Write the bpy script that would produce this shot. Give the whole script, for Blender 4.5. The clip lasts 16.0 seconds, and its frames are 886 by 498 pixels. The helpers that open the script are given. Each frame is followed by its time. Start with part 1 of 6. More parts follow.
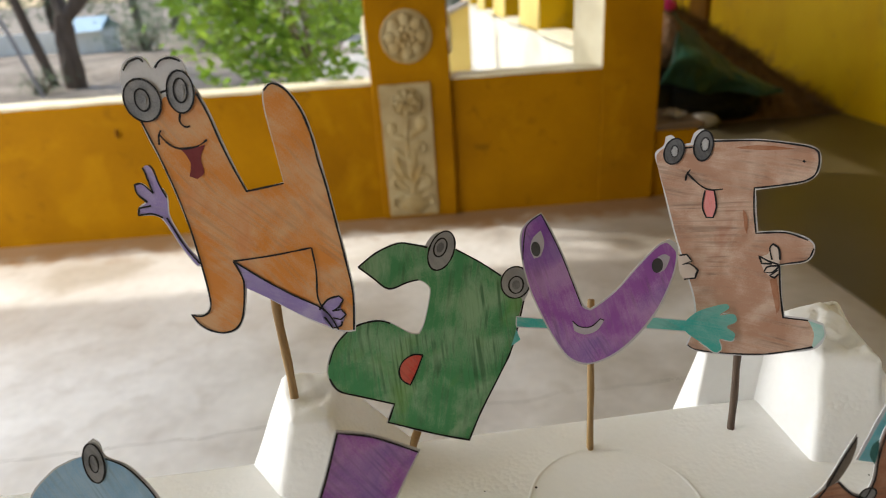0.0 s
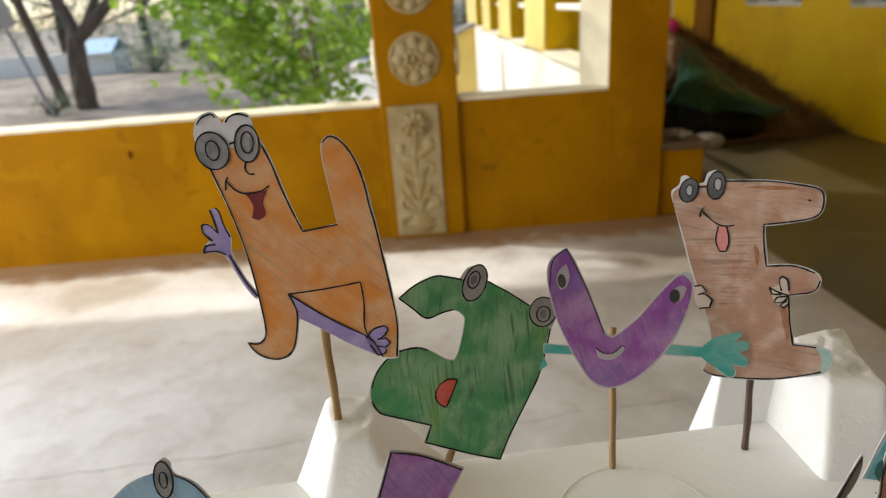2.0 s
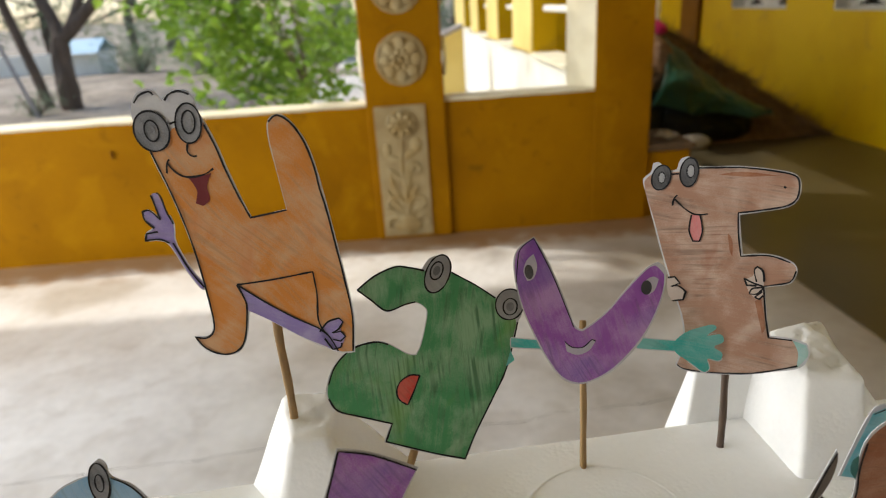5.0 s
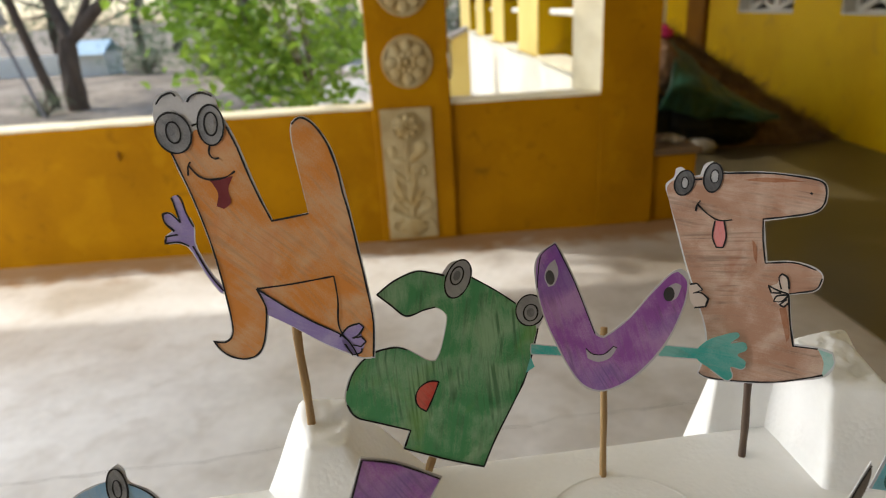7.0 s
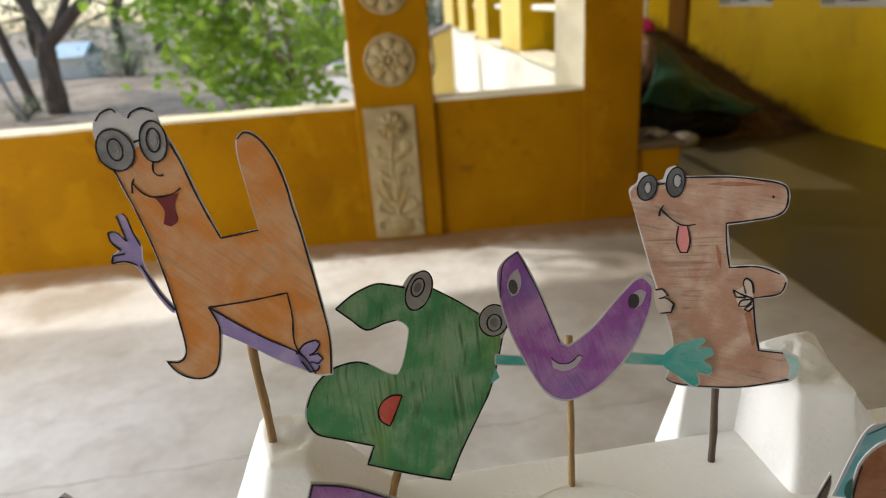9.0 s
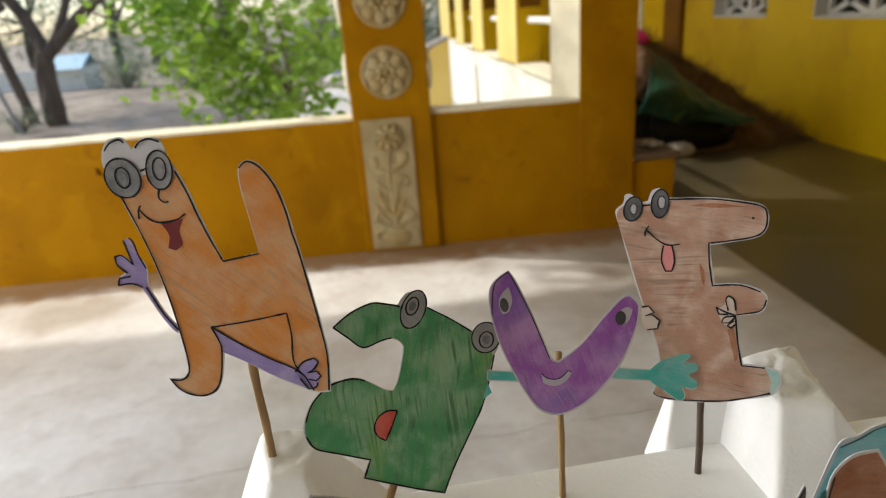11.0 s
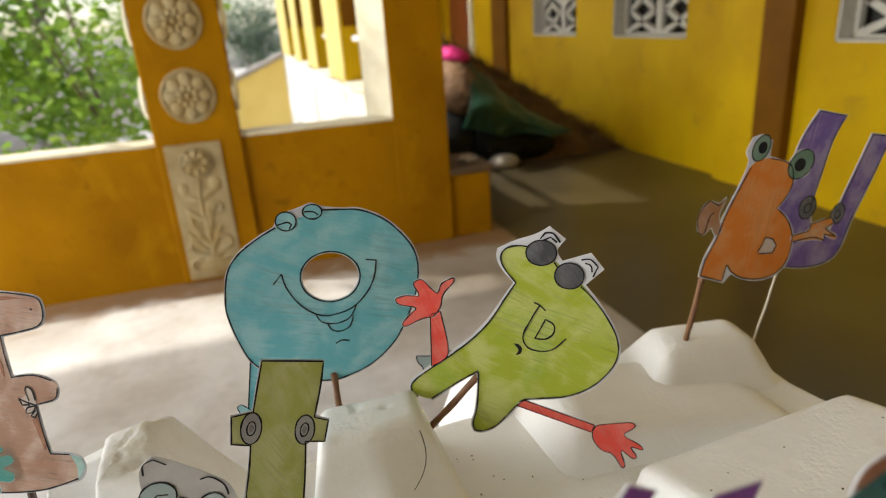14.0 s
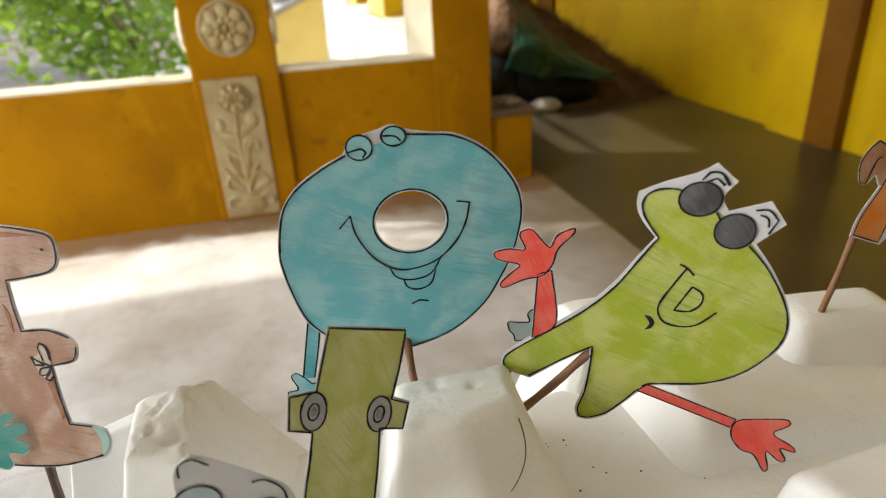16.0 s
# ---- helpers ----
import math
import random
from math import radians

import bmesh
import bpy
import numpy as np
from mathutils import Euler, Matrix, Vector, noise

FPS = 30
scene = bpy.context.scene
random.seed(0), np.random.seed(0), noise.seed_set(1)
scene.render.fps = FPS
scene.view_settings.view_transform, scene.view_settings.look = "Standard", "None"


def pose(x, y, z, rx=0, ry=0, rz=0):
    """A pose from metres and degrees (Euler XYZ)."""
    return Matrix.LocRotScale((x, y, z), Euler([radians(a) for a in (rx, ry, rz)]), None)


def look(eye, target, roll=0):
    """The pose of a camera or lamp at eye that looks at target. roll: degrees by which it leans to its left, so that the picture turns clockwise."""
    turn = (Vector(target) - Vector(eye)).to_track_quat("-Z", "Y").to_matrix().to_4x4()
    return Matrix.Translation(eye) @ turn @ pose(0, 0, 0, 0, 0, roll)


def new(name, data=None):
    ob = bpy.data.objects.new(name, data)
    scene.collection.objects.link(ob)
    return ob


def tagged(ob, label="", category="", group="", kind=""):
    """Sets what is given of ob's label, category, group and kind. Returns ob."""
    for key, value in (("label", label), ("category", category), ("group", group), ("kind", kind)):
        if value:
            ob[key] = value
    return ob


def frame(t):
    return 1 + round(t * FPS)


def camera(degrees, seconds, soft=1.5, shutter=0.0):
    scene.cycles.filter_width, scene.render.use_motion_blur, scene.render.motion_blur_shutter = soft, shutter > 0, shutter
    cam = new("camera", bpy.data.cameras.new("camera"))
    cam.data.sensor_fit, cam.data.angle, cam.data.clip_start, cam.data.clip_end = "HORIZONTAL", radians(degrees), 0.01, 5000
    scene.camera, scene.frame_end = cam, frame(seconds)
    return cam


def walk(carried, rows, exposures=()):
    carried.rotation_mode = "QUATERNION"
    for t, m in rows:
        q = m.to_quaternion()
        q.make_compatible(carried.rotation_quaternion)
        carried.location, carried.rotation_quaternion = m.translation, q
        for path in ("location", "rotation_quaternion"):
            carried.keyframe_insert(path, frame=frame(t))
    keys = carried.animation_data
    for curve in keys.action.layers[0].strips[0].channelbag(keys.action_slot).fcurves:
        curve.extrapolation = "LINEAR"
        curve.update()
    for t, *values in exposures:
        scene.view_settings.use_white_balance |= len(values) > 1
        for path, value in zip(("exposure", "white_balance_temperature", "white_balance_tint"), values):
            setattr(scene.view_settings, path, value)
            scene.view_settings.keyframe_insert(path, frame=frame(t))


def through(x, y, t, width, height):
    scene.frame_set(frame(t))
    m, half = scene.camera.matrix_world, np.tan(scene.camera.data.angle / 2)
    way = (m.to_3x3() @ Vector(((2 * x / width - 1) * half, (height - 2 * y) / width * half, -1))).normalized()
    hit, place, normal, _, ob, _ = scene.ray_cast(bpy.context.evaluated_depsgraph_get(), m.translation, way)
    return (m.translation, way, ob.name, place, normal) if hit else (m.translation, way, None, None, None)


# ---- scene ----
cam = camera(70.0, 16.0, soft=1.05)
cam.data.dof.use_dof, cam.data.dof.focus_distance, cam.data.dof.aperture_fstop = True, 0.262, 11.5
PATH = [
    (0, (0.32, 0.015, 1.308), (0.374, 1.853, 0.52), -3.9),
    (0.5, (0.317, 0.017, 1.302), (0.395, 1.853, 0.512), -3.3),
    (1, (0.319, 0.013, 1.307), (0.399, 1.851, 0.523), -3.9),
    (1.5, (0.317, 0.011, 1.308), (0.375, 1.851, 0.527), -4.2),
    (2, (0.307, -0.003, 1.324), (0.348, 1.857, 0.59), -4.1),
    (2.5, (0.318, 0.004, 1.318), (0.392, 1.858, 0.573), -3.8),
    (3, (0.329, 0.001, 1.321), (0.439, 1.863, 0.599), -3.5),
    (3.5, (0.324, -0.001, 1.315), (0.423, 1.861, 0.593), -3.4),
    (4, (0.32, 0.008, 1.313), (0.393, 1.866, 0.577), -3.8),
    (4.5, (0.32, 0.007, 1.313), (0.397, 1.866, 0.579), -3.8),
    (7, (0.312, 0.011, 1.313), (0.377, 1.875, 0.591), -3.5),
    (7.5, (0.319, 0.026, 1.306), (0.414, 1.876, 0.552), -3.4),
    (8, (0.328, 0.024, 1.307), (0.439, 1.875, 0.557), -4.0),
    (8.5, (0.331, 0.021, 1.309), (0.444, 1.874, 0.564), -4.3),
    (9, (0.325, 0.017, 1.316), (0.425, 1.876, 0.583), -4.3),
    (11.5, (0.327, 0.006, 1.324), (0.439, 1.875, 0.622), -4.4),
    (12, (0.339, 0.002, 1.325), (0.464, 1.874, 0.632), -4.1),
    (12.5, (0.42, -0.004, 1.332), (0.714, 1.865, 0.683), -2.8),
    (13, (0.49, -0.011, 1.338), (0.91, 1.836, 0.695), -2.9),
    (13.5, (0.548, -0.024, 1.341), (1.062, 1.797, 0.693), -2.7),
    (14, (0.588, -0.037, 1.339), (1.104, 1.767, 0.646), -4.0),
    (14.5, (0.6, -0.044, 1.332), (1.081, 1.748, 0.587), -5.3),
    (15, (0.574, 0.014, 1.317), (0.994, 1.785, 0.487), -3.8),
    (15.5, (0.572, 0.033, 1.319), (0.968, 1.803, 0.477), -3.3),
    (16, (0.576, 0.03, 1.316), (0.968, 1.799, 0.47), -3.4),
]
EXPOSURES = [(0, 0.86), (4.5, 0.82), (9, 0.74), (12, 0.84), (13.5, 1.06), (14.5, 1.08), (16, 1.24)]
walk(cam, [(t, look(eye, target, roll)) for t, eye, target, roll in PATH], exposures=EXPOSURES)

# ---- world and light ----
SUN_WAY = Vector((0.85, -0.336, -1.0)).normalized()
world = bpy.data.worlds.new("sky")
scene.world = world
world.use_nodes = True
wt = world.node_tree
sky = wt.nodes.new("ShaderNodeTexSky")
sky.sky_type, sky.sun_disc = "NISHITA", False
sky.sun_elevation, sky.sun_rotation = math.asin(-SUN_WAY.z), math.atan2(-SUN_WAY.x, -SUN_WAY.y)
sky.air_density, sky.dust_density = 1.0, 1.6
wt.links.new(sky.outputs[0], wt.nodes["Background"].inputs[0])
wt.nodes["Background"].inputs[1].default_value = 0.15
sun = new("sun", bpy.data.lights.new("sun", "SUN"))
sun.data.energy, sun.data.angle, sun.data.color = 2.25, radians(1.6), (1.0, 0.95, 0.87)
sun.matrix_world = Matrix.Translation((0, 0, 12)) @ SUN_WAY.to_track_quat("-Z", "Y").to_matrix().to_4x4()

# area lamps added for daylight through the unseen west side and the corridor bays
side = new("sky_light", bpy.data.lights.new("sky_light", "AREA"))
side.data.shape, side.data.size, side.data.size_y = "RECTANGLE", 4.9, 2.8
side.data.energy, side.data.color = 145.0, (0.98, 0.98, 0.97)
side.matrix_world = look((-4.0, 1.0, 1.75), (0.0, 1.0, -0.35))
gap = new("sky_light", bpy.data.lights.new("sky_light", "AREA"))
gap.data.shape, gap.data.size, gap.data.size_y = "RECTANGLE", 1.3, 1.2
gap.data.energy, gap.data.color = 6.5, (1.0, 0.97, 0.93)
gap.matrix_world = look((1.72, 5.15, 1.45), (4.0, 5.15, 1.35))
for y, power in ((7.4, 5.0), (9.5, 12.0)):
    bay = new("sky_light", bpy.data.lights.new("sky_light", "AREA"))
    bay.data.shape, bay.data.size, bay.data.size_y = "RECTANGLE", 0.95, 1.2
    bay.data.energy, bay.data.color = power, (1.0, 0.97, 0.93)
    bay.matrix_world = look((1.72, y, 1.45), (4.0, y, 1.35))

# ---- materials ----
def material(name, colour, rough=0.6, second=None, scale=20.0, amount=0.5, bump=0.0, bump_scale=60.0, stretch=(1, 1, 1), metal=0.0, fine=0.15, spec=0.5):
    """A surface with broad blotches towards a second colour, fine grain and relief."""
    m = bpy.data.materials.new(name)
    m.use_nodes = True
    t = m.node_tree
    b = t.nodes["Principled BSDF"]
    b.inputs["Roughness"].default_value, b.inputs["Metallic"].default_value = rough, metal
    b.inputs["Specular IOR Level"].default_value = spec
    co, mp = t.nodes.new("ShaderNodeTexCoord"), t.nodes.new("ShaderNodeMapping")
    mp.inputs["Scale"].default_value = stretch
    t.links.new(co.outputs["Object"], mp.inputs[0])
    n1, n2 = t.nodes.new("ShaderNodeTexNoise"), t.nodes.new("ShaderNodeTexNoise")
    n1.inputs["Scale"].default_value, n1.inputs["Detail"].default_value = scale, 6
    n2.inputs["Scale"].default_value, n2.inputs["Detail"].default_value = bump_scale, 4
    ramp = t.nodes.new("ShaderNodeMapRange")
    ramp.inputs["From Min"].default_value, ramp.inputs["From Max"].default_value = 0.35, 0.68
    ramp.inputs["To Max"].default_value = amount
    mix, grain = t.nodes.new("ShaderNodeMix"), t.nodes.new("ShaderNodeMix")
    mix.data_type = grain.data_type = "RGBA"
    grain.blend_type = "MULTIPLY"
    grain.inputs[0].default_value = fine
    mix.inputs[6].default_value = (*colour, 1)
    mix.inputs[7].default_value = (*(second or [c * 0.75 for c in colour]), 1)
    for n in (n1, n2):
        t.links.new(mp.outputs[0], n.inputs["Vector"])
    t.links.new(n1.outputs["Fac"], ramp.inputs["Value"])
    t.links.new(ramp.outputs[0], mix.inputs[0])
    t.links.new(mix.outputs[2], grain.inputs[6])
    t.links.new(n2.outputs["Fac"], grain.inputs[7])
    t.links.new(grain.outputs[2], b.inputs["Base Color"])
    if bump:
        bp = t.nodes.new("ShaderNodeBump")
        bp.inputs["Strength"].default_value, bp.inputs["Distance"].default_value = bump, 0.3 / bump_scale
        t.links.new(n2.outputs["Fac"], bp.inputs["Height"])
        t.links.new(bp.outputs[0], b.inputs["Normal"])
    return m


def crayon(name, colour, pale=None, turn=0.0, amount=0.6, scale=620.0, press=0.28):
    """Crayon on paper: strokes in two directions that change over by patches, dark where pressed, pale where the paper shows."""
    m = bpy.data.materials.new(name)
    m.use_nodes = True
    t = m.node_tree
    b = t.nodes["Principled BSDF"]
    b.inputs["Roughness"].default_value, b.inputs["Specular IOR Level"].default_value = 0.6, 0.3
    pale = pale or [c + (0.72 - c) * 0.35 for c in colour]
    deep = [c * 0.42 for c in colour]
    co = t.nodes.new("ShaderNodeTexCoord")

    def noise_at(vector, size, detail, distortion=0.0):
        n = t.nodes.new("ShaderNodeTexNoise")
        n.inputs["Scale"].default_value, n.inputs["Detail"].default_value = size, detail
        n.inputs["Distortion"].default_value = distortion
        t.links.new(vector, n.inputs["Vector"])
        return n.outputs["Fac"]

    def ranged(value, low, high, top=1.0):
        r = t.nodes.new("ShaderNodeMapRange")
        r.inputs["From Min"].default_value, r.inputs["From Max"].default_value, r.inputs["To Max"].default_value = low, high, top
        t.links.new(value, r.inputs["Value"])
        return r.outputs[0]

    def mixed(kind, factor, one, two):
        n = t.nodes.new("ShaderNodeMix")
        n.data_type = kind
        k = 2 if kind == "FLOAT" else 6
        t.links.new(factor, n.inputs[0])
        for i, v in ((k, one), (k + 1, two)):
            if isinstance(v, (list, tuple)):
                n.inputs[i].default_value = (*v, 1)
            else:
                t.links.new(v, n.inputs[i])
        return n.outputs[0 if kind == "FLOAT" else 2]

    lines = []
    for extra, long in ((0, 0.03), (14, 0.045)):
        rot, squash = t.nodes.new("ShaderNodeMapping"), t.nodes.new("ShaderNodeMapping")
        rot.inputs["Rotation"].default_value = (0, radians(turn + extra), 0)
        squash.inputs["Scale"].default_value = (1, 1, long)
        t.links.new(co.outputs["Object"], rot.inputs[0])
        t.links.new(rot.outputs[0], squash.inputs[0])
        lines.append(noise_at(squash.outputs[0], scale, 4, 0.06))
    at = co.outputs["Object"]
    strokes = mixed("FLOAT", ranged(noise_at(at, 30.0, 2), 0.46, 0.56), lines[0], lines[1])
    patch, grain = noise_at(at, 55.0, 4, 0.4), noise_at(at, 2400.0, 2)
    tone = t.nodes.new("ShaderNodeMath")
    tone.operation = "MULTIPLY_ADD"
    tone.inputs[1].default_value = 0.45
    t.links.new(strokes, tone.inputs[0])
    t.links.new(patch, tone.inputs[2])
    tooth = t.nodes.new("ShaderNodeMath")
    tooth.operation = "MULTIPLY_ADD"
    tooth.inputs[1].default_value = 0.34
    t.links.new(grain, tooth.inputs[0])
    t.links.new(tone.outputs[0], tooth.inputs[2])
    body = mixed("RGBA", ranged(tooth.outputs[0], 0.79, 1.02, amount), colour, pale)
    rub = t.nodes.new("ShaderNodeMath")
    rub.operation = "MULTIPLY"
    t.links.new(ranged(strokes, 0.48, 0.63, press), rub.inputs[0])
    t.links.new(ranged(noise_at(at, 42.0, 3, 1.0), 0.36, 0.60), rub.inputs[1])
    pressed = rub.outputs[0]
    final = mixed("RGBA", pressed, body, deep)
    t.links.new(final, b.inputs["Base Color"])
    bp = t.nodes.new("ShaderNodeBump")
    bp.inputs["Strength"].default_value, bp.inputs["Distance"].default_value = 0.15, 0.0002
    t.links.new(grain, bp.inputs["Height"])
    t.links.new(bp.outputs[0], b.inputs["Normal"])
    return m


def layer(m, colour, scale, low, high, amount):
    """Lays blotches of one more colour over a surface."""
    t = m.node_tree
    b = t.nodes["Principled BSDF"]
    n, r, mix = t.nodes.new("ShaderNodeTexNoise"), t.nodes.new("ShaderNodeMapRange"), t.nodes.new("ShaderNodeMix")
    n.inputs["Scale"].default_value, n.inputs["Detail"].default_value, n.inputs["Distortion"].default_value = scale, 7, 0.5
    r.inputs["From Min"].default_value, r.inputs["From Max"].default_value, r.inputs["To Max"].default_value = low, high, amount
    mix.data_type = "RGBA"
    mix.inputs[7].default_value = (*colour, 1)
    co = t.nodes.new("ShaderNodeTexCoord")
    t.links.new(co.outputs["Object"], n.inputs["Vector"])
    t.links.new(n.outputs["Fac"], r.inputs["Value"])
    t.links.new(r.outputs[0], mix.inputs[0])
    t.links.new(b.inputs["Base Color"].links[0].from_socket, mix.inputs[6])
    t.links.new(mix.outputs[2], b.inputs["Base Color"])


def browning(m, colour, x0, x1, amount):
    """A brown tone that grows across the floor towards the corridor, with cloudy edges."""
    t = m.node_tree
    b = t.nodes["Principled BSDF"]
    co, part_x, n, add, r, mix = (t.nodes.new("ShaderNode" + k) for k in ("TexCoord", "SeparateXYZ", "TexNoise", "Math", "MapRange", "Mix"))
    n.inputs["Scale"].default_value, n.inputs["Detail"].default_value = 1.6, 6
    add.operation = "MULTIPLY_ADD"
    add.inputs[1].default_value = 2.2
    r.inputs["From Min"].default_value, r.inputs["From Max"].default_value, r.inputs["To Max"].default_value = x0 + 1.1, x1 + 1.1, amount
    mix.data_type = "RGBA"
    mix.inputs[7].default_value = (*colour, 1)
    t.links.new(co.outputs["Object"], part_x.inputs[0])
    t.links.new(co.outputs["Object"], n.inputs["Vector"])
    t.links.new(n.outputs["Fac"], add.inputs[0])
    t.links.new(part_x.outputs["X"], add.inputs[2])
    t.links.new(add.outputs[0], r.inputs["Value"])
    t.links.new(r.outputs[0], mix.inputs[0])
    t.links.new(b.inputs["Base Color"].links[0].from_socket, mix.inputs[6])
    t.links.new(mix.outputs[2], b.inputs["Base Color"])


def parapet_shade(m, colour, y0, y1, amount):
    """Paints the parapet's shade onto the floor along its foot, brown with a ragged edge."""
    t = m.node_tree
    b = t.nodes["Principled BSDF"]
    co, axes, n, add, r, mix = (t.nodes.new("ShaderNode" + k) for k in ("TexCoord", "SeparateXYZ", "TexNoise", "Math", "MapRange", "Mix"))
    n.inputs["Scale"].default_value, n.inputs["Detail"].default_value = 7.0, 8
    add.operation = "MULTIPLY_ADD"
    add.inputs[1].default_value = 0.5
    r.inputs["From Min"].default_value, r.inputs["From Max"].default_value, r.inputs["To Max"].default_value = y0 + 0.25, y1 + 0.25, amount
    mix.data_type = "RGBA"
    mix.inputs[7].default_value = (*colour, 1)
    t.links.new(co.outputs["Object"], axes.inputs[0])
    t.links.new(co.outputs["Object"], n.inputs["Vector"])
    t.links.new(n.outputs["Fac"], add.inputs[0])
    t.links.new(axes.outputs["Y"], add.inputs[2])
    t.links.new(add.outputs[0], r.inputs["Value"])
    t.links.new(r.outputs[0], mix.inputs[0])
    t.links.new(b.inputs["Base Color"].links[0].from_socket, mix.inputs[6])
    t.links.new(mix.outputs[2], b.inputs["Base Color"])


def beads(m, scale, depth):
    """The pressed beads of polystyrene, here and there broken open."""
    t = m.node_tree
    b = t.nodes["Principled BSDF"]
    co, cell, n, r = (t.nodes.new("ShaderNode" + k) for k in ("TexCoord", "TexVoronoi", "TexNoise", "MapRange"))
    cell.inputs["Scale"].default_value, n.inputs["Scale"].default_value = scale, 38.0
    r.inputs["From Min"].default_value, r.inputs["From Max"].default_value = 0.46, 0.66
    r.inputs["To Min"].default_value, r.inputs["To Max"].default_value = 0.06, 0.75
    bp = t.nodes.new("ShaderNodeBump")
    bp.inputs["Distance"].default_value = depth
    bp.invert = True
    for k in (cell, n):
        t.links.new(co.outputs["Object"], k.inputs["Vector"])
    t.links.new(n.outputs["Fac"], r.inputs["Value"])
    t.links.new(r.outputs[0], bp.inputs["Strength"])
    t.links.new(cell.outputs["Distance"], bp.inputs["Height"])
    t.links.new(b.inputs["Normal"].links[0].from_socket, bp.inputs["Normal"])
    t.links.new(bp.outputs[0], b.inputs["Normal"])


def foliage(name, colour, second, through):
    """Leaves that let some light through."""
    m = material(name, colour, 0.5, second, 1.4, 0.9)
    t = m.node_tree
    b, out = t.nodes["Principled BSDF"], t.nodes["Material Output"]
    tr, mx = t.nodes.new("ShaderNodeBsdfTranslucent"), t.nodes.new("ShaderNodeMixShader")
    mx.inputs[0].default_value = through
    link = b.inputs["Base Color"].links[0]
    t.links.new(link.from_socket, tr.inputs[0])
    t.links.new(b.outputs[0], mx.inputs[1])
    t.links.new(tr.outputs[0], mx.inputs[2])
    t.links.new(mx.outputs[0], out.inputs[0])
    return m


OCHRE = material("ochre_paint", (0.37, 0.165, 0.0008), 0.65, (0.24, 0.10, 0.0008), 1.4, 0.95, 0.22, 40.0, spec=0.05)
YELLOW = material("yellow_paint", (0.64, 0.41, 0.002), 0.55, (0.46, 0.26, 0.002), 1.1, 0.95, 0.16, 40.0, spec=0.12)
CREAM = material("cream_limewash", (0.80, 0.74, 0.55), 0.7, (0.66, 0.58, 0.38), 9.0, 0.5, 0.2, 60.0)
WHITEWASH = material("whitewash", (0.82, 0.80, 0.72), 0.8, (0.70, 0.66, 0.52), 2.0, 0.5, 0.2, 30.0)
# lighter copy of the yellow paint, with the sun's brightening put into its colour
SUNLIT_YELLOW = material("sunlit_yellow_paint", (0.80, 0.62, 0.20), 0.7, (0.66, 0.48, 0.12), 2.0, 0.6, 0.15, 40.0)
BROWN_PAINT = material("brown_paint", (0.19, 0.078, 0.004), 0.55, (0.12, 0.045, 0.003), 4.0, 0.6, 0.1, 40.0, spec=0.1)
DOOR_RED = material("door_red_paint", (0.24, 0.055, 0.012), 0.45, None, 5.0, 0.5, 0.1, 60.0)
ORNAMENT = material("ornament_cement", (0.44, 0.355, 0.19), 0.75, (0.33, 0.21, 0.06), 9.0, 0.95, 0.35, 90.0, fine=0.3)
ORNAMENT_GROUND = material("ornament_ground", (0.42, 0.325, 0.165), 0.8, (0.30, 0.21, 0.09), 11.0, 0.9, 0.35, 90.0, fine=0.3)
FLOOR = material("worn_cement", (0.75, 0.745, 0.73), 0.34, (0.34, 0.285, 0.215), 0.8, 0.95, 0.10, 24.0, fine=0.3)
layer(FLOOR, (0.76, 0.76, 0.755), 2.2, 0.42, 0.74, 0.55)
layer(FLOOR, (0.28, 0.23, 0.17), 7.0, 0.52, 0.85, 0.5)
browning(FLOOR, (0.20, 0.16, 0.105), 0.6, 2.3, 0.75)
# the parapet's shade strip is put into the floor colour here
parapet_shade(FLOOR, (0.22, 0.115, 0.04), 3.27, 3.44, 0.85)
layer(OCHRE, (0.46, 0.23, 0.003), 3.2, 0.56, 0.76, 0.5)
layer(OCHRE, (0.10, 0.045, 0.004), 9.0, 0.62, 0.78, 0.5)
layer(YELLOW, (0.30, 0.20, 0.02), 5.0, 0.60, 0.76, 0.5)
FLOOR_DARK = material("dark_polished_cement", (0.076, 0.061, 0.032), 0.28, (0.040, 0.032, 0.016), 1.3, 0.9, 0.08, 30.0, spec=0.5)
SOFFIT = material("limewashed_soffit", (0.70, 0.66, 0.52), 0.8, None, 2.0, 0.4, 0.1, 30.0)
GROUND = material("dry_earth", (0.36, 0.30, 0.23), 0.9, (0.11, 0.085, 0.055), 0.7, 0.9, 0.4, 8.0)
layer(GROUND, (0.40, 0.35, 0.27), 0.35, 0.5, 0.7, 0.6)
layer(GROUND, (0.07, 0.055, 0.035), 5.0, 0.55, 0.68, 0.7)
PAVING = material("pale_concrete", (0.66, 0.62, 0.54), 0.8, (0.52, 0.47, 0.38), 1.0, 0.5, 0.2, 20.0)
BARK = material("bark", (0.15, 0.11, 0.08), 0.9, (0.07, 0.05, 0.035), 6.0, 0.8, 0.7, 14.0, stretch=(1, 1, 0.3))
LEAF = foliage("leaf", (0.15, 0.30, 0.03), (0.34, 0.50, 0.06), 0.5)
# distance haze is mixed into this paler, greyer leaf colour
LEAF_HAZY = foliage("hazy_leaf", (0.17, 0.23, 0.13), (0.26, 0.32, 0.19), 0.35)
ROOF_BLUE = material("blue_sheet", (0.35, 0.55, 0.68), 0.5, None, 2.0, 0.4)
COPING = material("grey_coping", (0.37, 0.34, 0.32), 0.7, None, 6.0, 0.5, 0.2, 50.0)
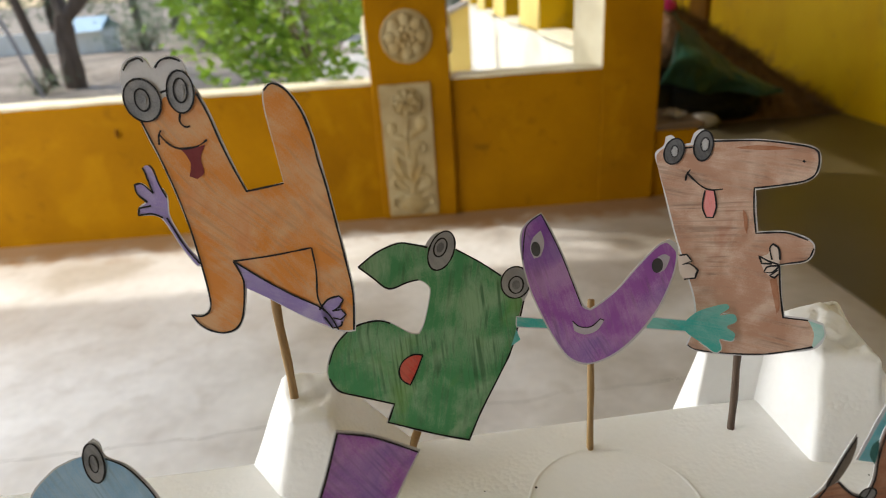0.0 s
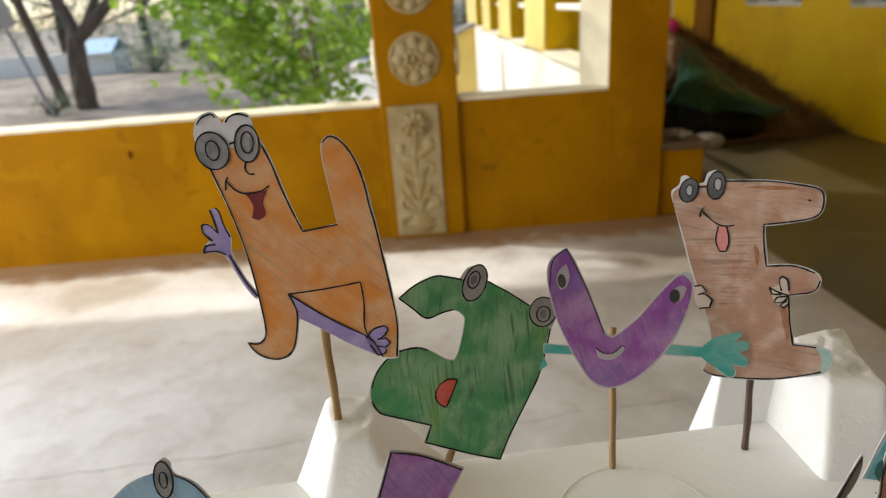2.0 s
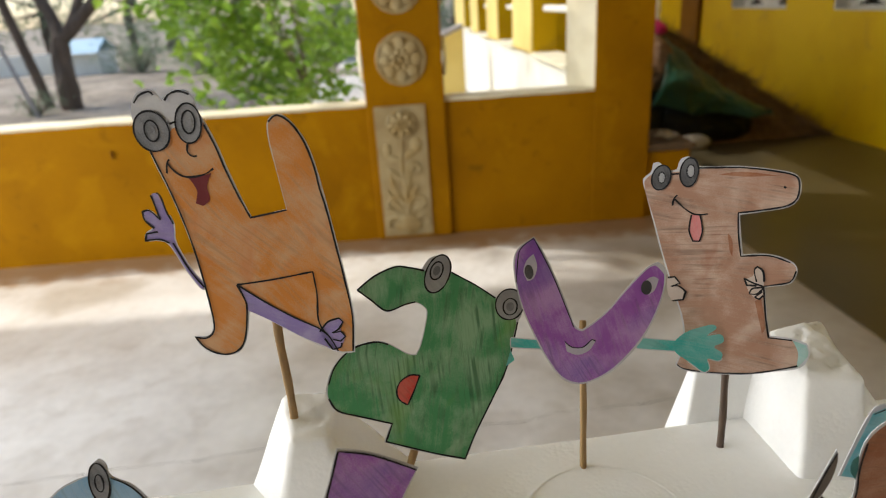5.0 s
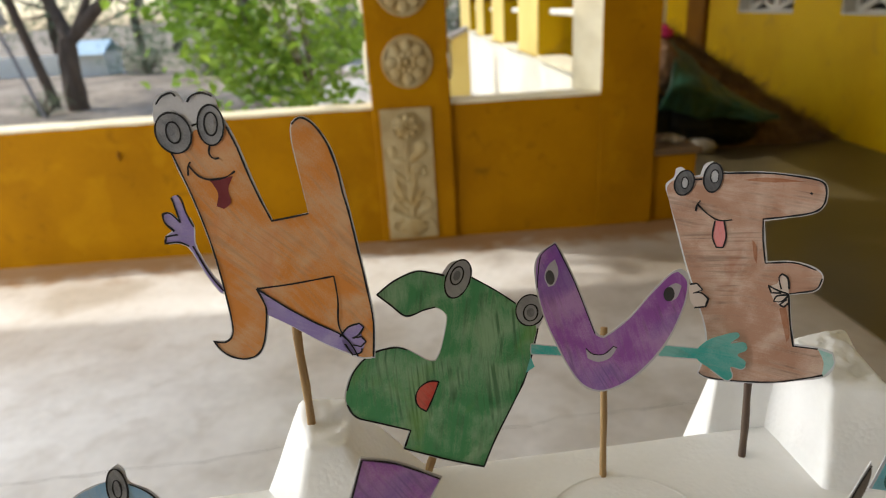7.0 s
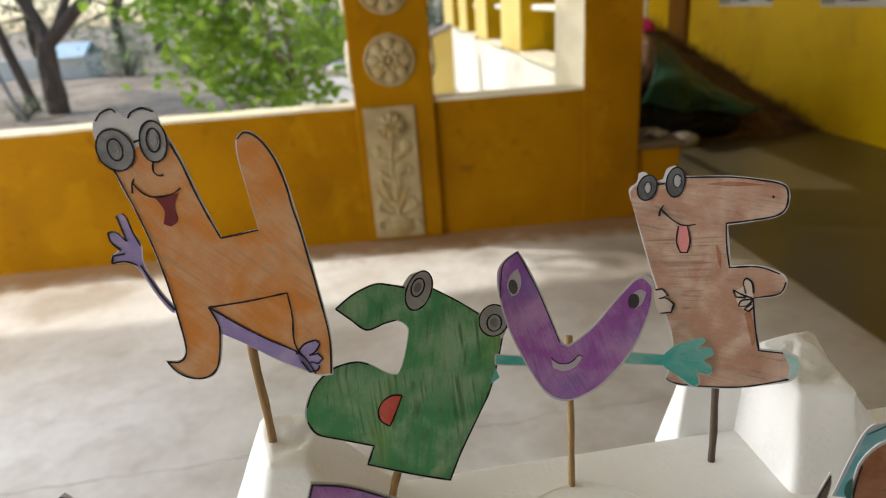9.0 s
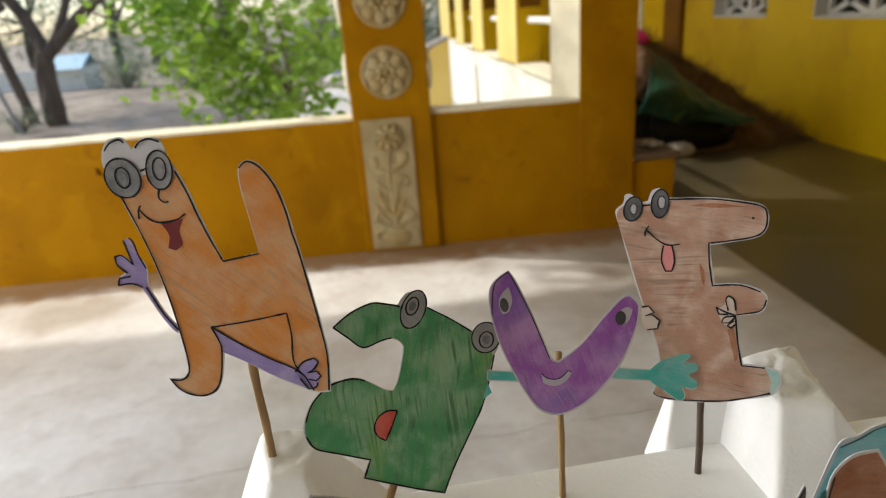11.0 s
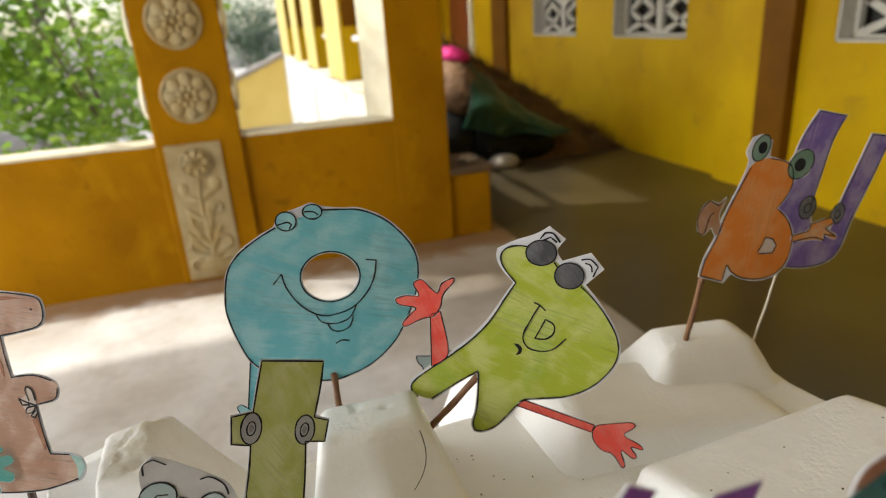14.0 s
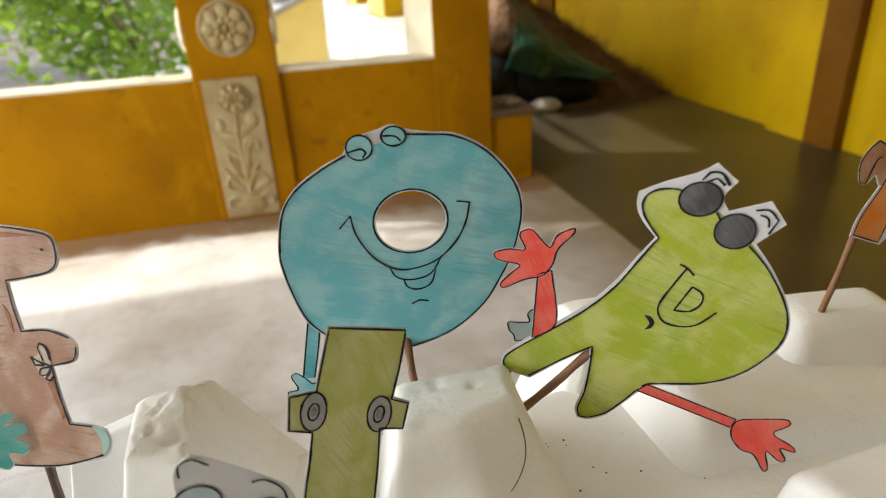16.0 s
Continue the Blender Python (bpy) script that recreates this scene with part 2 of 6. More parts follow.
GRILLE = material("white_grille", (0.62, 0.60, 0.53), 0.7, (0.46, 0.42, 0.33), 20.0, 0.5, 0.15, 90.0)
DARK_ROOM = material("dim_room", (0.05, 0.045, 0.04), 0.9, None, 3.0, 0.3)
TARP = material("green_tarpaulin", (0.005, 0.052, 0.027), 0.5, (0.004, 0.030, 0.017), 5.0, 0.7, 0.2, 40.0)
STRAW = material("straw", (0.20, 0.12, 0.05), 0.9, (0.09, 0.05, 0.02), 14.0, 0.9, 0.6, 90.0)
SACK = material("tan_sacking", (0.33, 0.195, 0.10), 0.85, (0.15, 0.08, 0.04), 9.0, 0.95, 0.6, 130.0, fine=0.5)
BLACK_BAG = material("black_plastic", (0.008, 0.009, 0.008), 0.45, None, 8.0, 0.5, 0.2, 40.0, spec=0.25)
PINK_CLOTH = material("pink_cloth", (0.72, 0.03, 0.22), 0.7, None, 14.0, 0.5, 0.2, 90.0)
NEWSPRINT = material("scrap_paper", (0.40, 0.37, 0.31), 0.8, None, 30.0, 0.5, 0.1, 90.0)
FOAM = material("polystyrene", (0.93, 0.935, 0.935), 0.5, (0.86, 0.85, 0.82), 16.0, 0.8, 0.12, 330.0, fine=0.06, spec=0.4)
beads(FOAM, 420.0, 0.00035)
INK = material("ink", (0.012, 0.011, 0.014), 0.6, (0.03, 0.03, 0.033), 300.0, 0.7, spec=0.2)
PAPER = material("paper", (0.67, 0.67, 0.70), 0.8, (0.58, 0.58, 0.62), 90.0, 0.6, 0.1, 900.0)
PAPER_BLUE = crayon("pale_blue_pencil", (0.42, 0.55, 0.58), None, 40, 0.6)
WOOD = material("bamboo", (0.42, 0.27, 0.12), 0.6, (0.30, 0.17, 0.06), 180.0, 0.8, 0.3, 700.0, stretch=(1, 1, 0.12))
WOOD_RED = material("red_brown_bamboo", (0.25, 0.12, 0.055), 0.6, (0.15, 0.065, 0.03), 180.0, 0.8, 0.3, 700.0, stretch=(1, 1, 0.12))
WOOD_DARK = material("dark_bamboo", (0.13, 0.085, 0.06), 0.6, (0.06, 0.035, 0.025), 180.0, 0.8, 0.3, 700.0, stretch=(1, 1, 0.12))
WOOD_PALE = material("pale_stick", (0.72, 0.66, 0.52), 0.6, None, 180.0, 0.5, 0.2, 700.0, stretch=(1, 1, 0.12))
TABLE = material("table_wood", (0.20, 0.12, 0.07), 0.5, None, 20.0, 0.6, 0.2, 90.0, stretch=(0.2, 1, 1))
ORANGE = crayon("orange_crayon", (0.64, 0.24, 0.045), (0.64, 0.39, 0.22), 35, 0.9, 480.0, 0.34)
ORANGE_DEEP = crayon("deep_orange_crayon", (0.68, 0.21, 0.03), (0.68, 0.32, 0.12), -20, 0.7)
GREEN = crayon("green_crayon", (0.085, 0.34, 0.145), (0.31, 0.53, 0.33), -14, 1.0, 540.0, 0.75)
PURPLE = crayon("purple_crayon", (0.35, 0.115, 0.48), (0.53, 0.31, 0.63), 15, 1.0, 620.0, 0.5)
PURPLE_DARK = crayon("dark_purple_crayon", (0.17, 0.035, 0.24), (0.24, 0.08, 0.32), 15, 0.6)
VIOLET = crayon("violet_crayon", (0.20, 0.13, 0.42), (0.42, 0.36, 0.56), -25, 0.9)
BROWN = crayon("brown_crayon", (0.40, 0.225, 0.155), (0.56, 0.41, 0.33), 82, 1.0, 620.0, 0.65)
TEAL = crayon("teal_crayon", (0.16, 0.50, 0.58), (0.36, 0.63, 0.67), 60, 0.85, 540.0, 0.36)
TURQUOISE = crayon("turquoise_crayon", (0.06, 0.47, 0.44), (0.28, 0.60, 0.58), 60, 0.8)
PETROL = crayon("petrol_crayon", (0.012, 0.10, 0.10), (0.06, 0.20, 0.19), 30, 0.7)
OLIVE = crayon("olive_crayon", (0.45, 0.49, 0.13), (0.60, 0.62, 0.32), 10, 0.9)
LIME = crayon("lime_crayon", (0.34, 0.41, 0.03), (0.52, 0.55, 0.19), 55, 0.85, 520.0, 0.45)
SKY = crayon("sky_blue_crayon", (0.24, 0.44, 0.66), (0.40, 0.56, 0.72), 0, 0.8)
RUST = crayon("rust_crayon", (0.30, 0.115, 0.055), (0.42, 0.22, 0.14), 80, 1.0, 620.0, 0.6)
SIENNA = crayon("sienna_crayon", (0.36, 0.17, 0.07), None, 20, 0.5)
UMBER = crayon("umber_crayon", (0.10, 0.07, 0.05), None, 30, 0.3)
LILAC = crayon("lilac_crayon", (0.29, 0.22, 0.50), (0.42, 0.36, 0.58), 70, 0.8)
RED = crayon("red_crayon", (0.70, 0.07, 0.05), (0.72, 0.20, 0.16), 20, 0.7)
PINK = crayon("pink_crayon", (0.66, 0.19, 0.19), None, 0, 0.5)
MAROON = crayon("maroon_crayon", (0.17, 0.02, 0.025), (0.24, 0.05, 0.05), 0, 0.4)
BUFF = crayon("buff_pencil", (0.58, 0.48, 0.42), None, 0, 0.5)
GREY = crayon("grey_pencil", (0.16, 0.165, 0.18), (0.34, 0.34, 0.36), 20, 0.9)
GREY_LIGHT = crayon("light_grey_pencil", (0.32, 0.32, 0.345), (0.45, 0.45, 0.47), 20, 0.9)
PALE_TEAL = crayon("pale_teal_crayon", (0.25, 0.50, 0.47), (0.42, 0.58, 0.55), 60, 0.9)
PALE_LILAC = crayon("pale_lilac_pencil", (0.52, 0.49, 0.58), (0.62, 0.60, 0.66), 20, 0.8)
CHARCOAL = crayon("charcoal_pencil", (0.06, 0.06, 0.065), (0.17, 0.17, 0.18), 30, 0.7)
EYE_GREEN = crayon("grey_green_pencil", (0.14, 0.24, 0.17), None, 20, 0.4)

# patches where another crayon or a harder hand went over the first
layer(PURPLE, (0.15, 0.085, 0.44), 38.0, 0.50, 0.66, 0.55)
layer(GREEN, (0.20, 0.42, 0.09), 32.0, 0.57, 0.70, 0.5)
layer(BROWN, (0.32, 0.11, 0.055), 48.0, 0.57, 0.70, 0.55)
layer(ORANGE, (0.60, 0.17, 0.02), 46.0, 0.55, 0.68, 0.5)
layer(LIME, (0.21, 0.39, 0.02), 36.0, 0.55, 0.70, 0.45)
layer(TEAL, (0.11, 0.42, 0.53), 44.0, 0.56, 0.70, 0.3)


# ---- building helpers ----
def part(name, bm, mat, parent=None, label="", smooth=False):
    me = bpy.data.meshes.new(name)
    bmesh.ops.recalc_face_normals(bm, faces=bm.faces)
    bm.to_mesh(me)
    bm.free()
    me.materials.append(mat)
    if smooth:
        me.shade_smooth()
    ob = new(name, me)
    if parent:
        ob.parent = parent
    if label:
        ob["label"] = label
    return ob


def thing(name, at, label, category, group="", kind=""):
    ob = new(name)
    ob.empty_display_size = 0.02
    ob.location = at
    return tagged(ob, label, category, group, kind)


def add_box(bm, x0, x1, y0, y1, z0, z1, bevel=0.0):
    r = bmesh.ops.create_cube(bm, size=1.0, matrix=Matrix.LocRotScale(((x0 + x1) / 2, (y0 + y1) / 2, (z0 + z1) / 2), None, (x1 - x0, y1 - y0, z1 - z0)))
    if bevel:
        bmesh.ops.bevel(bm, geom=list({e for v in r["verts"] for e in v.link_edges}), offset=bevel, segments=2, profile=0.5, affect="EDGES")
    return bm


def box(x0, x1, y0, y1, z0, z1, bevel=0.0):
    return add_box(bmesh.new(), x0, x1, y0, y1, z0, z1, bevel)


def structure(name, bm, mat, label, category):
    return tagged(part(name, bm, mat), label, category, "", "structure")


# ---- the hall and its walls ----
GROUND_Z = -0.35
structure("floor", box(-4.7, 2.06, -3.0, 3.78, -0.12, 0.0), FLOOR, "pale worn cement floor with cracks, stains and painted-in parapet shade", "floor")
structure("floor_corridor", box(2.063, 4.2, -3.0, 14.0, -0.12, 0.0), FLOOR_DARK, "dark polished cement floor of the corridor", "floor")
CRACK = material("crack_dirt", (0.10, 0.085, 0.07), 0.95)


def crack(parent, pts, width):
    """A thin wandering crack in the floor, filled with dirt."""
    bm = bmesh.new()
    last = None
    n = 40
    for i in range(n + 1):
        f = i / n * (len(pts) - 1)
        k = min(int(f), len(pts) - 2)
        p = Vector(pts[k]).lerp(Vector(pts[k + 1]), f - k)
        p.y += 0.012 * noise.noise(Vector((p.x * 11, p.y * 5, 1)))
        w = width * (0.35 + abs(noise.noise(Vector((p.x * 17, 4, 0)))) * 1.6)
        row = [bm.verts.new((p.x, p.y + s * w, 0.0006)) for s in (-1, 1)]
        if last:
            bm.faces.new((last[0], last[1], row[1], row[0]))
        last = row
    part("crack", bm, CRACK, parent)


hall_floor = bpy.data.objects["floor"]
crack(hall_floor, [(-1.6, 1.62), (-1.0, 1.655), (-0.7, 1.68), (-0.4, 1.69), (-0.15, 1.73)], 0.0022)
crack(hall_floor, [(0.41, 1.735), (0.62, 1.73), (0.72, 1.767), (0.97, 1.764), (1.3, 1.80)], 0.0018)
crack(hall_floor, [(-1.5, 1.60), (-1.2, 1.52), (-0.95, 1.50)], 0.003)
structure("plinth", box(-4.7, 2.06, 3.781, 3.9, -0.6, -0.02), CREAM, "cream plinth edge below the parapet", "plinth")


def rough_top(bm, z, amount):
    for v in bm.verts:
        if v.co.z > z - 0.03:
            v.co.z += noise.noise(v.co * 9) * amount


def long_wall(x0, x1, y0, y1, z0, z1, n):
    bm = bmesh.new()
    for i in range(n):
        a, b = x0 + (x1 - x0) * i / n, x0 + (x1 - x0) * (i + 1) / n
        add_box(bm, a, b, y0, y1, z0, z1)
    bmesh.ops.remove_doubles(bm, verts=bm.verts, dist=0.0005)
    rough_top(bm, z1, 0.004)
    return bm


wall = structure("wall_north", long_wall(-4.38, 0.12, 3.60, 3.78, 0.0, 0.785, 80), OCHRE, "ochre painted parapet wall below the open side", "parapet wall")
part("coping", long_wall(-4.38, 0.12, 3.604, 3.776, 0.786, 0.803, 80), CREAM, wall, "worn cream coping with a ragged paint edge")
part("nail", box(-1.347, -1.336, 3.585, 3.604, 0.605, 0.645, 0.002), BROWN_PAINT, wall, "short rusty nail stub")
wall2 = structure("wall_north_2", box(0.50, 1.38, 3.60, 3.78, 0.0, 0.785), OCHRE, "ochre painted parapet wall below the window opening", "parapet wall")
part("coping", long_wall(0.50, 1.38, 3.604, 3.776, 0.786, 0.803, 14), CREAM, wall2, "cream painted sill")
structure("pier", box(1.381, 1.71, 3.598, 3.79, 0.0, 2.979, 0.006), OCHRE, "ochre painted square pier at the wall's end", "pier")
# wedge added beside the pier; its cream carries the jamb's sunlit brightness
bm = bmesh.new()
rows = [[bm.verts.new((x, y, z)) for x, y in ((1.3805, 3.604), (1.3805, 3.788), (1.262, 3.788))] for z in (0.804, 2.248)]
bm.faces.new(rows[0]), bm.faces.new(rows[1])
for k in range(3):
    bm.faces.new((rows[0][k], rows[0][(k + 1) % 3], rows[1][(k + 1) % 3], rows[1][k]))
part("added_reveal", bm, CREAM, bpy.data.objects["pier"], "added splayed wedge in the sunlit jamb's cream tone")
# beam and ceiling run on west, out of view, to block sun from the left
structure("beam", box(-8.2, 1.71, 3.602, 3.78, 2.98, 3.3), OCHRE, "ochre painted lintel beam above the openings", "beam")
# unseen lintel added to keep a sliver of sun off the corridor floor
structure("lintel", box(0.53, 1.38, 3.604, 3.778, 2.25, 2.979), OCHRE, "added ochre lintel, out of view, blocking a sliver of sun", "beam")
structure("ceiling", box(-8.2, 4.3, -3.2, 3.78, 3.301, 3.42), SOFFIT, "limewashed ceiling slab of the hall", "ceiling")
structure("ceiling_2", box(1.48, 4.3, 3.781, 14.2, 3.301, 3.42), SOFFIT, "limewashed ceiling slab of the corridor", "ceiling")
# wall out of view; its grey sets how much light bounces back
structure("wall_south", box(-4.7, 4.2, -3.2, -3.001, 0.0, 3.3), COPING, "unseen plain grey plastered wall closing the hall", "wall")


def rosette_mesh(r):
    """A cast flower: a dished disc with a ring, eight petals and a seed head; it faces -y."""
    bm = bmesh.new()
    turn = Matrix.Rotation(radians(90), 4, "X")
    bmesh.ops.create_cone(bm, cap_ends=True, segments=40, radius1=r, radius2=r * 0.94, depth=0.012, matrix=turn)
    for i in range(40):
        a, b = (2 * math.pi * k / 40 for k in (i, i + 1))
        p = [bm.verts.new((math.cos(t) * q, -d, math.sin(t) * q)) for t, q, d in
             ((a, r, 0.004), (b, r, 0.004), (b, r * 0.93, 0.016), (a, r * 0.93, 0.016), (b, r * 0.86, 0.006), (a, r * 0.86, 0.006))]
        bm.faces.new(p[:4])
        bm.faces.new((p[3], p[2], p[4], p[5]))
    for ring, (n, q, s) in enumerate(((8, 0.60, 0.25), (8, 0.30, 0.14))):
        for i in range(n):
            t = 2 * math.pi * (i + ring * 0.5) / n
            m = Matrix.Translation((math.cos(t) * q * r, -0.008, math.sin(t) * q * r)) @ Matrix.Rotation(-t, 4, "Y")
            bmesh.ops.create_icosphere(bm, subdivisions=2, radius=1.0, matrix=m @ Matrix.Diagonal((s * r * 1.15, 0.013 + 0.004 * ring, s * r, 1)))
    bmesh.ops.create_icosphere(bm, subdivisions=2, radius=1.0, matrix=Matrix.Translation((0, -0.012, 0)) @ Matrix.Diagonal((0.13 * r, 0.016, 0.13 * r, 1)))
    return bm


def stroke(bm, pts, w, lift, y0):
    """A raised, rounded stalk along points (x, z) that tapers to its end; it faces -y."""
    last = None
    n = len(pts)
    for i, (x, z) in enumerate(pts):
        a, b = pts[max(i - 1, 0)], pts[min(i + 1, n - 1)]
        d = Vector((b[0] - a[0], b[1] - a[1])).normalized()
        k = w * (1 - 0.75 * i / (n - 1))
        row = [bm.verts.new((x - d.y * k * s, y0 - lift * h, z + d.x * k * s)) for s, h in ((-1, 0), (-0.5, 0.8), (0, 1), (0.5, 0.8), (1, 0))]
        if last:
            for j in range(4):
                bm.faces.new((last[j], last[j + 1], row[j + 1], row[j]))
        last = row


def curl(x, z, r, a0, a1, shrink, n=14):
    return [(x + r * (1 - shrink * i / n) * math.cos(radians(a0 + (a1 - a0) * i / n)), z + r * (1 - shrink * i / n) * math.sin(radians(a0 + (a1 - a0) * i / n))) for i in range(n + 1)]


# its unseen back is deepened to shut out a thin line of sun
pillar = structure("pillar", box(0.091, 0.529, 3.575, 3.92, 0.0, 2.979, 0.008), OCHRE, "ochre pillar with cast flower ornaments", "pillar")
for z in (1.03, 1.40, 1.77):
    ro = part("rosette", rosette_mesh(0.140), ORNAMENT, pillar, "pale cast cement flower rosette", True)
    ro.location = (0.305, 3.580, z)
    # side rosettes get a paler material: their sunlit brightness is put into the colour
    for x, a in ((0.088, -90), (0.532, 90)):
        s = part("rosette", rosette_mesh(0.115), CREAM, pillar, "pale cast cement flower rosette", True)
        s.matrix_local = pose(x, 3.688, z, 0, 0, a)
slab = part("ornament_panel", box(0.130, 0.415, 3.566, 3.5745, 0.02, 0.785, 0.003), ORNAMENT_GROUND, pillar, "dirty cement panel with a moulded flowering vase")
Y0 = 3.5668

def petal(bm, x, z, length, wide, turn, lift=0.009):
    """A raised, pointed leaf that starts at x, z and grows along its turn."""
    d = Vector((math.cos(radians(turn)), math.sin(radians(turn))))
    n = Vector((-d.y, d.x))
    rows = []
    for i in range(9):
        t = i / 8
        w = wide * math.sin(math.pi * min(1.0, t * 0.96 + 0.03)) ** 0.8
        c = Vector((x, z)) + d * length * t + n * 0.12 * length * math.sin(t * 2.4)
        rows.append([bm.verts.new((c.x + n.x * w * s, Y0 - lift * h, c.y + n.y * w * s)) for s, h in ((-1, 0), (-0.55, 0.9), (0, 0.55), (0.55, 0.9), (1, 0))])
    for a, b in zip(rows, rows[1:]):
        for k in range(4):
            bm.faces.new((a[k], a[k + 1], b[k + 1], b[k]))


bm = bmesh.new()
stroke(bm, [(0.275, 0.16), (0.272, 0.28), (0.262, 0.40), (0.262, 0.52), (0.272, 0.60)], 0.016, 0.010, Y0)
for s in (-1, 1):
    stroke(bm, curl(0.272 + s * 0.072, 0.215, 0.056, 90 + s * 90, 90 - s * 190, 0.5), 0.017, 0.011, Y0)
    stroke(bm, curl(0.272 + s * 0.090, 0.105, 0.038, 90 + s * 60, 90 - s * 200, 0.4), 0.014, 0.010, Y0)
    for u, v, l, w, a in ((0.012, 0.17, 0.17, 0.022, 62), (0.014, 0.22, 0.20, 0.022, 76), (0.02, 0.15, 0.12, 0.020, 30), (0.008, 0.48, 0.10, 0.022, 28), (0.006, 0.36, 0.12, 0.020, 50)):
        petal(bm, 0.268 + s * u, v, l, w, 90 - s * (90 - a))
stroke(bm, curl(0.335, 0.42, 0.050, 200, -120, 0.7), 0.015, 0.010, Y0)
for x, z, a, b, c in ((0.275, 0.085, 0.085, 0.011, 0.045), (0.275, 0.130, 0.060, 0.010, 0.022), (0.275, 0.048, 0.050, 0.009, 0.016), (0.352, 0.560, 0.034, 0.009, 0.042), (0.185, 0.545, 0.026, 0.008, 0.034)):
    bmesh.ops.create_icosphere(bm, subdivisions=3, radius=1.0, matrix=Matrix.Translation((x, Y0, z)) @ Matrix.Diagonal((a, b, c, 1)))
part("vase_relief", bm, ORNAMENT, slab, "pale moulded flowering vase", True)
fl = part("flower_relief", rosette_mesh(0.082), ORNAMENT, slab, "", True)
fl.location = (0.275, 3.566, 0.685)
# west side out of view, added as a frame for the side light
for n, y in ((6, 3.575), (7, -1.70)):
    structure("pillar_%d" % (n + 2), box(-4.7, -4.381, y, y + 0.225, 0.0, 2.979, 0.008), OCHRE, "plain ochre corner pillar added at the unseen open side", "pillar")
structure("wall_west_2", box(-4.7, -4.45, -3.0, -1.701, 0.0, 3.3), YELLOW, "yellow painted wall added beside the unseen open side", "wall")
structure("beam_2", box(-4.7, -4.45, -1.70, 3.574, 2.98, 3.3), OCHRE, "ochre painted beam added over the unseen open side", "beam")

# ---- the corridor ----
right = structure("wall_east", box(4.05, 4.25, 3.121, 4.52, 0.0, 3.3), YELLOW, "bright yellow painted corridor wall", "wall")
for y0, y1, z0, z1 in ((-3.0, 2.04, 0.0, 3.3), (2.041, 3.12, 0.0, 1.03), (2.041, 3.12, 2.0, 3.3), (4.521, 5.62, 0.0, 1.03), (4.521, 5.62, 2.0, 3.3), (5.621, 6.34, 0.0, 3.3), (6.341, 7.42, 0.0, 1.03), (6.341, 7.42, 2.0, 3.3), (7.421, 14.0, 0.0, 3.3)):
    part("wall_section", box(4.05, 4.25, y0, y1, z0, z1), YELLOW, right)
structure("pilaster", box(3.965, 4.049, 3.36, 3.62, 0.0, 3.3, 0.004), BROWN_PAINT, "dark brown painted pilaster on the yellow wall", "pilaster")
structure("pilaster_3", box(3.965, 4.049, 3.621, 3.99, 0.0, 3.3, 0.004), YELLOW, "shallow yellow pilaster beside the brown one", "pilaster")
structure("pilaster_2", box(3.99, 4.049, 8.15, 8.65, 0.0, 3.3, 0.004), BROWN_PAINT, "dark brown painted pilaster far along the corridor", "pilaster")
structure("wall_end", box(1.8, 4.049, 11.0, 11.2, 0.0, 3.3), YELLOW, "yellow wall at the corridor's end", "wall")
door = structure("door_1", box(4.02, 4.049, 9.62, 10.6, 0.0, 2.1, 0.004), DOOR_RED, "red-brown door far along the yellow corridor wall", "door")
part("door_frame", box(4.0, 4.049, 9.50, 9.619, 0.0, 2.2, 0.004), CREAM, door, "cream door frame")
part("door_panel", box(4.005, 4.0195, 9.75, 10.47, 1.1, 1.95, 0.006), DOOR_RED, door)
part("door_panel", box(4.005, 4.0195, 9.75, 10.47, 0.2, 0.95, 0.006), DOOR_RED, door)


def grille(n, y0, y1):
    win = structure("window_%d" % n, box(4.175, 4.225, y0, y1, 1.031, 1.065, 0.004), GRILLE, "white cast cement grille window with diamond openings", "window")
    part("window_sill", box(4.045, 4.174, y0, y1, 1.031, 1.045), GRILLE, win)
    part("reveal", box(4.055, 4.174, y1 + 0.004, y1 + 0.019, 1.046, 1.999), GRILLE, win, "grey-white plastered reveal")
    # near-black sheet paints the unlit depth behind the grille; no room is built
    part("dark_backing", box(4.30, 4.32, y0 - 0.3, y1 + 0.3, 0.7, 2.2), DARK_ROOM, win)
    mid = (y0 + y1) / 2
    for a, b in ((y0, mid - 0.02), (mid + 0.02, y1)):
        w = b - a
        for k in (a, b):
            part("mullion", box(4.175, 4.225, k - 0.02, k + 0.02, 1.066, 2.0, 0.004), GRILLE, win)
        for i in range(3):
            z, h = 1.066 + i * 0.31, 0.31
            for s in (0, 1):
                for u0, v0, u1, v1 in ((0.05, 0.0, 0.5, 0.30), (0.5, 0.30, 0.12, 0.62), (0.12, 0.62, 0.5, 0.98)):
                    if s:
                        u0, u1 = 1 - u0, 1 - u1
                    p, q = Vector((0, a + u0 * w, z + v0 * h)), Vector((0, a + u1 * w, z + v1 * h))
                    d = q - p
                    bm = box(-0.020, 0.020, -0.024, 0.024, -0.01, d.length + 0.01)
                    o = part("grille_bar", bm, GRILLE, win)
                    o.matrix_local = Matrix.Translation((4.20, p.y, p.z)) @ Matrix.Rotation(math.atan2(-d.y, d.z), 4, "X")


grille(1, 4.54, 5.60)
grille(2, 6.36, 7.40)
grille(3, 2.06, 3.10)

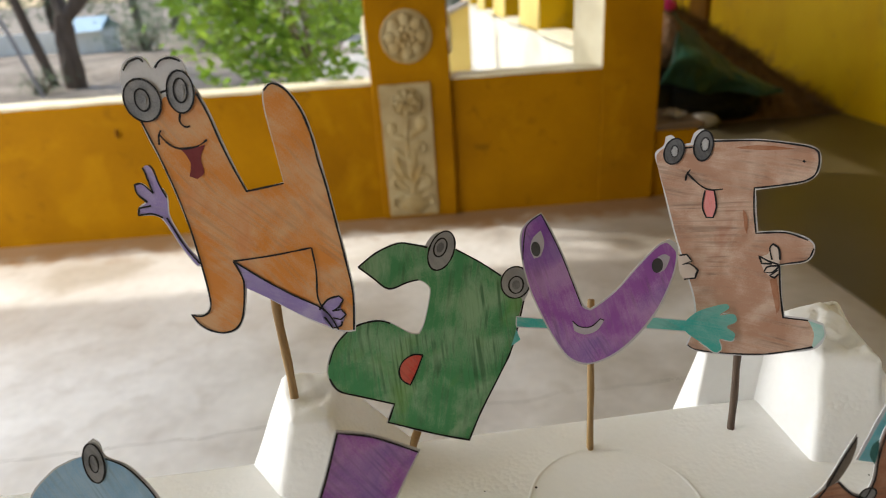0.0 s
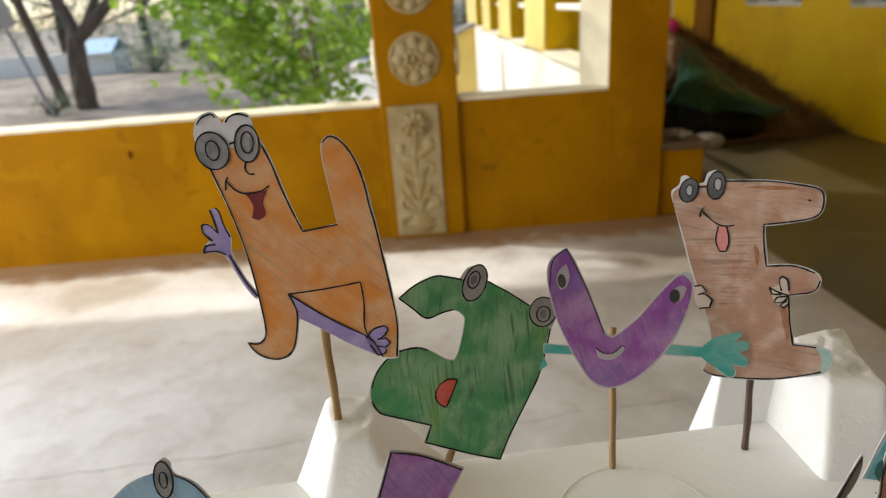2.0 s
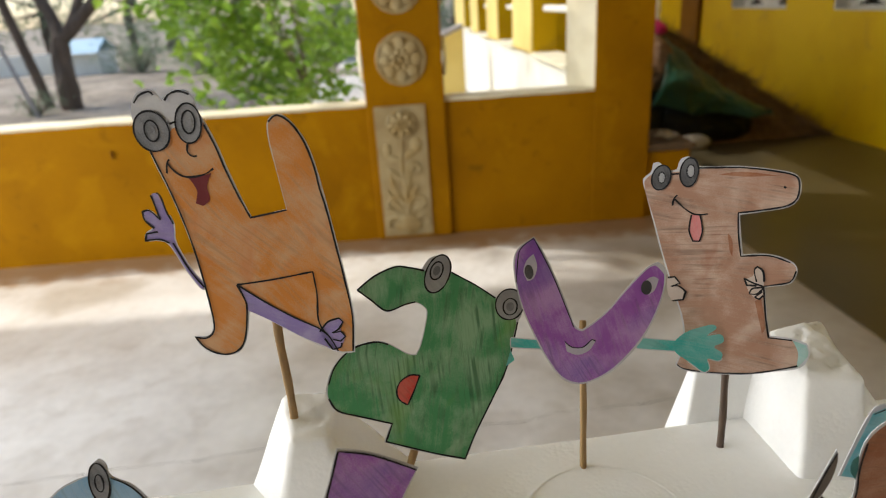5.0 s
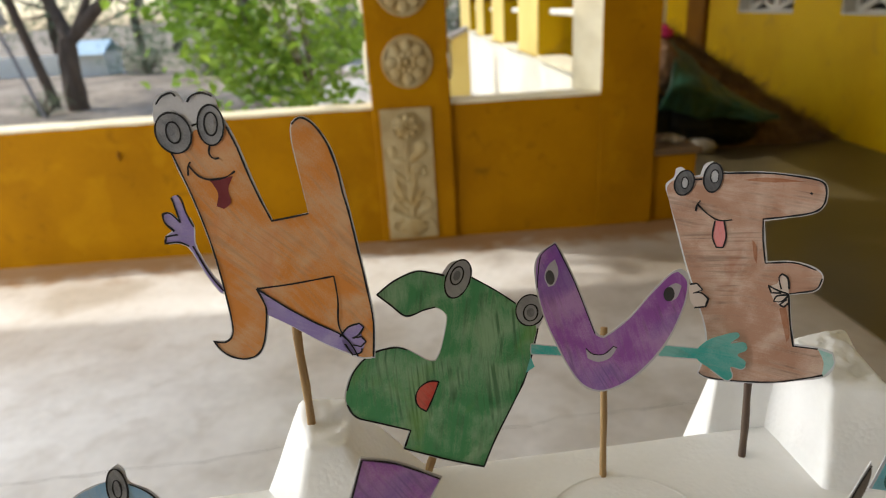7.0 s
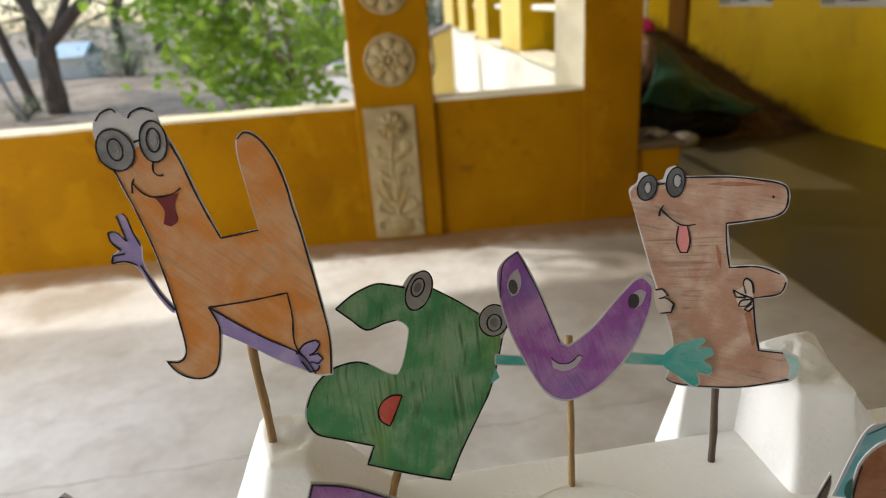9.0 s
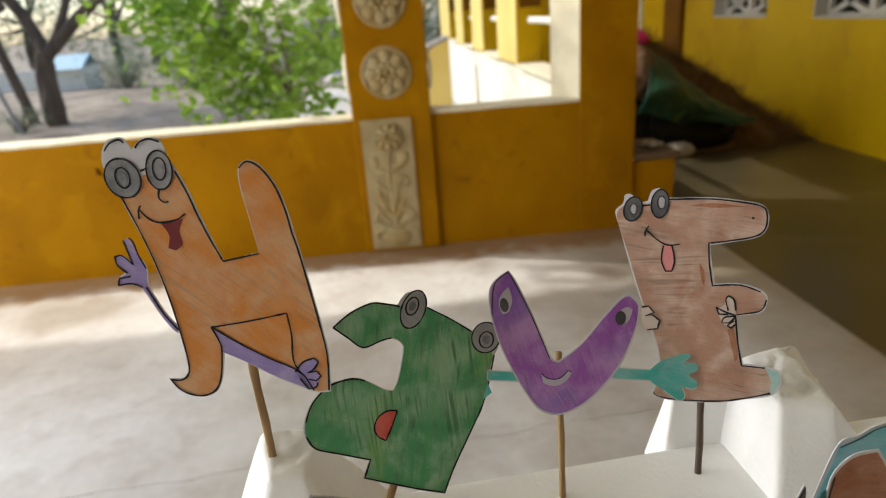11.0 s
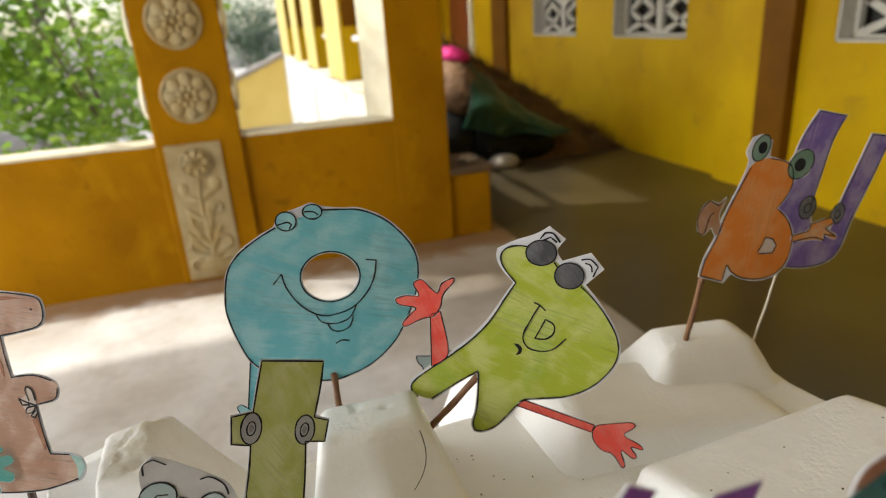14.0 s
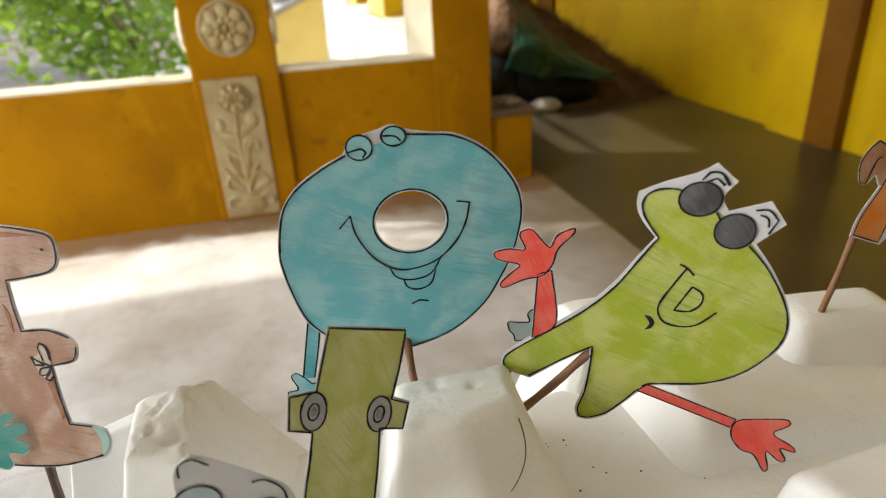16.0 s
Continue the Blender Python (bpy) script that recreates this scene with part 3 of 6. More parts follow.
structure("wall_west", box(1.50, 1.68, 3.791, 14.2, GROUND_Z - 0.2, 0.80), WHITEWASH, "whitewashed outer parapet of the corridor", "parapet wall")
for i, (y0, y1) in enumerate(((3.7905, 4.30), (5.87, 6.89), (7.94, 8.96), (10.0, 11.0), (12.1, 14.1))):
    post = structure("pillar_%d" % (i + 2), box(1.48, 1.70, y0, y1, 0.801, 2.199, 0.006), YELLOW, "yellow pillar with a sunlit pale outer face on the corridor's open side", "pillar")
    # the outer face's sunlit paleness is painted on as a thin slab
    part("sunlit_face", box(1.468, 1.479, y0 + 0.002, y1 - 0.002, 0.82, 2.19), SUNLIT_YELLOW, post)
    if i:
        part("rail", box(1.57, 1.62, y0 - (1.569 if i == 1 else 1.049), y0 - 0.001, 1.17, 1.22, 0.012), WHITEWASH, post, "white horizontal rail")
        # plain dark panel added over the upper part of the near face
        part("shutter", box(1.50, 1.695, y0 - 0.022, y0 - 0.001, 1.30, 2.19), BROWN_PAINT, post, "dark brown panel on the pillar's near side")
        part("bay_sill", box(1.46, 1.699, y0 - (1.569 if i == 1 else 1.049), y0 - 0.001, 0.801, 0.83), CREAM, post)
structure("beam_west", box(1.48, 1.70, 3.791, 14.2, 2.2, 3.3), YELLOW, "yellow lintel beam over the corridor's open side", "beam")
# unseen ledge added to limit how far sun reaches into the corridor
structure("sunshade", box(1.40, 1.479, 4.1, 14.2, 2.13, 2.199), WHITEWASH, "thin unseen sunshade added to trim the corridor's sun patch", "sunshade")

# ---- outdoors ----
structure("ground", box(-400, 400, -400, 600, GROUND_Z - 0.4, GROUND_Z), GROUND, "dry bare earth yard with pale dust", "ground")
structure("pavement", box(-1.6, 1.69, 4.0, 30.0, GROUND_Z + 0.004, GROUND_Z + 0.05), PAVING, "pale concrete apron beside the building", "pavement")
bm = bmesh.new()
vs = [[bm.verts.new((x, y, z)) for x, z in ((-0.2, GROUND_Z), (1.15, GROUND_Z), (1.15, 0.95), (-0.2, 0.40))] for y in (9.0, 9.2)]
bm.faces.new(vs[0]), bm.faces.new(vs[1])
for k in range(4):
    bm.faces.new((vs[0][k], vs[0][(k + 1) % 4], vs[1][(k + 1) % 4], vs[1][k]))
# sunlit brightness of the yellow wall is in the paint colour
stair = structure("stair_wall", bm, SUNLIT_YELLOW, "yellow stair wall with a sloping grey coping", "wall")
cop = part("coping", box(-0.72, 0.74, -0.14, 0.14, 0.0, 0.06, 0.01), COPING, stair)
cop.matrix_local = pose(0.475, 9.1, 0.680, 0, -22.2, 0)
yard_wall = structure("compound_wall", box(-40, -11.1, 25.0, 25.25, GROUND_Z, 0.36), WHITEWASH, "long low whitewashed compound wall", "compound wall")
shed = thing("shed", (-10.85, 24.2, GROUND_Z), "low white shed with a pale blue sheet roof", "shed")
part("wall", box(-0.66, 0.66, -0.7, 0.7, 0, 0.74), WHITEWASH, shed)
bm = bmesh.new()
for i in range(16):
    a, b = -0.74 + 1.48 * i / 16, -0.74 + 1.48 * (i + 1) / 16
    for y0, z0, y1, z1 in ((-0.9, 0.70, 0.0, 1.16), (0.0, 1.16, 0.9, 0.70)):
        h = 0.02 * (i % 2)
        bm.faces.new([bm.verts.new(c) for c in ((a, y0, z0 + h), (b, y0, z0 + 0.02 - h), (b, y1, z1 + 0.02 - h), (a, y1, z1 + h))])
part("roof", bm, ROOF_BLUE, shed, "pale blue corrugated roof")
rng = random.Random(5)


def limb(bm, a, b, r0, r1, seg=8, bend=0.12):
    """A tapered, slightly crooked limb from a to b."""
    a, b = Vector(a), Vector(b)
    n = 6
    side = Vector((rng.uniform(-1, 1), rng.uniform(-1, 1), rng.uniform(-0.4, 0.4))) * bend * (b - a).length
    axis = (b - a).normalized()
    u = axis.orthogonal().normalized()
    v = axis.cross(u)
    last = None
    for i in range(n + 1):
        t = i / n
        c = a.lerp(b, t) + side * math.sin(t * math.pi)
        r = r0 + (r1 - r0) * t
        row = [bm.verts.new(c + (u * math.cos(k) + v * math.sin(k)) * r * rng.uniform(0.9, 1.1)) for k in (2 * math.pi * j / seg for j in range(seg))]
        if last:
            for j in range(seg):
                bm.faces.new((last[j], last[(j + 1) % seg], row[(j + 1) % seg], row[j]))
        last = row


def leaves(centres, n, spread, size, lobed=True):
    """Many single bent leaves scattered round the given centres."""
    verts, faces = [], []
    for _ in range(n):
        c = centres[rng.randrange(len(centres))]
        p = Vector(c) + Vector((rng.gauss(0, spread), rng.gauss(0, spread), rng.gauss(0, spread * 0.8)))
        s = size * rng.uniform(0.6, 1.3)
        m = Euler((rng.uniform(-0.9, 0.9), rng.uniform(-0.9, 0.9), rng.uniform(0, 6.28))).to_matrix()
        shape = ((0, 0, 0), (0.34, 0.30, 0.10), (0.30, 0.75, 0.06), (0, 1.1, -0.12), (-0.30, 0.75, 0.06), (-0.34, 0.30, 0.10)) if lobed else ((0, 0, 0), (0.2, 0.5, 0.05), (0, 1.0, -0.1), (-0.2, 0.5, 0.05))
        k = len(verts)
        verts += [p + m @ (Vector(q) * s) for q in shape]
        if lobed:
            faces += [(k, k + 1, k + 2, k + 3), (k, k + 3, k + 4, k + 5)]
        else:
            faces += [(k, k + 1, k + 2), (k, k + 2, k + 3)]
    bm = bmesh.new()
    vs = [bm.verts.new(v) for v in verts]
    for f in faces:
        bm.faces.new([vs[i] for i in f])
    return bm


def leaf_part(name, bm, mat, parent):
    me = bpy.data.meshes.new(name)
    bm.to_mesh(me)
    bm.free()
    me.materials.append(mat)
    ob = new(name, me)
    ob.parent = parent
    return ob


# the leafy young tree just outside the opening
bush = thing("tree", (-0.9, 6.1, GROUND_Z), "leafy young tree with broad bright green leaves by the parapet", "tree")
bm = bmesh.new()
tips = []
for i in range(10):
    a = rng.uniform(0, 6.28)
    end = Vector((rng.uniform(-1.1, 0.95), rng.uniform(-0.7, 0.9), rng.uniform(0.7, 3.0)))
    limb(bm, (0.25 * math.cos(a) * 0.3 + 0.35, 0.1 * math.sin(a), 0), end, 0.007, 0.002, 6, 0.14)
    for k in range(5):
        tips.append(end.lerp(Vector((0.35, 0, 0.2)), k * 0.13))
# high limbs out of view, added to block sun through the window opening
for i in range(8):
    end = Vector((rng.uniform(-0.2, 0.75), rng.uniform(-2.0, -1.55), rng.uniform(2.5, 3.6)))
    limb(bm, (0.35, -0.3, 1.0), end, 0.007, 0.002, 6, 0.10)
    tips += [end.lerp(Vector((0.35, -0.6, 2.4)), k * 0.12) for k in range(5)]
part("trunk", bm, BARK, bush)
leaf_part("crown", leaves(tips, 4400, 0.26, 0.10), LEAF, bush)

# the forked old tree, a leaning trunk with a post beside it
tree = thing("tree", (-6.6, 14.0, GROUND_Z), "old tree with a forked dark trunk in the yard", "tree")
bm = bmesh.new()
limb(bm, (-0.1, 0, -0.1), (0.0, 0, 1.45), 0.23, 0.17, 14, 0.03)
limb(bm, (0.0, 0, 1.35), (-1.1, 0.2, 3.2), 0.15, 0.09, 10)
limb(bm, (0.0, 0, 1.35), (1.6, 0.3, 2.7), 0.15, 0.09, 10)
limb(bm, (0.1, 0, 1.4), (0.7, 0.6, 3.6), 0.11, 0.06, 8)
limb(bm, (-0.6, 0.1, 2.3), (-2.2, 0, 4.6), 0.10, 0.05, 8)
limb(bm, (0.9, 0.2, 2.2), (3.4, 0.4, 4.4), 0.10, 0.04, 8)
part("trunk", bm, BARK, tree)
leaf_part("crown", leaves([(rng.uniform(-4, 5), rng.uniform(-2, 3), rng.uniform(3.0, 6.5)) for _ in range(70)], 5200, 0.55, 0.16, False), LEAF_HAZY, tree)
lean = thing("tree", (-7.75, 14.6, GROUND_Z), "slender leaning dark trunk beside the forked tree", "tree")
bm = bmesh.new()
limb(bm, (0.3, 0, -0.1), (-0.5, 0, 4.5), 0.11, 0.08, 10, 0.03)
part("trunk", bm, BARK, lean)
leaf_part("crown", leaves([(rng.uniform(-3, 1.5), rng.uniform(-1, 2), rng.uniform(3.0, 6)) for _ in range(30)], 1800, 0.5, 0.16, False), LEAF_HAZY, lean)
sign_post = thing("post", (-6.9, 13.0, GROUND_Z), "pale metal post with a white board leaning by the trees", "post")
pole = part("pole", box(-0.03, 0.03, -0.03, 0.03, 0, 2.6, 0.01), COPING, sign_post)
pole.rotation_euler = (0, radians(-14), 0)
board = part("board", box(-0.35, 0.25, -0.03, -0.032, 1.75, 2.75), NEWSPRINT, sign_post)
board.rotation_euler = (0, radians(-14), 0)

for k, (x, y, w, h, n, s) in enumerate(((-8.7, 23, 1.1, 1.1, 1700, 0.12), (-4.6, 19, 1.6, 1.0, 1700, 0.13), (-7.2, 13.4, 0.45, 0.45, 500, 0.07), (-2.5, 22, 2.4, 2.2, 2200, 0.2), (1.2, 26, 2.0, 3.0, 2200, 0.22))):
    sh = thing("shrub", (x, y, GROUND_Z), "dark green shrub at the yard's edge", "shrub")
    bm = bmesh.new()
    pts = []
    for i in range(9):
        e = Vector((rng.uniform(-w, w), rng.uniform(-w, w) * 0.5, rng.uniform(0.4, 1.0) * h))
        limb(bm, (e.x * 0.2, e.y * 0.2, 0), e, 0.03, 0.008, 5)
        pts += [e, e * 0.7, e * 0.45]
    part("stem", bm, BARK, sh)
    leaf_part("crown", leaves(pts, n, 0.25 * w ** 0.5, s, False), LEAF_HAZY, sh)
for k in range(18):
    x = -38 + k * 3.7 + rng.uniform(-1.5, 1.5)
    y = 34 + rng.uniform(-3, 8)
    far = thing("tree", (x, y, GROUND_Z), "tall hazy tree far behind the compound wall", "tree", "far trees")
    bm = bmesh.new()
    limb(bm, (0, 0, 0), (0.3, 0, 3.5), 0.3, 0.2, 8)
    pts = []
    for i in range(8):
        e = Vector((rng.uniform(-3.2, 3.2), rng.uniform(-2, 2), rng.uniform(0.9, 8.5)))
        limb(bm, (0.3, 0, 2.5), e, 0.12, 0.03, 5)
        pts += [e, e * 0.8]
    part("trunk", bm, BARK, far)
    leaf_part("crown", leaves(pts, 1500, 0.75, 0.34, False), LEAF_HAZY, far)
plank = thing("plank", (-3.0, 9.0, GROUND_Z), "weathered brown timber lying in the yard", "plank")
part("timber", box(-0.8, 0.8, -0.06, 0.06, 0.0, 0.09, 0.01), BARK, plank)
soil = bmesh.new()
bmesh.ops.create_grid(soil, x_segments=40, y_segments=30, size=1.0)
for v in soil.verts:
    f = max(0.0, 1 - v.co.length_squared)
    v.co = Vector((v.co.x * 5, v.co.y * 3, f * (0.22 + 0.25 * noise.noise(v.co * 3.0)) - 0.02))
mound = part("soil_heap", soil, GROUND)
mound.location = (-5.0, 17.5, GROUND_Z)
tagged(mound, "low rough heap of pale dry soil", "soil heap", "", "stuff")

# ---- things in the corridor mouth ----
BENCH_TOP = material("dusty_brown_cement", (0.12, 0.07, 0.03), 0.8, (0.07, 0.04, 0.02), 9.0, 0.8, 0.3, 60.0)
bench = thing("bench", (1.84, 3.80, 0), "low orange masonry bench with a dusty cement top", "bench")
part("body", box(-0.127, 0.135, -0.18, 0.22, 0.0, 0.405, 0.006), OCHRE, bench)
part("top", box(-0.128, 0.16, -0.20, 0.24, 0.406, 0.445, 0.008), BENCH_TOP, bench, "dusty brown cement top")
for i, (x, y, r, w) in enumerate(((1.88, 3.76, 40, 0.055),)):
    bm = bmesh.new()
    bmesh.ops.create_grid(bm, x_segments=8, y_segments=8, size=w)
    for v in bm.verts:
        v.co.z = 0.012 + abs(noise.noise(v.co * 22 + Vector((i * 3, 0, 0)))) * 0.05
    sc = part("scrap_paper", bm, NEWSPRINT)
    sc.matrix_world = pose(x, y, 0.446, 0, 0, r)
    sol = sc.modifiers.new("thickness", "SOLIDIFY")
    sol.thickness = 0.002
    tagged(sc, "crumpled dirty white paper lying on the bench", "paper", "scraps on the bench")


def mound_mesh(fx, fy, height, rough, seed, nx=60, ny=40):
    bm = bmesh.new()
    bmesh.ops.create_grid(bm, x_segments=nx, y_segments=ny, size=1.0)
    for v in bm.verts:
        x, y = v.co.x, v.co.y
        v.co = Vector((x * fx, y * fy, height(x, y)))
        v.co += Vector((noise.noise(v.co * 4 + Vector((seed, 0, 0))), noise.noise(v.co * 4 + Vector((0, seed, 0))), noise.noise(v.co * 5 + Vector((0, 0, seed))))) * rough
        if abs(x) > 0.99 or abs(y) > 0.99:
            v.co.z = 0.0
    return bm


def straw_height(x, y):
    """The straw slopes down along the wall from a crest near its western end."""
    along = max(0.0, min(1.0, (x + 1.05) / 0.12)) * max(0.0, 1 - max(0.0, x + 0.80) / 1.62) ** 0.85
    return 1.12 * along * max(0.0, 1 - abs(y / 0.62) ** 2.4)


heap = thing("straw_heap", (3.20, 5.98, 0), "heap of dry brown straw against the yellow wall", "straw heap")
part("mound", mound_mesh(1.1, 0.62, lambda x, y: straw_height(x * 1.1, y * 0.62), 0.05, 2.0), STRAW, heap, "", True)
bm = bmesh.new()
for i in range(7000):
    x, y = rng.uniform(-0.98, 0.84), rng.uniform(-0.62, 0.45)
    d = Vector((rng.gauss(0.3, 1), rng.gauss(0, 1), rng.gauss(-0.1, 0.5))).normalized() * rng.uniform(0.04, 0.17)
    p = Vector((x, y, straw_height(x, y) + rng.uniform(0.0, 0.04)))
    w = d.cross(Vector((0, 0, 1))).normalized() * 0.004
    bm.faces.new([bm.verts.new(c) for c in (p - w, p + w, p + d + w * 0.5, p + d - w * 0.5)])
strands = part("loose_straw", bm, STRAW, heap)
strands["kind"] = "stuff"


def folded(verts, seed, deep, fine):
    """Presses creases and small dents into a soft bundle."""
    for v in verts:
        n = v.co.normalized()
        ridge = 1 - abs(noise.noise(Vector((v.co.x * 4, v.co.y * 8, v.co.z * 8)) + Vector((seed, 0, 0)))) * 2
        v.co += n * (ridge * deep + noise.noise(v.co * 22) * fine)


# the green sheet: a sloping drape from the sack's shoulder down to a point, with a hem, over the bundle
tp = bmesh.new()
bmesh.ops.create_grid(tp, x_segments=70, y_segments=36, size=0.5)
for v in tp.verts:
    a, b = v.co.x + 0.5, v.co.y + 0.5
    top = Vector((-0.40 + 0.82 * a, 0.20 - 0.10 * a, 0.93 - 0.64 * a - 0.05 * math.sin(a * math.pi)))
    low = Vector((-0.62 + 1.04 * a, -0.20 - 0.03 * math.sin(a * 9), 0.40 - 0.15 * a - 0.03 * math.sin(a * math.pi) + 0.014 * math.sin(a * 13)))
    v.co = top.lerp(low, b) + Vector((0, -0.20, 0.03)) * math.sin(b * math.pi) * (1 - 0.6 * a)
    v.co.y += 0.035 * noise.noise(Vector((a * 5, b * 3, 0))) + 0.016 * noise.noise(Vector((a * 15, b * 8, 4)))
    v.co.z += 0.018 * noise.noise(Vector((a * 7, b * 4, 9)))
tarp = part("tarp", tp, TARP, None, "", True)
tarp.location = (2.94, 5.36, 0.0)
sol = tarp.modifiers.new("thickness", "SOLIDIFY")
sol.thickness = 0.006
tagged(tarp, "dark green tarpaulin draped over the bundle beside the straw", "tarpaulin")
bag = bmesh.new()
bmesh.ops.create_icosphere(bag, subdivisions=5, radius=1.0)
folded(bag.verts, 3.0, 0.10, 0.03)
for v in bag.verts:
    v.co = Vector((v.co.x * 0.50, v.co.y * 0.16, max(v.co.z * 0.20 - 0.08 * v.co.x, -0.19) + 0.20))
bag = part("plastic_bag", bag, BLACK_BAG, None, "", True)
bag.location = (2.80, 5.44, 0.0)
tagged(bag, "black plastic bag slumped below the tarpaulin", "plastic bag")
sk = bmesh.new()
bmesh.ops.create_icosphere(sk, subdivisions=5, radius=1.0)
folded(sk.verts, 7.0, 0.07, 0.05)
for v in sk.verts:
    v.co = Vector((v.co.x * 0.20 - 0.05 * v.co.z, v.co.y * 0.22, v.co.z * 0.245 + 0.72))
sk = part("sack", sk, SACK, None, "", True)
sk.location = (2.38, 5.45, 0.0)
tagged(sk, "tan woven sack resting on the black bag", "sack")
under = bmesh.new()
bmesh.ops.create_icosphere(under, subdivisions=4, radius=1.0)
folded(under.verts, 11.0, 0.08, 0.03)
for v in under.verts:
    v.co = Vector((v.co.x * 0.24, v.co.y * 0.22, max(v.co.z * 0.27, -0.26) + 0.27))
under = part("plastic_bag", under, BLACK_BAG, None, "", True)
under.location = (2.32, 5.47, 0.0)
tagged(under, "black plastic bag under the tan sack", "plastic bag")
pk = bmesh.new()
bmesh.ops.create_icosphere(pk, subdivisions=4, radius=1.0)
folded(pk.verts, 5.0, 0.16, 0.08)
for v in pk.verts:
    v.co = Vector((v.co.x * 0.15, v.co.y * 0.14, v.co.z * 0.065 - 0.25 * max(0.0, v.co.x) * 0.15))
pk = part("cloth", pk, PINK_CLOTH, None, "", True)
pk.location = (2.37, 5.50, 1.01)
tagged(pk, "crumpled bright pink cloth lying on top of the sack", "cloth")
wb = bmesh.new()
bmesh.ops.create_icosphere(wb, subdivisions=4, radius=1.0)
folded(wb.verts, 9.0, 0.22, 0.10)
for v in wb.verts:
    v.co = Vector((v.co.x * 0.13, v.co.y * 0.08, max(v.co.z * 0.065, -0.05) + 0.05))
wb = part("plastic_bag", wb, NEWSPRINT, None, "", True)
wb.location = (2.72, 5.22, 0.0)
tagged(wb, "crumpled dirty white plastic bag on the corridor floor", "plastic bag")

# ---- the foam packing piece on its table ----
table = thing("table", (0.5, 0.05, 0), "plain brown wooden table under the foam", "table")
part("tabletop", box(-0.30, 0.34, -0.13, 0.14, 1.01, 1.039, 0.004), TABLE, table)
for x, y in ((-0.27, -0.10), (0.31, -0.10), (-0.27, 0.11), (0.31, 0.11)):
    part("leg", box(x - 0.02, x + 0.02, y - 0.02, y + 0.02, 0.0, 1.0095), TABLE, table)

foam = thing("foam_packing", (0.5, 0.1, 1.04), "white polystyrene packing tray with raised tapered blocks", "foam packing")


def block(name, top, z1, foot, z0, bevel=0.004, dents=0.0014, pits=0):
    """A tapered foam block between a top and a foot outline of as many corners, dented, with torn edges."""
    sub = bmesh.new()
    a = [sub.verts.new((x, y, z1 + (q[0] if q else 0))) for x, y, *q in top]
    b = [sub.verts.new((x, y, z0)) for x, y in foot]
    sub.faces.new(a), sub.faces.new(b)
    for i in range(len(a)):
        j = (i + 1) % len(a)
        sub.faces.new((a[i], a[j], b[j], b[i]))
    bmesh.ops.recalc_face_normals(sub, faces=sub.faces)
    bmesh.ops.triangulate(sub, faces=[f for f in sub.faces if len(f.verts) > 4])
    bmesh.ops.bevel(sub, geom=[e for e in sub.edges if e.calc_face_angle(0) > 0.3], offset=bevel, segments=3, profile=0.5, affect="EDGES")
    fine = 0.003 if z1 > 1.13 else 0.006
    for _ in range(6):
        long = [e for e in sub.edges if e.calc_length() > fine]
        if not long or len(sub.verts) > 30000:
            break
        bmesh.ops.subdivide_edges(sub, edges=long, cuts=1, use_grid_fill=True)
        bmesh.ops.triangulate(sub, faces=[f for f in sub.faces if len(f.verts) > 4])
    sub.normal_update()
    holes = [Vector((rng.uniform(min(p[0] for p in top), max(p[0] for p in top)), rng.uniform(min(p[1] for p in top), max(p[1] for p in top)), z1)) for _ in range(pits)]
    for v in sub.verts:
        n1 = Vector((noise.noise(v.co * 45), noise.noise(v.co * 45 + Vector((7, 0, 0))), noise.noise(v.co * 45 + Vector((0, 7, 0)))))
        n2 = Vector((noise.noise(v.co * 260), noise.noise(v.co * 260 + Vector((7, 0, 0))), noise.noise(v.co * 260 + Vector((0, 7, 0)))))
        dip = sum(max(0.0, 1 - (v.co - h).length / 0.0032) for h in holes)
        torn = max(0.0, min(1.0, (v.normal.z - 0.45) * 3)) * (z1 > 1.13) * (1.0 if dents > 0.0015 else 0.3)
        chip = torn * max(0.0, noise.noise(v.co * 130) * 2.2 - 0.15) + torn * 0.7 * abs(noise.noise(v.co * 330))
        v.co += n1 * dents * 0.35 + n2 * dents * 0.08 - Vector((0, 0, 0.0016)) * min(dip, 1.0) - v.normal * chip * dents
    ob = part(name, sub, FOAM, foam, "", True)
    ob.data.set_sharp_from_angle(angle=radians(50))
    ob.matrix_local = Matrix.Translation(-foam.location)
    return ob


TRAY = [(0.10, -0.16), (0.91, -0.16), (0.905, 0.19), (0.897, 0.24), (0.901, 0.298), (0.62, 0.283), (0.45, 0.274), (0.10, 0.252)]
block("base", TRAY, 1.10, TRAY, 1.04, 0.003, 0.0006)
block("block", [(0.257, 0.236), (0.2735, 0.237), (0.272, 0.264, 0.006), (0.250, 0.262, 0.008)], 1.140, [(0.241, 0.234), (0.298, 0.222), (0.322, 0.270), (0.220, 0.258)], 1.08, 0.003, 0.0018, 5)
block("block", [(0.491, 0.245, -0.008), (0.5147, 0.238, -0.008), (0.5138, 0.278), (0.5223, 0.285, -0.003), (0.491, 0.280, -0.004)], 1.152, [(0.480, 0.220), (0.513, 0.216), (0.560, 0.232), (0.570, 0.285), (0.477, 0.285)], 1.08, 0.0025, 0.0026, 6)
block("rim_block", [(0.457, 0.281), (0.492, 0.281, 0.010), (0.492, 0.291, 0.010), (0.457, 0.289)], 1.126, [(0.449, 0.272), (0.500, 0.270), (0.500, 0.298), (0.449, 0.296)], 1.08, 0.0015, 0.0009)
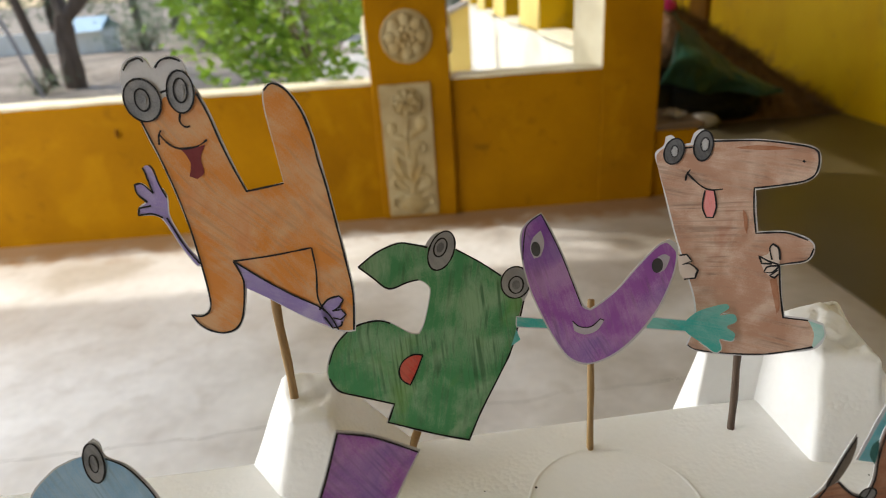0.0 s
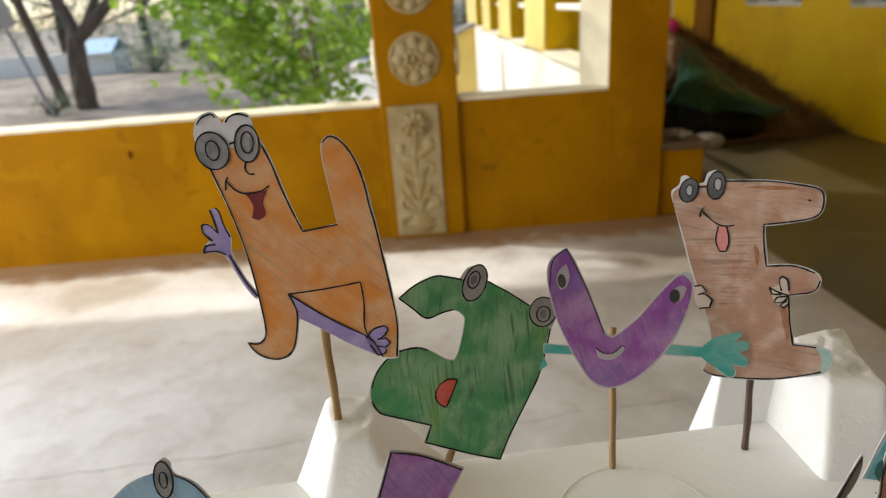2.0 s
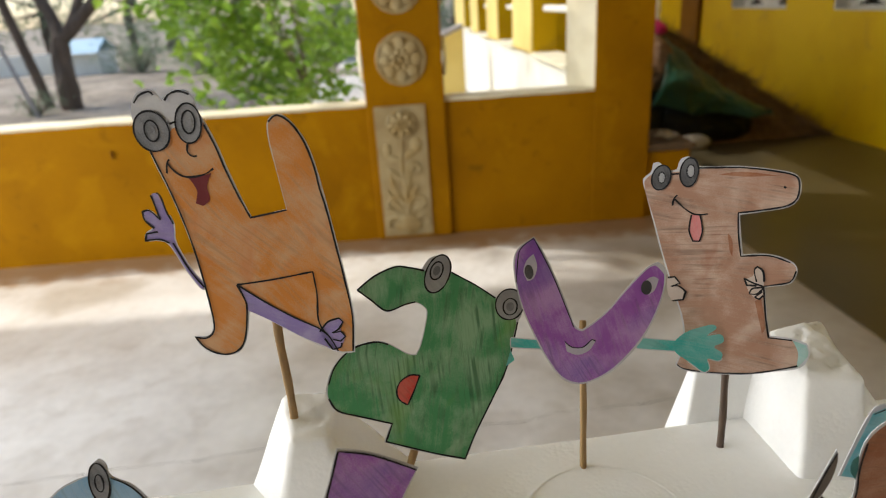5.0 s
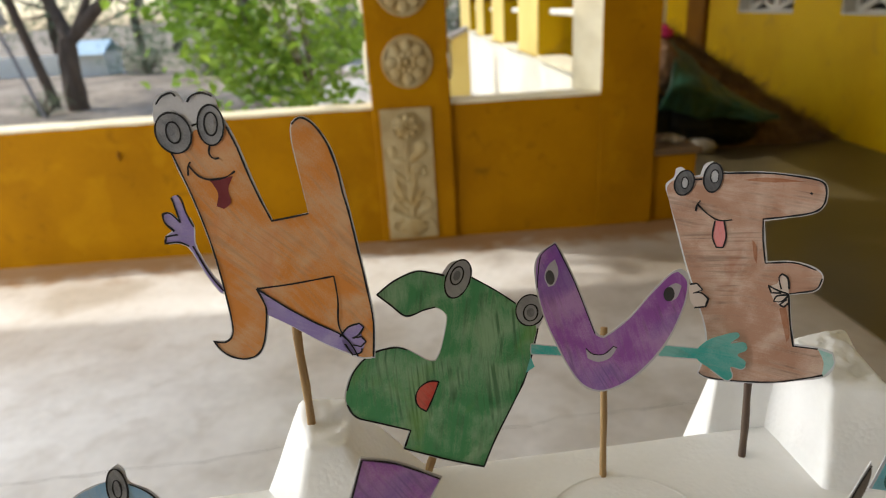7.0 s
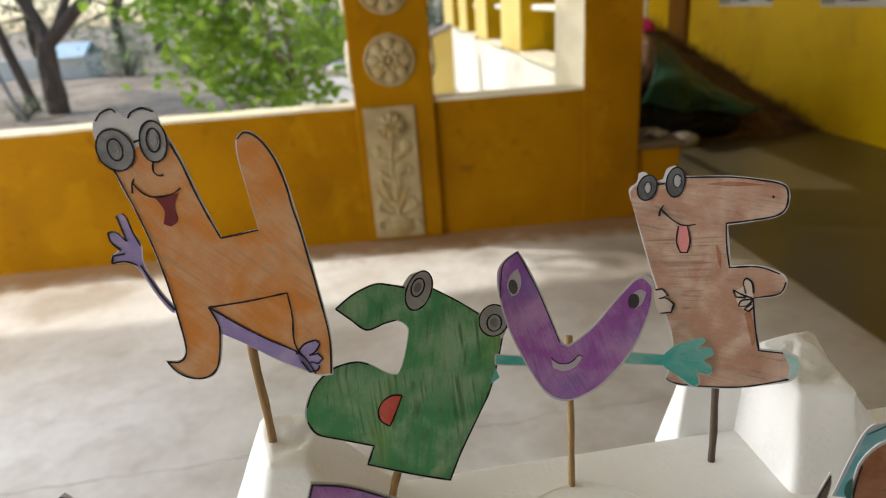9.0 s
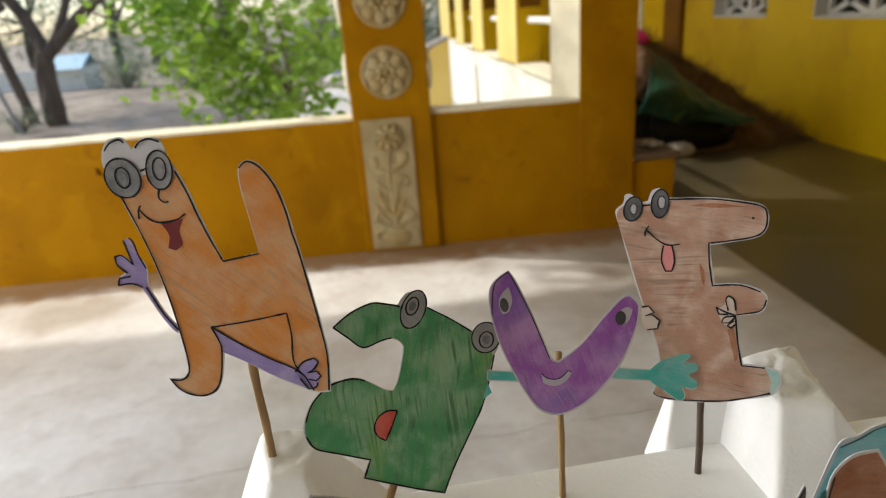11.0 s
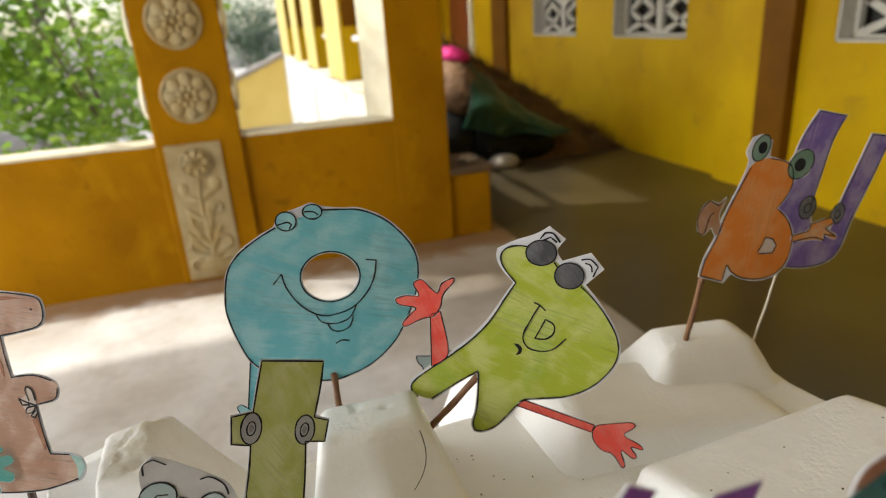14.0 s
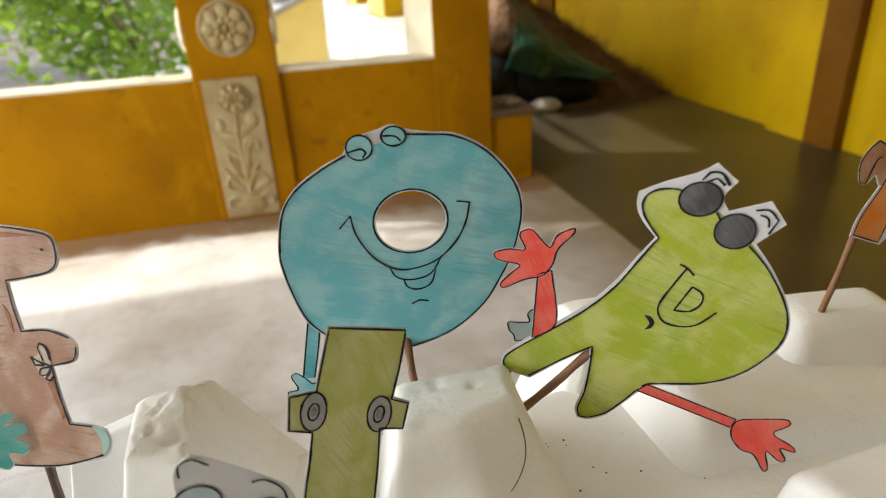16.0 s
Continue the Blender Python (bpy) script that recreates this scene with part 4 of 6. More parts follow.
block("block", [(0.594, 0.209), (0.618, 0.207), (0.642, 0.212), (0.645, 0.236), (0.598, 0.236)], 1.163, [(0.572, 0.165), (0.622, 0.150), (0.675, 0.180), (0.672, 0.280), (0.590, 0.283)], 1.08, 0.004, 0.0009, 6)
block("block", [(0.724, 0.215, 0.003), (0.860, 0.205, -0.014), (0.862, 0.285, -0.014), (0.735, 0.288, 0.003)], 1.122, [(0.716, 0.205), (0.893, 0.195), (0.895, 0.30), (0.70, 0.31)], 1.08, 0.011, 0.0009, 3)
block("block", [(0.705, 0.285), (0.755, 0.285), (0.770, 0.320), (0.700, 0.325)], 1.135, [(0.68, 0.270), (0.79, 0.275), (0.80, 0.340), (0.675, 0.335)], 1.06, 0.011, 0.0009, 2)
block("block", [(0.812, 0.258), (0.878, 0.255), (0.884, 0.288), (0.826, 0.297)], 1.131, [(0.780, 0.235), (0.896, 0.235), (0.904, 0.306), (0.800, 0.320)], 1.09, 0.010, 0.0007, 3)
block("block", [(0.742, 0.182), (0.884, 0.193), (0.896, 0.168), (0.90, 0.04), (0.79, 0.03)], 1.126, [(0.735, 0.190), (0.888, 0.200), (0.903, 0.180), (0.907, 0.0), (0.76, 0.0)], 1.08, 0.006, 0.0008, 5)
bm = bmesh.new()
ring_at, ring_r = Vector((0.391, 0.212, 1.1005)), 0.036
for i in range(64):
    a, b = (2 * math.pi * k / 64 for k in (i, i + 1))
    q = [[bm.verts.new(ring_at + Vector((math.cos(t) * (ring_r + d), math.sin(t) * (ring_r + d), h))) for d, h in ((-0.0014, -0.001), (0, 0.0002), (0.0014, -0.001))] for t in (a, b)]
    for j in range(2):
        bm.faces.new((q[0][j], q[0][j + 1], q[1][j + 1], q[1][j]))
ring = part("moulded_ring", bm, FOAM, foam, "", True)
ring.matrix_local = Matrix.Translation(-foam.location)
PENCIL = material("pencil", (0.07, 0.065, 0.06), 0.7)
bm = bmesh.new()
last = None
for i in range(21):
    f = i / 20
    p = Vector((0.6405 + 0.0012 * math.sin(f * 3.0) - 0.0085 * f ** 3, 0.2090 - 0.0150 * f, 1.1560 - 0.0200 * f)) + Vector((0.30, -0.82, 0.48)) * 0.0007
    row = [bm.verts.new(p + Vector((s * 0.00025, 0, 0))) for s in (-1, 1)]
    if last:
        bm.faces.new((last[0], last[1], row[1], row[0]))
    last = row
mark = part("pencil_mark", bm, PENCIL, foam)
mark.matrix_local = Matrix.Translation(-foam.location)
DIRT = material("dirt_speck", (0.06, 0.05, 0.035), 0.9)
bm = bmesh.new()
for _ in range(85):
    x, y = rng.choice(((rng.uniform(0.66, 0.735), rng.uniform(0.16, 0.25)), (rng.uniform(0.30, 0.72), rng.uniform(0.10, 0.26)), (rng.uniform(0.75, 0.88), rng.uniform(0.06, 0.17))))
    z = 1.1268 if x > 0.745 and y < 0.18 else 1.1006
    bmesh.ops.create_icosphere(bm, subdivisions=1, radius=rng.uniform(0.0003, 0.0007), matrix=Matrix.Translation((x, y, z)) @ Matrix.Diagonal((1, 1, 0.5, 1)))
specks = part("dirt_speck", bm, DIRT, foam)
specks.matrix_local = Matrix.Translation(-foam.location)
specks["kind"] = "stuff"
# ---- paper letters ----
def rounded(pts, closed, step=5):
    """A smooth line through points, which keeps its sharp corners."""
    n = len(pts)
    P = [Vector(p) for p in pts]

    def corner(i):
        if not closed and i in (0, n - 1):
            return True
        a, b = P[i] - P[i - 1], P[(i + 1) % n] - P[i]
        return a.length < 1e-6 or b.length < 1e-6 or a.angle(b) > radians(58)

    out = []
    for i in range(n if closed else n - 1):
        p1, p2 = P[i], P[(i + 1) % n]
        p0 = p1 if corner(i) else P[i - 1]
        p3 = p2 if corner((i + 1) % n) else P[(i + 2) % n]
        for k in range(step):
            t = k / step
            out.append(0.5 * (2 * p1 + (p2 - p0) * t + (2 * p0 - 5 * p1 + 4 * p2 - p3) * t * t + (3 * p1 - p0 - 3 * p2 + p3) * t ** 3))
    if not closed:
        out.append(P[-1])
    return out


def area(ps):
    return sum(a.x * b.y - b.x * a.y for a, b in zip(ps, ps[1:] + ps[:1])) / 2


def solid(outline, holes, y, thick):
    """A flat sheet with thickness in the letter's own plane; x and z in millimetres, the front at y."""
    bm = bmesh.new()
    loops = [outline] + holes
    edges = []
    for lp in loops:
        vs = [bm.verts.new((p.x / 1000, y, p.y / 1000)) for p in lp]
        edges += [bm.edges.new((vs[i], vs[(i + 1) % len(vs)])) for i in range(len(vs))]
    bmesh.ops.triangle_fill(bm, use_beauty=True, use_dissolve=False, edges=edges)
    r = bmesh.ops.extrude_face_region(bm, geom=list(bm.faces))
    bmesh.ops.translate(bm, verts=[g for g in r["geom"] if isinstance(g, bmesh.types.BMVert)], vec=(0, thick, 0))
    return bm


def ellipse(c, n=36, grow=0.0):
    x, y, a, b, turn = c
    k, s = math.cos(radians(turn)), math.sin(radians(turn))
    return [Vector((x + (a + grow) * math.cos(t) * k - (b + grow) * math.sin(t) * s, y + (a + grow) * math.cos(t) * s + (b + grow) * math.sin(t) * k)) for t in (2 * math.pi * i / n for i in range(n))]


def soften(pts):
    """Rounds off the finger tips of a closed hand outline."""
    for _ in range(2):
        pts = [((1 - k) * a[0] + k * b[0], (1 - k) * a[1] + k * b[1]) for a, b in zip(pts, pts[1:] + pts[:1]) for k in (0.2, 0.8)]
    return pts


LAYER = 0.00009
pens = {}


def cut_out(label, at, lean, turn):
    ob = thing("paper_letter", at, label, "paper letter", "paper letters")
    ob.matrix_world = pose(*at, lean, 0, turn)
    pens[ob.name] = bmesh.new()
    return ob


def sheet(letter, name, pts, mat, layer, hole=None, grow=0.0):
    if name in ('hand_drawing', 'paper_edge') and len(pts) > 8:
        pts = soften(pts)
    ps = rounded(pts, True)
    if grow:
        s = 1 if area(ps) > 0 else -1
        n = len(ps)
        moved = []
        for i in range(n):
            d = (ps[(i + 1) % n] - ps[i - 1])
            if d.length < 1e-6:
                d = Vector((1, 0))
            d.normalize()
            moved.append(ps[i] + Vector((d.y, -d.x)) * s * grow)
        ps = moved
    holes = [ellipse(hole, 40, 0.0 if layer else -0.4)] if hole else []
    return part(name, solid(ps, holes, -layer * LAYER, 0.0003 if layer <= 0 else 0.00012), mat, letter)


def eye(letter, c, mat, inner=None, iris=None):
    ob = part("eye", solid(ellipse(c), [], -4 * LAYER, 0.00012), mat, letter)
    ink(letter, [tuple(p) for p in ellipse(c, 14)] + [tuple(ellipse(c, 14)[0])], 0.85, 5)
    if inner:
        ink(letter, [tuple(p) for p in ellipse(inner, 12)] + [tuple(ellipse(inner, 12)[0])], 0.8, 6)
        k = 1.0 if iris else 0.55
        part("pupil", solid(ellipse((inner[0], inner[1], inner[2] * k, inner[3] * k, inner[4])), [], -6 * LAYER, 0.00012), iris or GREY, ob)
    return ob


def pupil(letter, c):
    part("pupil", solid(ellipse(c), [], -5 * LAYER, 0.00012), CHARCOAL, letter)


def ink(letter, pts, width=0.95, layer=5):
    """A pen line of slightly uneven width."""
    bm = pens[letter.name]
    if pts[0] == pts[-1] and len(pts) > 12 and width == 0.7:
        pts = soften(pts[:-1])
        pts = pts + pts[:1]
    ps = rounded(pts, False, 4)
    last = None
    for i, p in enumerate(ps):
        d = ps[min(i + 1, len(ps) - 1)] - ps[max(i - 1, 0)]
        if d.length < 1e-6:
            continue
        d.normalize()
        w = (0.25 + 0.75 * width) * 0.37 * (1 + 0.55 * noise.noise(Vector((p.x * 0.25, p.y * 0.25, 3.0))))
        row = [bm.verts.new(((p.x - d.y * w * s) / 1000, -layer * LAYER, (p.y + d.x * w * s) / 1000)) for s in (-1, 1)]
        if last:
            bm.faces.new((last[0], last[1], row[1], row[0]))
        last = row


def skewer(letter, top, base, mat, r):
    """A slightly uneven stick from behind the sheet down into the foam; base in world metres."""
    a = Vector((top[0] / 1000, 0.0003 + r, top[1] / 1000))
    b = letter.matrix_world.inverted() @ Vector(base)
    bm = bmesh.new()
    axis = (b - a).normalized()
    u = axis.orthogonal().normalized()
    v = axis.cross(u)
    last = None
    for i in range(9):
        t = i / 8
        c = a.lerp(b, t) + u * 0.0003 * math.sin(t * 7) + v * 0.0002 * math.sin(t * 11)
        k = r * (1 + 0.07 * math.sin(t * 17))
        row = [bm.verts.new(c + (u * math.cos(q) + v * math.sin(q)) * k) for q in (radians(q0) for q0 in (20, 70, 110, 160, 200, 250, 290, 340, 350, 10))]
        if last:
            for j in range(10):
                bm.faces.new((last[j], last[(j + 1) % 10], row[(j + 1) % 10], row[j]))
        else:
            bm.faces.new(row)
        last = row
    bm.faces.new(last)
    return part("skewer", bm, mat, letter, "", True)


def finish(letter):
    bm = pens.pop(letter.name)
    if len(bm.faces):
        part("ink_drawing", bm, INK, letter)
    else:
        bm.free()



letter = cut_out('orange crayon paper letter with grey spectacles on a skewer', (0.257, 0.238, 1.241), 0, -8)
sheet(letter, 'paper', [(-37.3, 38.2), (-36.4, 44.2), (-33.5, 48.1), (-28.6, 49.2), (-26.4, 47.4), (-25.1, 44.7), (-21.5, 47.7), (-16.7, 48.5), (-13.8, 46.7), (-12.4, 40.7), (-10.2, 35.9), (-7.5, 28), (-5.3, 19), (-2.4, 8.6), (0.3, 0.6), (14.2, 3.1), (12.9, 16.2), (11.6, 29.1), (12.2, 35.7), (15.2, 38.2), (18.4, 37.7), (21.8, 34.3), (25.5, 27.5), (27.7, 18.6), (30, 3.2), (32, -13.1), (33.7, -27.9), (34.8, -42.2), (33.3, -58.7), (26.5, -58.6), (13.7, -52.3), (1.3, -44.2), (-7.6, -39.1), (-10.4, -50.3), (-14.3, -57), (-20.2, -59.3), (-26.2, -58.4), (-30.7, -55.2), (-33.1, -50), (-27.7, -50.1), (-24.7, -47.3), (-23.8, -41), (-24.2, -26.4), (-25.3, -12.4), (-27.2, -0.1), (-29.7, 11.7), (-32.4, 21.1), (-34.3, 29.3)], PAPER, 0)
sheet(letter, 'coloured_face', [(-33.2, 27.8), (-30.8, 27.5), (-26.7, 28.9), (-23.6, 34.6), (-21.6, 35.1), (-20.9, 31.2), (-17.8, 29.5), (-13.6, 31.6), (-11.2, 36.9), (-10.8, 35.3), (-8.3, 28.1), (-6.1, 19), (-3, 8.6), (0, 0.4), (14.4, 2.9), (13.1, 16.2), (12, 29.1), (12.7, 35.7), (15.3, 37.8), (18, 37.3), (21.4, 34.2), (24.9, 27.5), (27.1, 18.6), (29.4, 3.2), (31.4, -13), (33.1, -27.8), (34.2, -42.2), (32.7, -57.9), (26.6, -57.8), (13.8, -51.7), (1.4, -43.8), (-8.1, -38.6), (-11, -50.1), (-14.6, -56.2), (-20, -58.5), (-25.5, -57.6), (-29.6, -54.7), (-32.2, -50.3), (-27.8, -50.8), (-24.1, -47.8), (-23, -41.5), (-23.5, -26.4), (-24.6, -12.5), (-26.4, -0.2), (-28.9, 11.7), (-31.4, 21.1)], ORANGE, 1)
sheet(letter, 'sleeve', [(-10.4, -27.2), (0.6, -35.6), (10.7, -42.2), (22.1, -48.9), (26.2, -57.5), (13.8, -51.7), (1.4, -43.8), (-8.1, -38.4), (-8.2, -34)], LILAC, 3)
sheet(letter, 'mouth', [(-21.6, 17.2), (-17, 17), (-11.9, 18), (-14.5, 13.2), (-14.4, 8), (-17.5, 5.6), (-20.2, 6.7), (-18.7, 11.3), (-20, 15.1)], MAROON, 3)
sheet(letter, 'hand_drawing', [(20.1, -48.8), (23.9, -44.4), (28.6, -42.8), (30.2, -44), (28.3, -48.2), (30.4, -50.7), (28.2, -55.8), (24.4, -57), (21.9, -55.7)], LILAC, 3)
sheet(letter, 'paper_edge', [(-43.5, -7.6), (-42.5, -4.7), (-38.6, -2.6), (-41.7, 0.8), (-41.8, 4.3), (-38.9, 4.6), (-35.5, 0.8), (-36.6, 8.6), (-37, 11), (-34.5, 11.5), (-32.9, 5.9), (-31.4, 1.5), (-30.7, -1.1), (-32.1, -8.4), (-27.8, -20.4), (-23.5, -27.1), (-24.9, -29.3), (-29.2, -21.6), (-34, -8.8), (-38, -7.1)], PAPER, 2.5, grow=0.5)
sheet(letter, 'hand_drawing', [(-43.5, -7.6), (-42.5, -4.7), (-38.6, -2.6), (-41.7, 0.8), (-41.8, 4.3), (-38.9, 4.6), (-35.5, 0.8), (-36.6, 8.6), (-37, 11), (-34.5, 11.5), (-32.9, 5.9), (-31.4, 1.5), (-30.7, -1.1), (-32.1, -8.4), (-27.8, -20.4), (-23.5, -27.1), (-24.9, -29.3), (-29.2, -21.6), (-34, -8.8), (-38, -7.1)], LILAC, 3)
eye(letter, (-30.9, 34.4, 6.7, 7.3, -3.0), GREY, (-30.8, 34.6, 2.7, 3.8, -3.0))
eye(letter, (-16.6, 36.6, 4.8, 7.2, -11.0), GREY, (-16.4, 37.1, 2.4, 4.1, -11.0))
ink(letter, [(-11, 35.9), (-8.3, 28.1), (-6.1, 19), (-3, 8.6), (0, 0.4), (14.4, 2.9)])
ink(letter, [(12.7, 35.7), (15.3, 37.8), (18, 37.3), (21.4, 34.2), (24.9, 27.5), (27.1, 18.6), (28, 10.5), (29.4, 3.2), (31.4, -13), (33.1, -27.8), (34.2, -42.2), (32.7, -57.9)])
ink(letter, [(-33.2, 27.8), (-31.4, 21.1), (-28.9, 11.7), (-26.4, -0.2), (-24.6, -12.5), (-23.5, -26.4), (-23, -41.5), (-24.1, -47.8), (-27.8, -50.8), (-32.2, -50.3), (-29.6, -54.7), (-25.5, -57.6), (-20, -58.5), (-14.6, -56.2), (-11, -50.1), (-8.2, -37.6), (-8.6, -32.8), (-10.4, -27.2)])
ink(letter, [(-10.4, -27.2), (4.6, -25.3), (20.8, -22.4)])
ink(letter, [(20.8, -22.4), (21.2, -32.3), (20.2, -43.1), (22.1, -49.4)])
ink(letter, [(-10.4, -27.2), (0.6, -35.6), (10.7, -42.2), (22.1, -48.9), (26.6, -57.8)])
ink(letter, [(-27.7, 22.4), (-25, 18.8), (-21.2, 17), (-14.8, 17.6), (-10.7, 19.8)])
ink(letter, [(-26.7, 23.9), (-28, 22), (-28.6, 18.7)])
ink(letter, [(-18.2, 29.9), (-19.1, 26.6), (-17.7, 24.7), (-15.8, 24.8)])
ink(letter, [(-35.1, 44.7), (-32.5, 47.3), (-28.8, 48.4), (-27.3, 47.1)])
ink(letter, [(-23.6, 45), (-21.5, 47.1), (-17.8, 48), (-14.2, 46.7)])
ink(letter, [(-23.7, 36.7), (-22.3, 37.2), (-20.9, 37.4)])
ink(letter, [(-32.6, -8.8), (-28.3, -20.4), (-23.9, -27.9)])
ink(letter, [(20.1, -48.8), (23.9, -44.4), (28.6, -42.8), (30.1, -44.5), (27.9, -47.7), (25, -49.4)])
ink(letter, [(25.4, -49.4), (28.7, -48.7), (30.4, -51), (28.1, -53.2), (25, -52.4)])
ink(letter, [(21.7, -51.9), (24.4, -57), (27.7, -56), (28.5, -54)])
ink(letter, [(-38.6, -2.6), (-41.7, 0.8), (-41.8, 4.3), (-38.9, 4.6), (-35.5, 0.8)])
ink(letter, [(-37.6, -4), (-42.3, -4.7), (-43.5, -7.6), (-38, -7.1), (-34, -8.8)])
ink(letter, [(-35.5, 0.8), (-36.6, 8.6), (-37.1, 10.6)])
ink(letter, [(-30.7, -1.1), (-32.4, 4.4), (-33.2, 9.8), (-34.5, 11.5)])
skewer(letter, (2.2, -41.5), (0.2565, 0.251, 1.128), WOOD, 0.0018)
finish(letter)

letter = cut_out('green crayon paper letter with grey eyes and red mouth', (0.31, 0.2535, 1.17), -15, 11)
sheet(letter, 'paper', [(-18.2, 29.9), (-9.8, 34.9), (0, 37.7), (6.4, 36.2), (11.6, 34.5), (16.2, 38.9), (23, 39.4), (25.2, 34.8), (24.8, 31.2), (35.1, 23.8), (44.6, 15.9), (48.9, 18.8), (55.5, 17.7), (57, 12), (55.2, 5.8), (52.7, 2.3), (50.6, -3.9), (44.9, -18.6), (37.1, -30.7), (27.4, -44.8), (20.6, -56.9), (5.1, -50.4), (-15.4, -40.2), (-11.6, -32.4), (-24.4, -26.6), (-33.7, -22.1), (-37, -15.6), (-36.5, -9.1), (-32, -1.1), (-23.7, 5.1), (-13.6, 6.2), (-7.8, 4.2), (0.1, -1.8), (3.9, -3), (6.8, 1.5), (10.9, 13.4), (10.4, 17.3), (6.7, 19.9), (1.7, 19.5), (-6.4, 17.9), (-12.3, 23.8)], PAPER, 0)
sheet(letter, 'coloured_face', [(-17.7, 29.8), (-9.6, 34.6), (-0, 37.2), (6.4, 35.8), (12.5, 33.6), (24.5, 31), (35.1, 23.3), (44, 15.5), (49.6, 8.1), (52.2, 3.2), (49.8, -3.7), (44.4, -18.5), (36.6, -30.3), (26.9, -44.4), (20.2, -56), (5.2, -49.6), (-14.6, -39.9), (-10.8, -32.3), (-24.3, -26.1), (-33.4, -21.6), (-36.5, -15.4), (-35.8, -9.3), (-31.6, -1.4), (-23.5, 4.6), (-13.7, 5.8), (-7.8, 3.7), (0, -2.3), (4.1, -3.6), (7.3, 1.4), (11.4, 13.4), (10.9, 17.2), (6.8, 20.4), (1.8, 20), (-6.3, 18.6), (-12.3, 24.3)], GREEN, 1)
sheet(letter, 'mouth', [(4.4, -12.9), (-0, -12), (-4.8, -14.2), (-6.9, -18.4), (-6, -22.4), (-2.8, -25.2), (0.4, -20.3)], RED, 3)
eye(letter, (18.4, 31.2, 5.4, 8.8, -29.0), GREY_LIGHT, (18.1, 32.7, 2.7, 4.1, -29.0))
eye(letter, (50.0, 11.9, 6.8, 7.1, -10.0), GREY_LIGHT, (50.1, 10.8, 3.4, 3.8, -10.0))
ink(letter, [(-17.7, 29.8), (-12.3, 24.3), (-6.3, 18.6), (1.8, 20), (6.8, 20.4)])
ink(letter, [(-17.7, 29.8), (-9.6, 34.6), (-0, 37.2), (6.4, 35.8), (12.5, 33.6)])
ink(letter, [(24.7, 30.9), (35.1, 23.3), (43.6, 16)])
ink(letter, [(52.8, 3.1), (50.4, -3.8), (44.4, -18.5), (36.6, -30.3), (26.9, -44.4), (20.2, -56), (5.2, -49.6), (-14.6, -39.9), (-10.8, -32.3), (-24.3, -26.1), (-33.4, -21.6), (-36.5, -15.4)])
ink(letter, [(-35.8, -9.3), (-31.6, -1.4), (-23.5, 4.6), (-13.7, 5.8), (-7.8, 3.7)])
ink(letter, [(4.4, -12.9), (-0, -12), (-4.8, -14.2), (-6.9, -18.4), (-6, -22.4), (-2.8, -25.2), (0.4, -20.3), (4.4, -12.9)])
skewer(letter, (-1.6, -46.7), (0.299, 0.247, 1.085), WOOD, 0.0018)
finish(letter)

letter = cut_out('purple crayon paper letter with teal arms on a thin skewer', (0.392, 0.258, 1.158), -16, 0)
sheet(letter, 'paper', [(-20.4, 55.1), (-27.6, 50.7), (-30.5, 45), (-30.3, 34.9), (-27.8, 22), (-23, 8.8), (-17.3, -3.4), (-11.1, -12.4), (-2, -15.3), (10.1, -11.6), (21, -3.3), (30.4, 7.9), (37.2, 21.8), (39.6, 31.8), (39, 36.4), (36, 38.9), (30.8, 36.8), (21.7, 28.7), (12.4, 19.2), (4.5, 13.4), (-0.7, 10.5), (-4, 12.8), (-7.3, 22.9), (-11.7, 35.9), (-17.2, 49.4)], PAPER, 0)
sheet(letter, 'coloured_face', [(-20.7, 54.4), (-27.2, 50.2), (-29.7, 44.9), (-29.6, 34.8), (-27.1, 21.9), (-22.2, 8.7), (-16.5, -3.5), (-10.5, -11.6), (-1.9, -14.5), (9.6, -10.7), (20.2, -2.5), (29.6, 8.5), (36.5, 22.1), (38.6, 31.4), (37.1, 35), (34.7, 37.3), (30.8, 35.8), (21.6, 27.6), (12.3, 18.2), (4.4, 12.4), (-0.8, 9.5), (-4.8, 12.1), (-8.3, 22.9), (-12.7, 36), (-18, 48.7)], PURPLE, 1)
sheet(letter, 'paper_edge', [(-33.9, 9.2), (-18.8, 6.6), (-19.8, 3), (-34.2, 5)], PAPER, -2.5, grow=0.5)
sheet(letter, 'arm', [(-33.9, 9.2), (-18.8, 6.6), (-19.8, 3), (-34.2, 5)], TURQUOISE, -2)
sheet(letter, 'paper_edge', [(24.6, 4.2), (42.6, 1.1), (42.7, -3.6), (24.4, -0.7)], PAPER, -2.5, grow=0.5)
sheet(letter, 'arm', [(24.6, 4.2), (42.6, 1.1), (42.7, -3.6), (24.4, -0.7)], TURQUOISE, -2)
sheet(letter, 'paper_edge', [(41.8, 1.2), (47.8, 5.4), (60.8, 7.9), (62.6, 5.4), (56.3, 2.1), (64.6, 2.9), (65.8, -1.4), (59.8, -3), (65, -6.6), (63.3, -10.4), (56.6, -7.9), (58.3, -13.4), (55.4, -15.2), (48.8, -9.4), (41.6, -4)], PAPER, 2.5, grow=0.5)
sheet(letter, 'hand_drawing', [(41.8, 1.2), (47.8, 5.4), (60.8, 7.9), (62.6, 5.4), (56.3, 2.1), (64.6, 2.9), (65.8, -1.4), (59.8, -3), (65, -6.6), (63.3, -10.4), (56.6, -7.9), (58.3, -13.4), (55.4, -15.2), (48.8, -9.4), (41.6, -4)], TURQUOISE, 3)
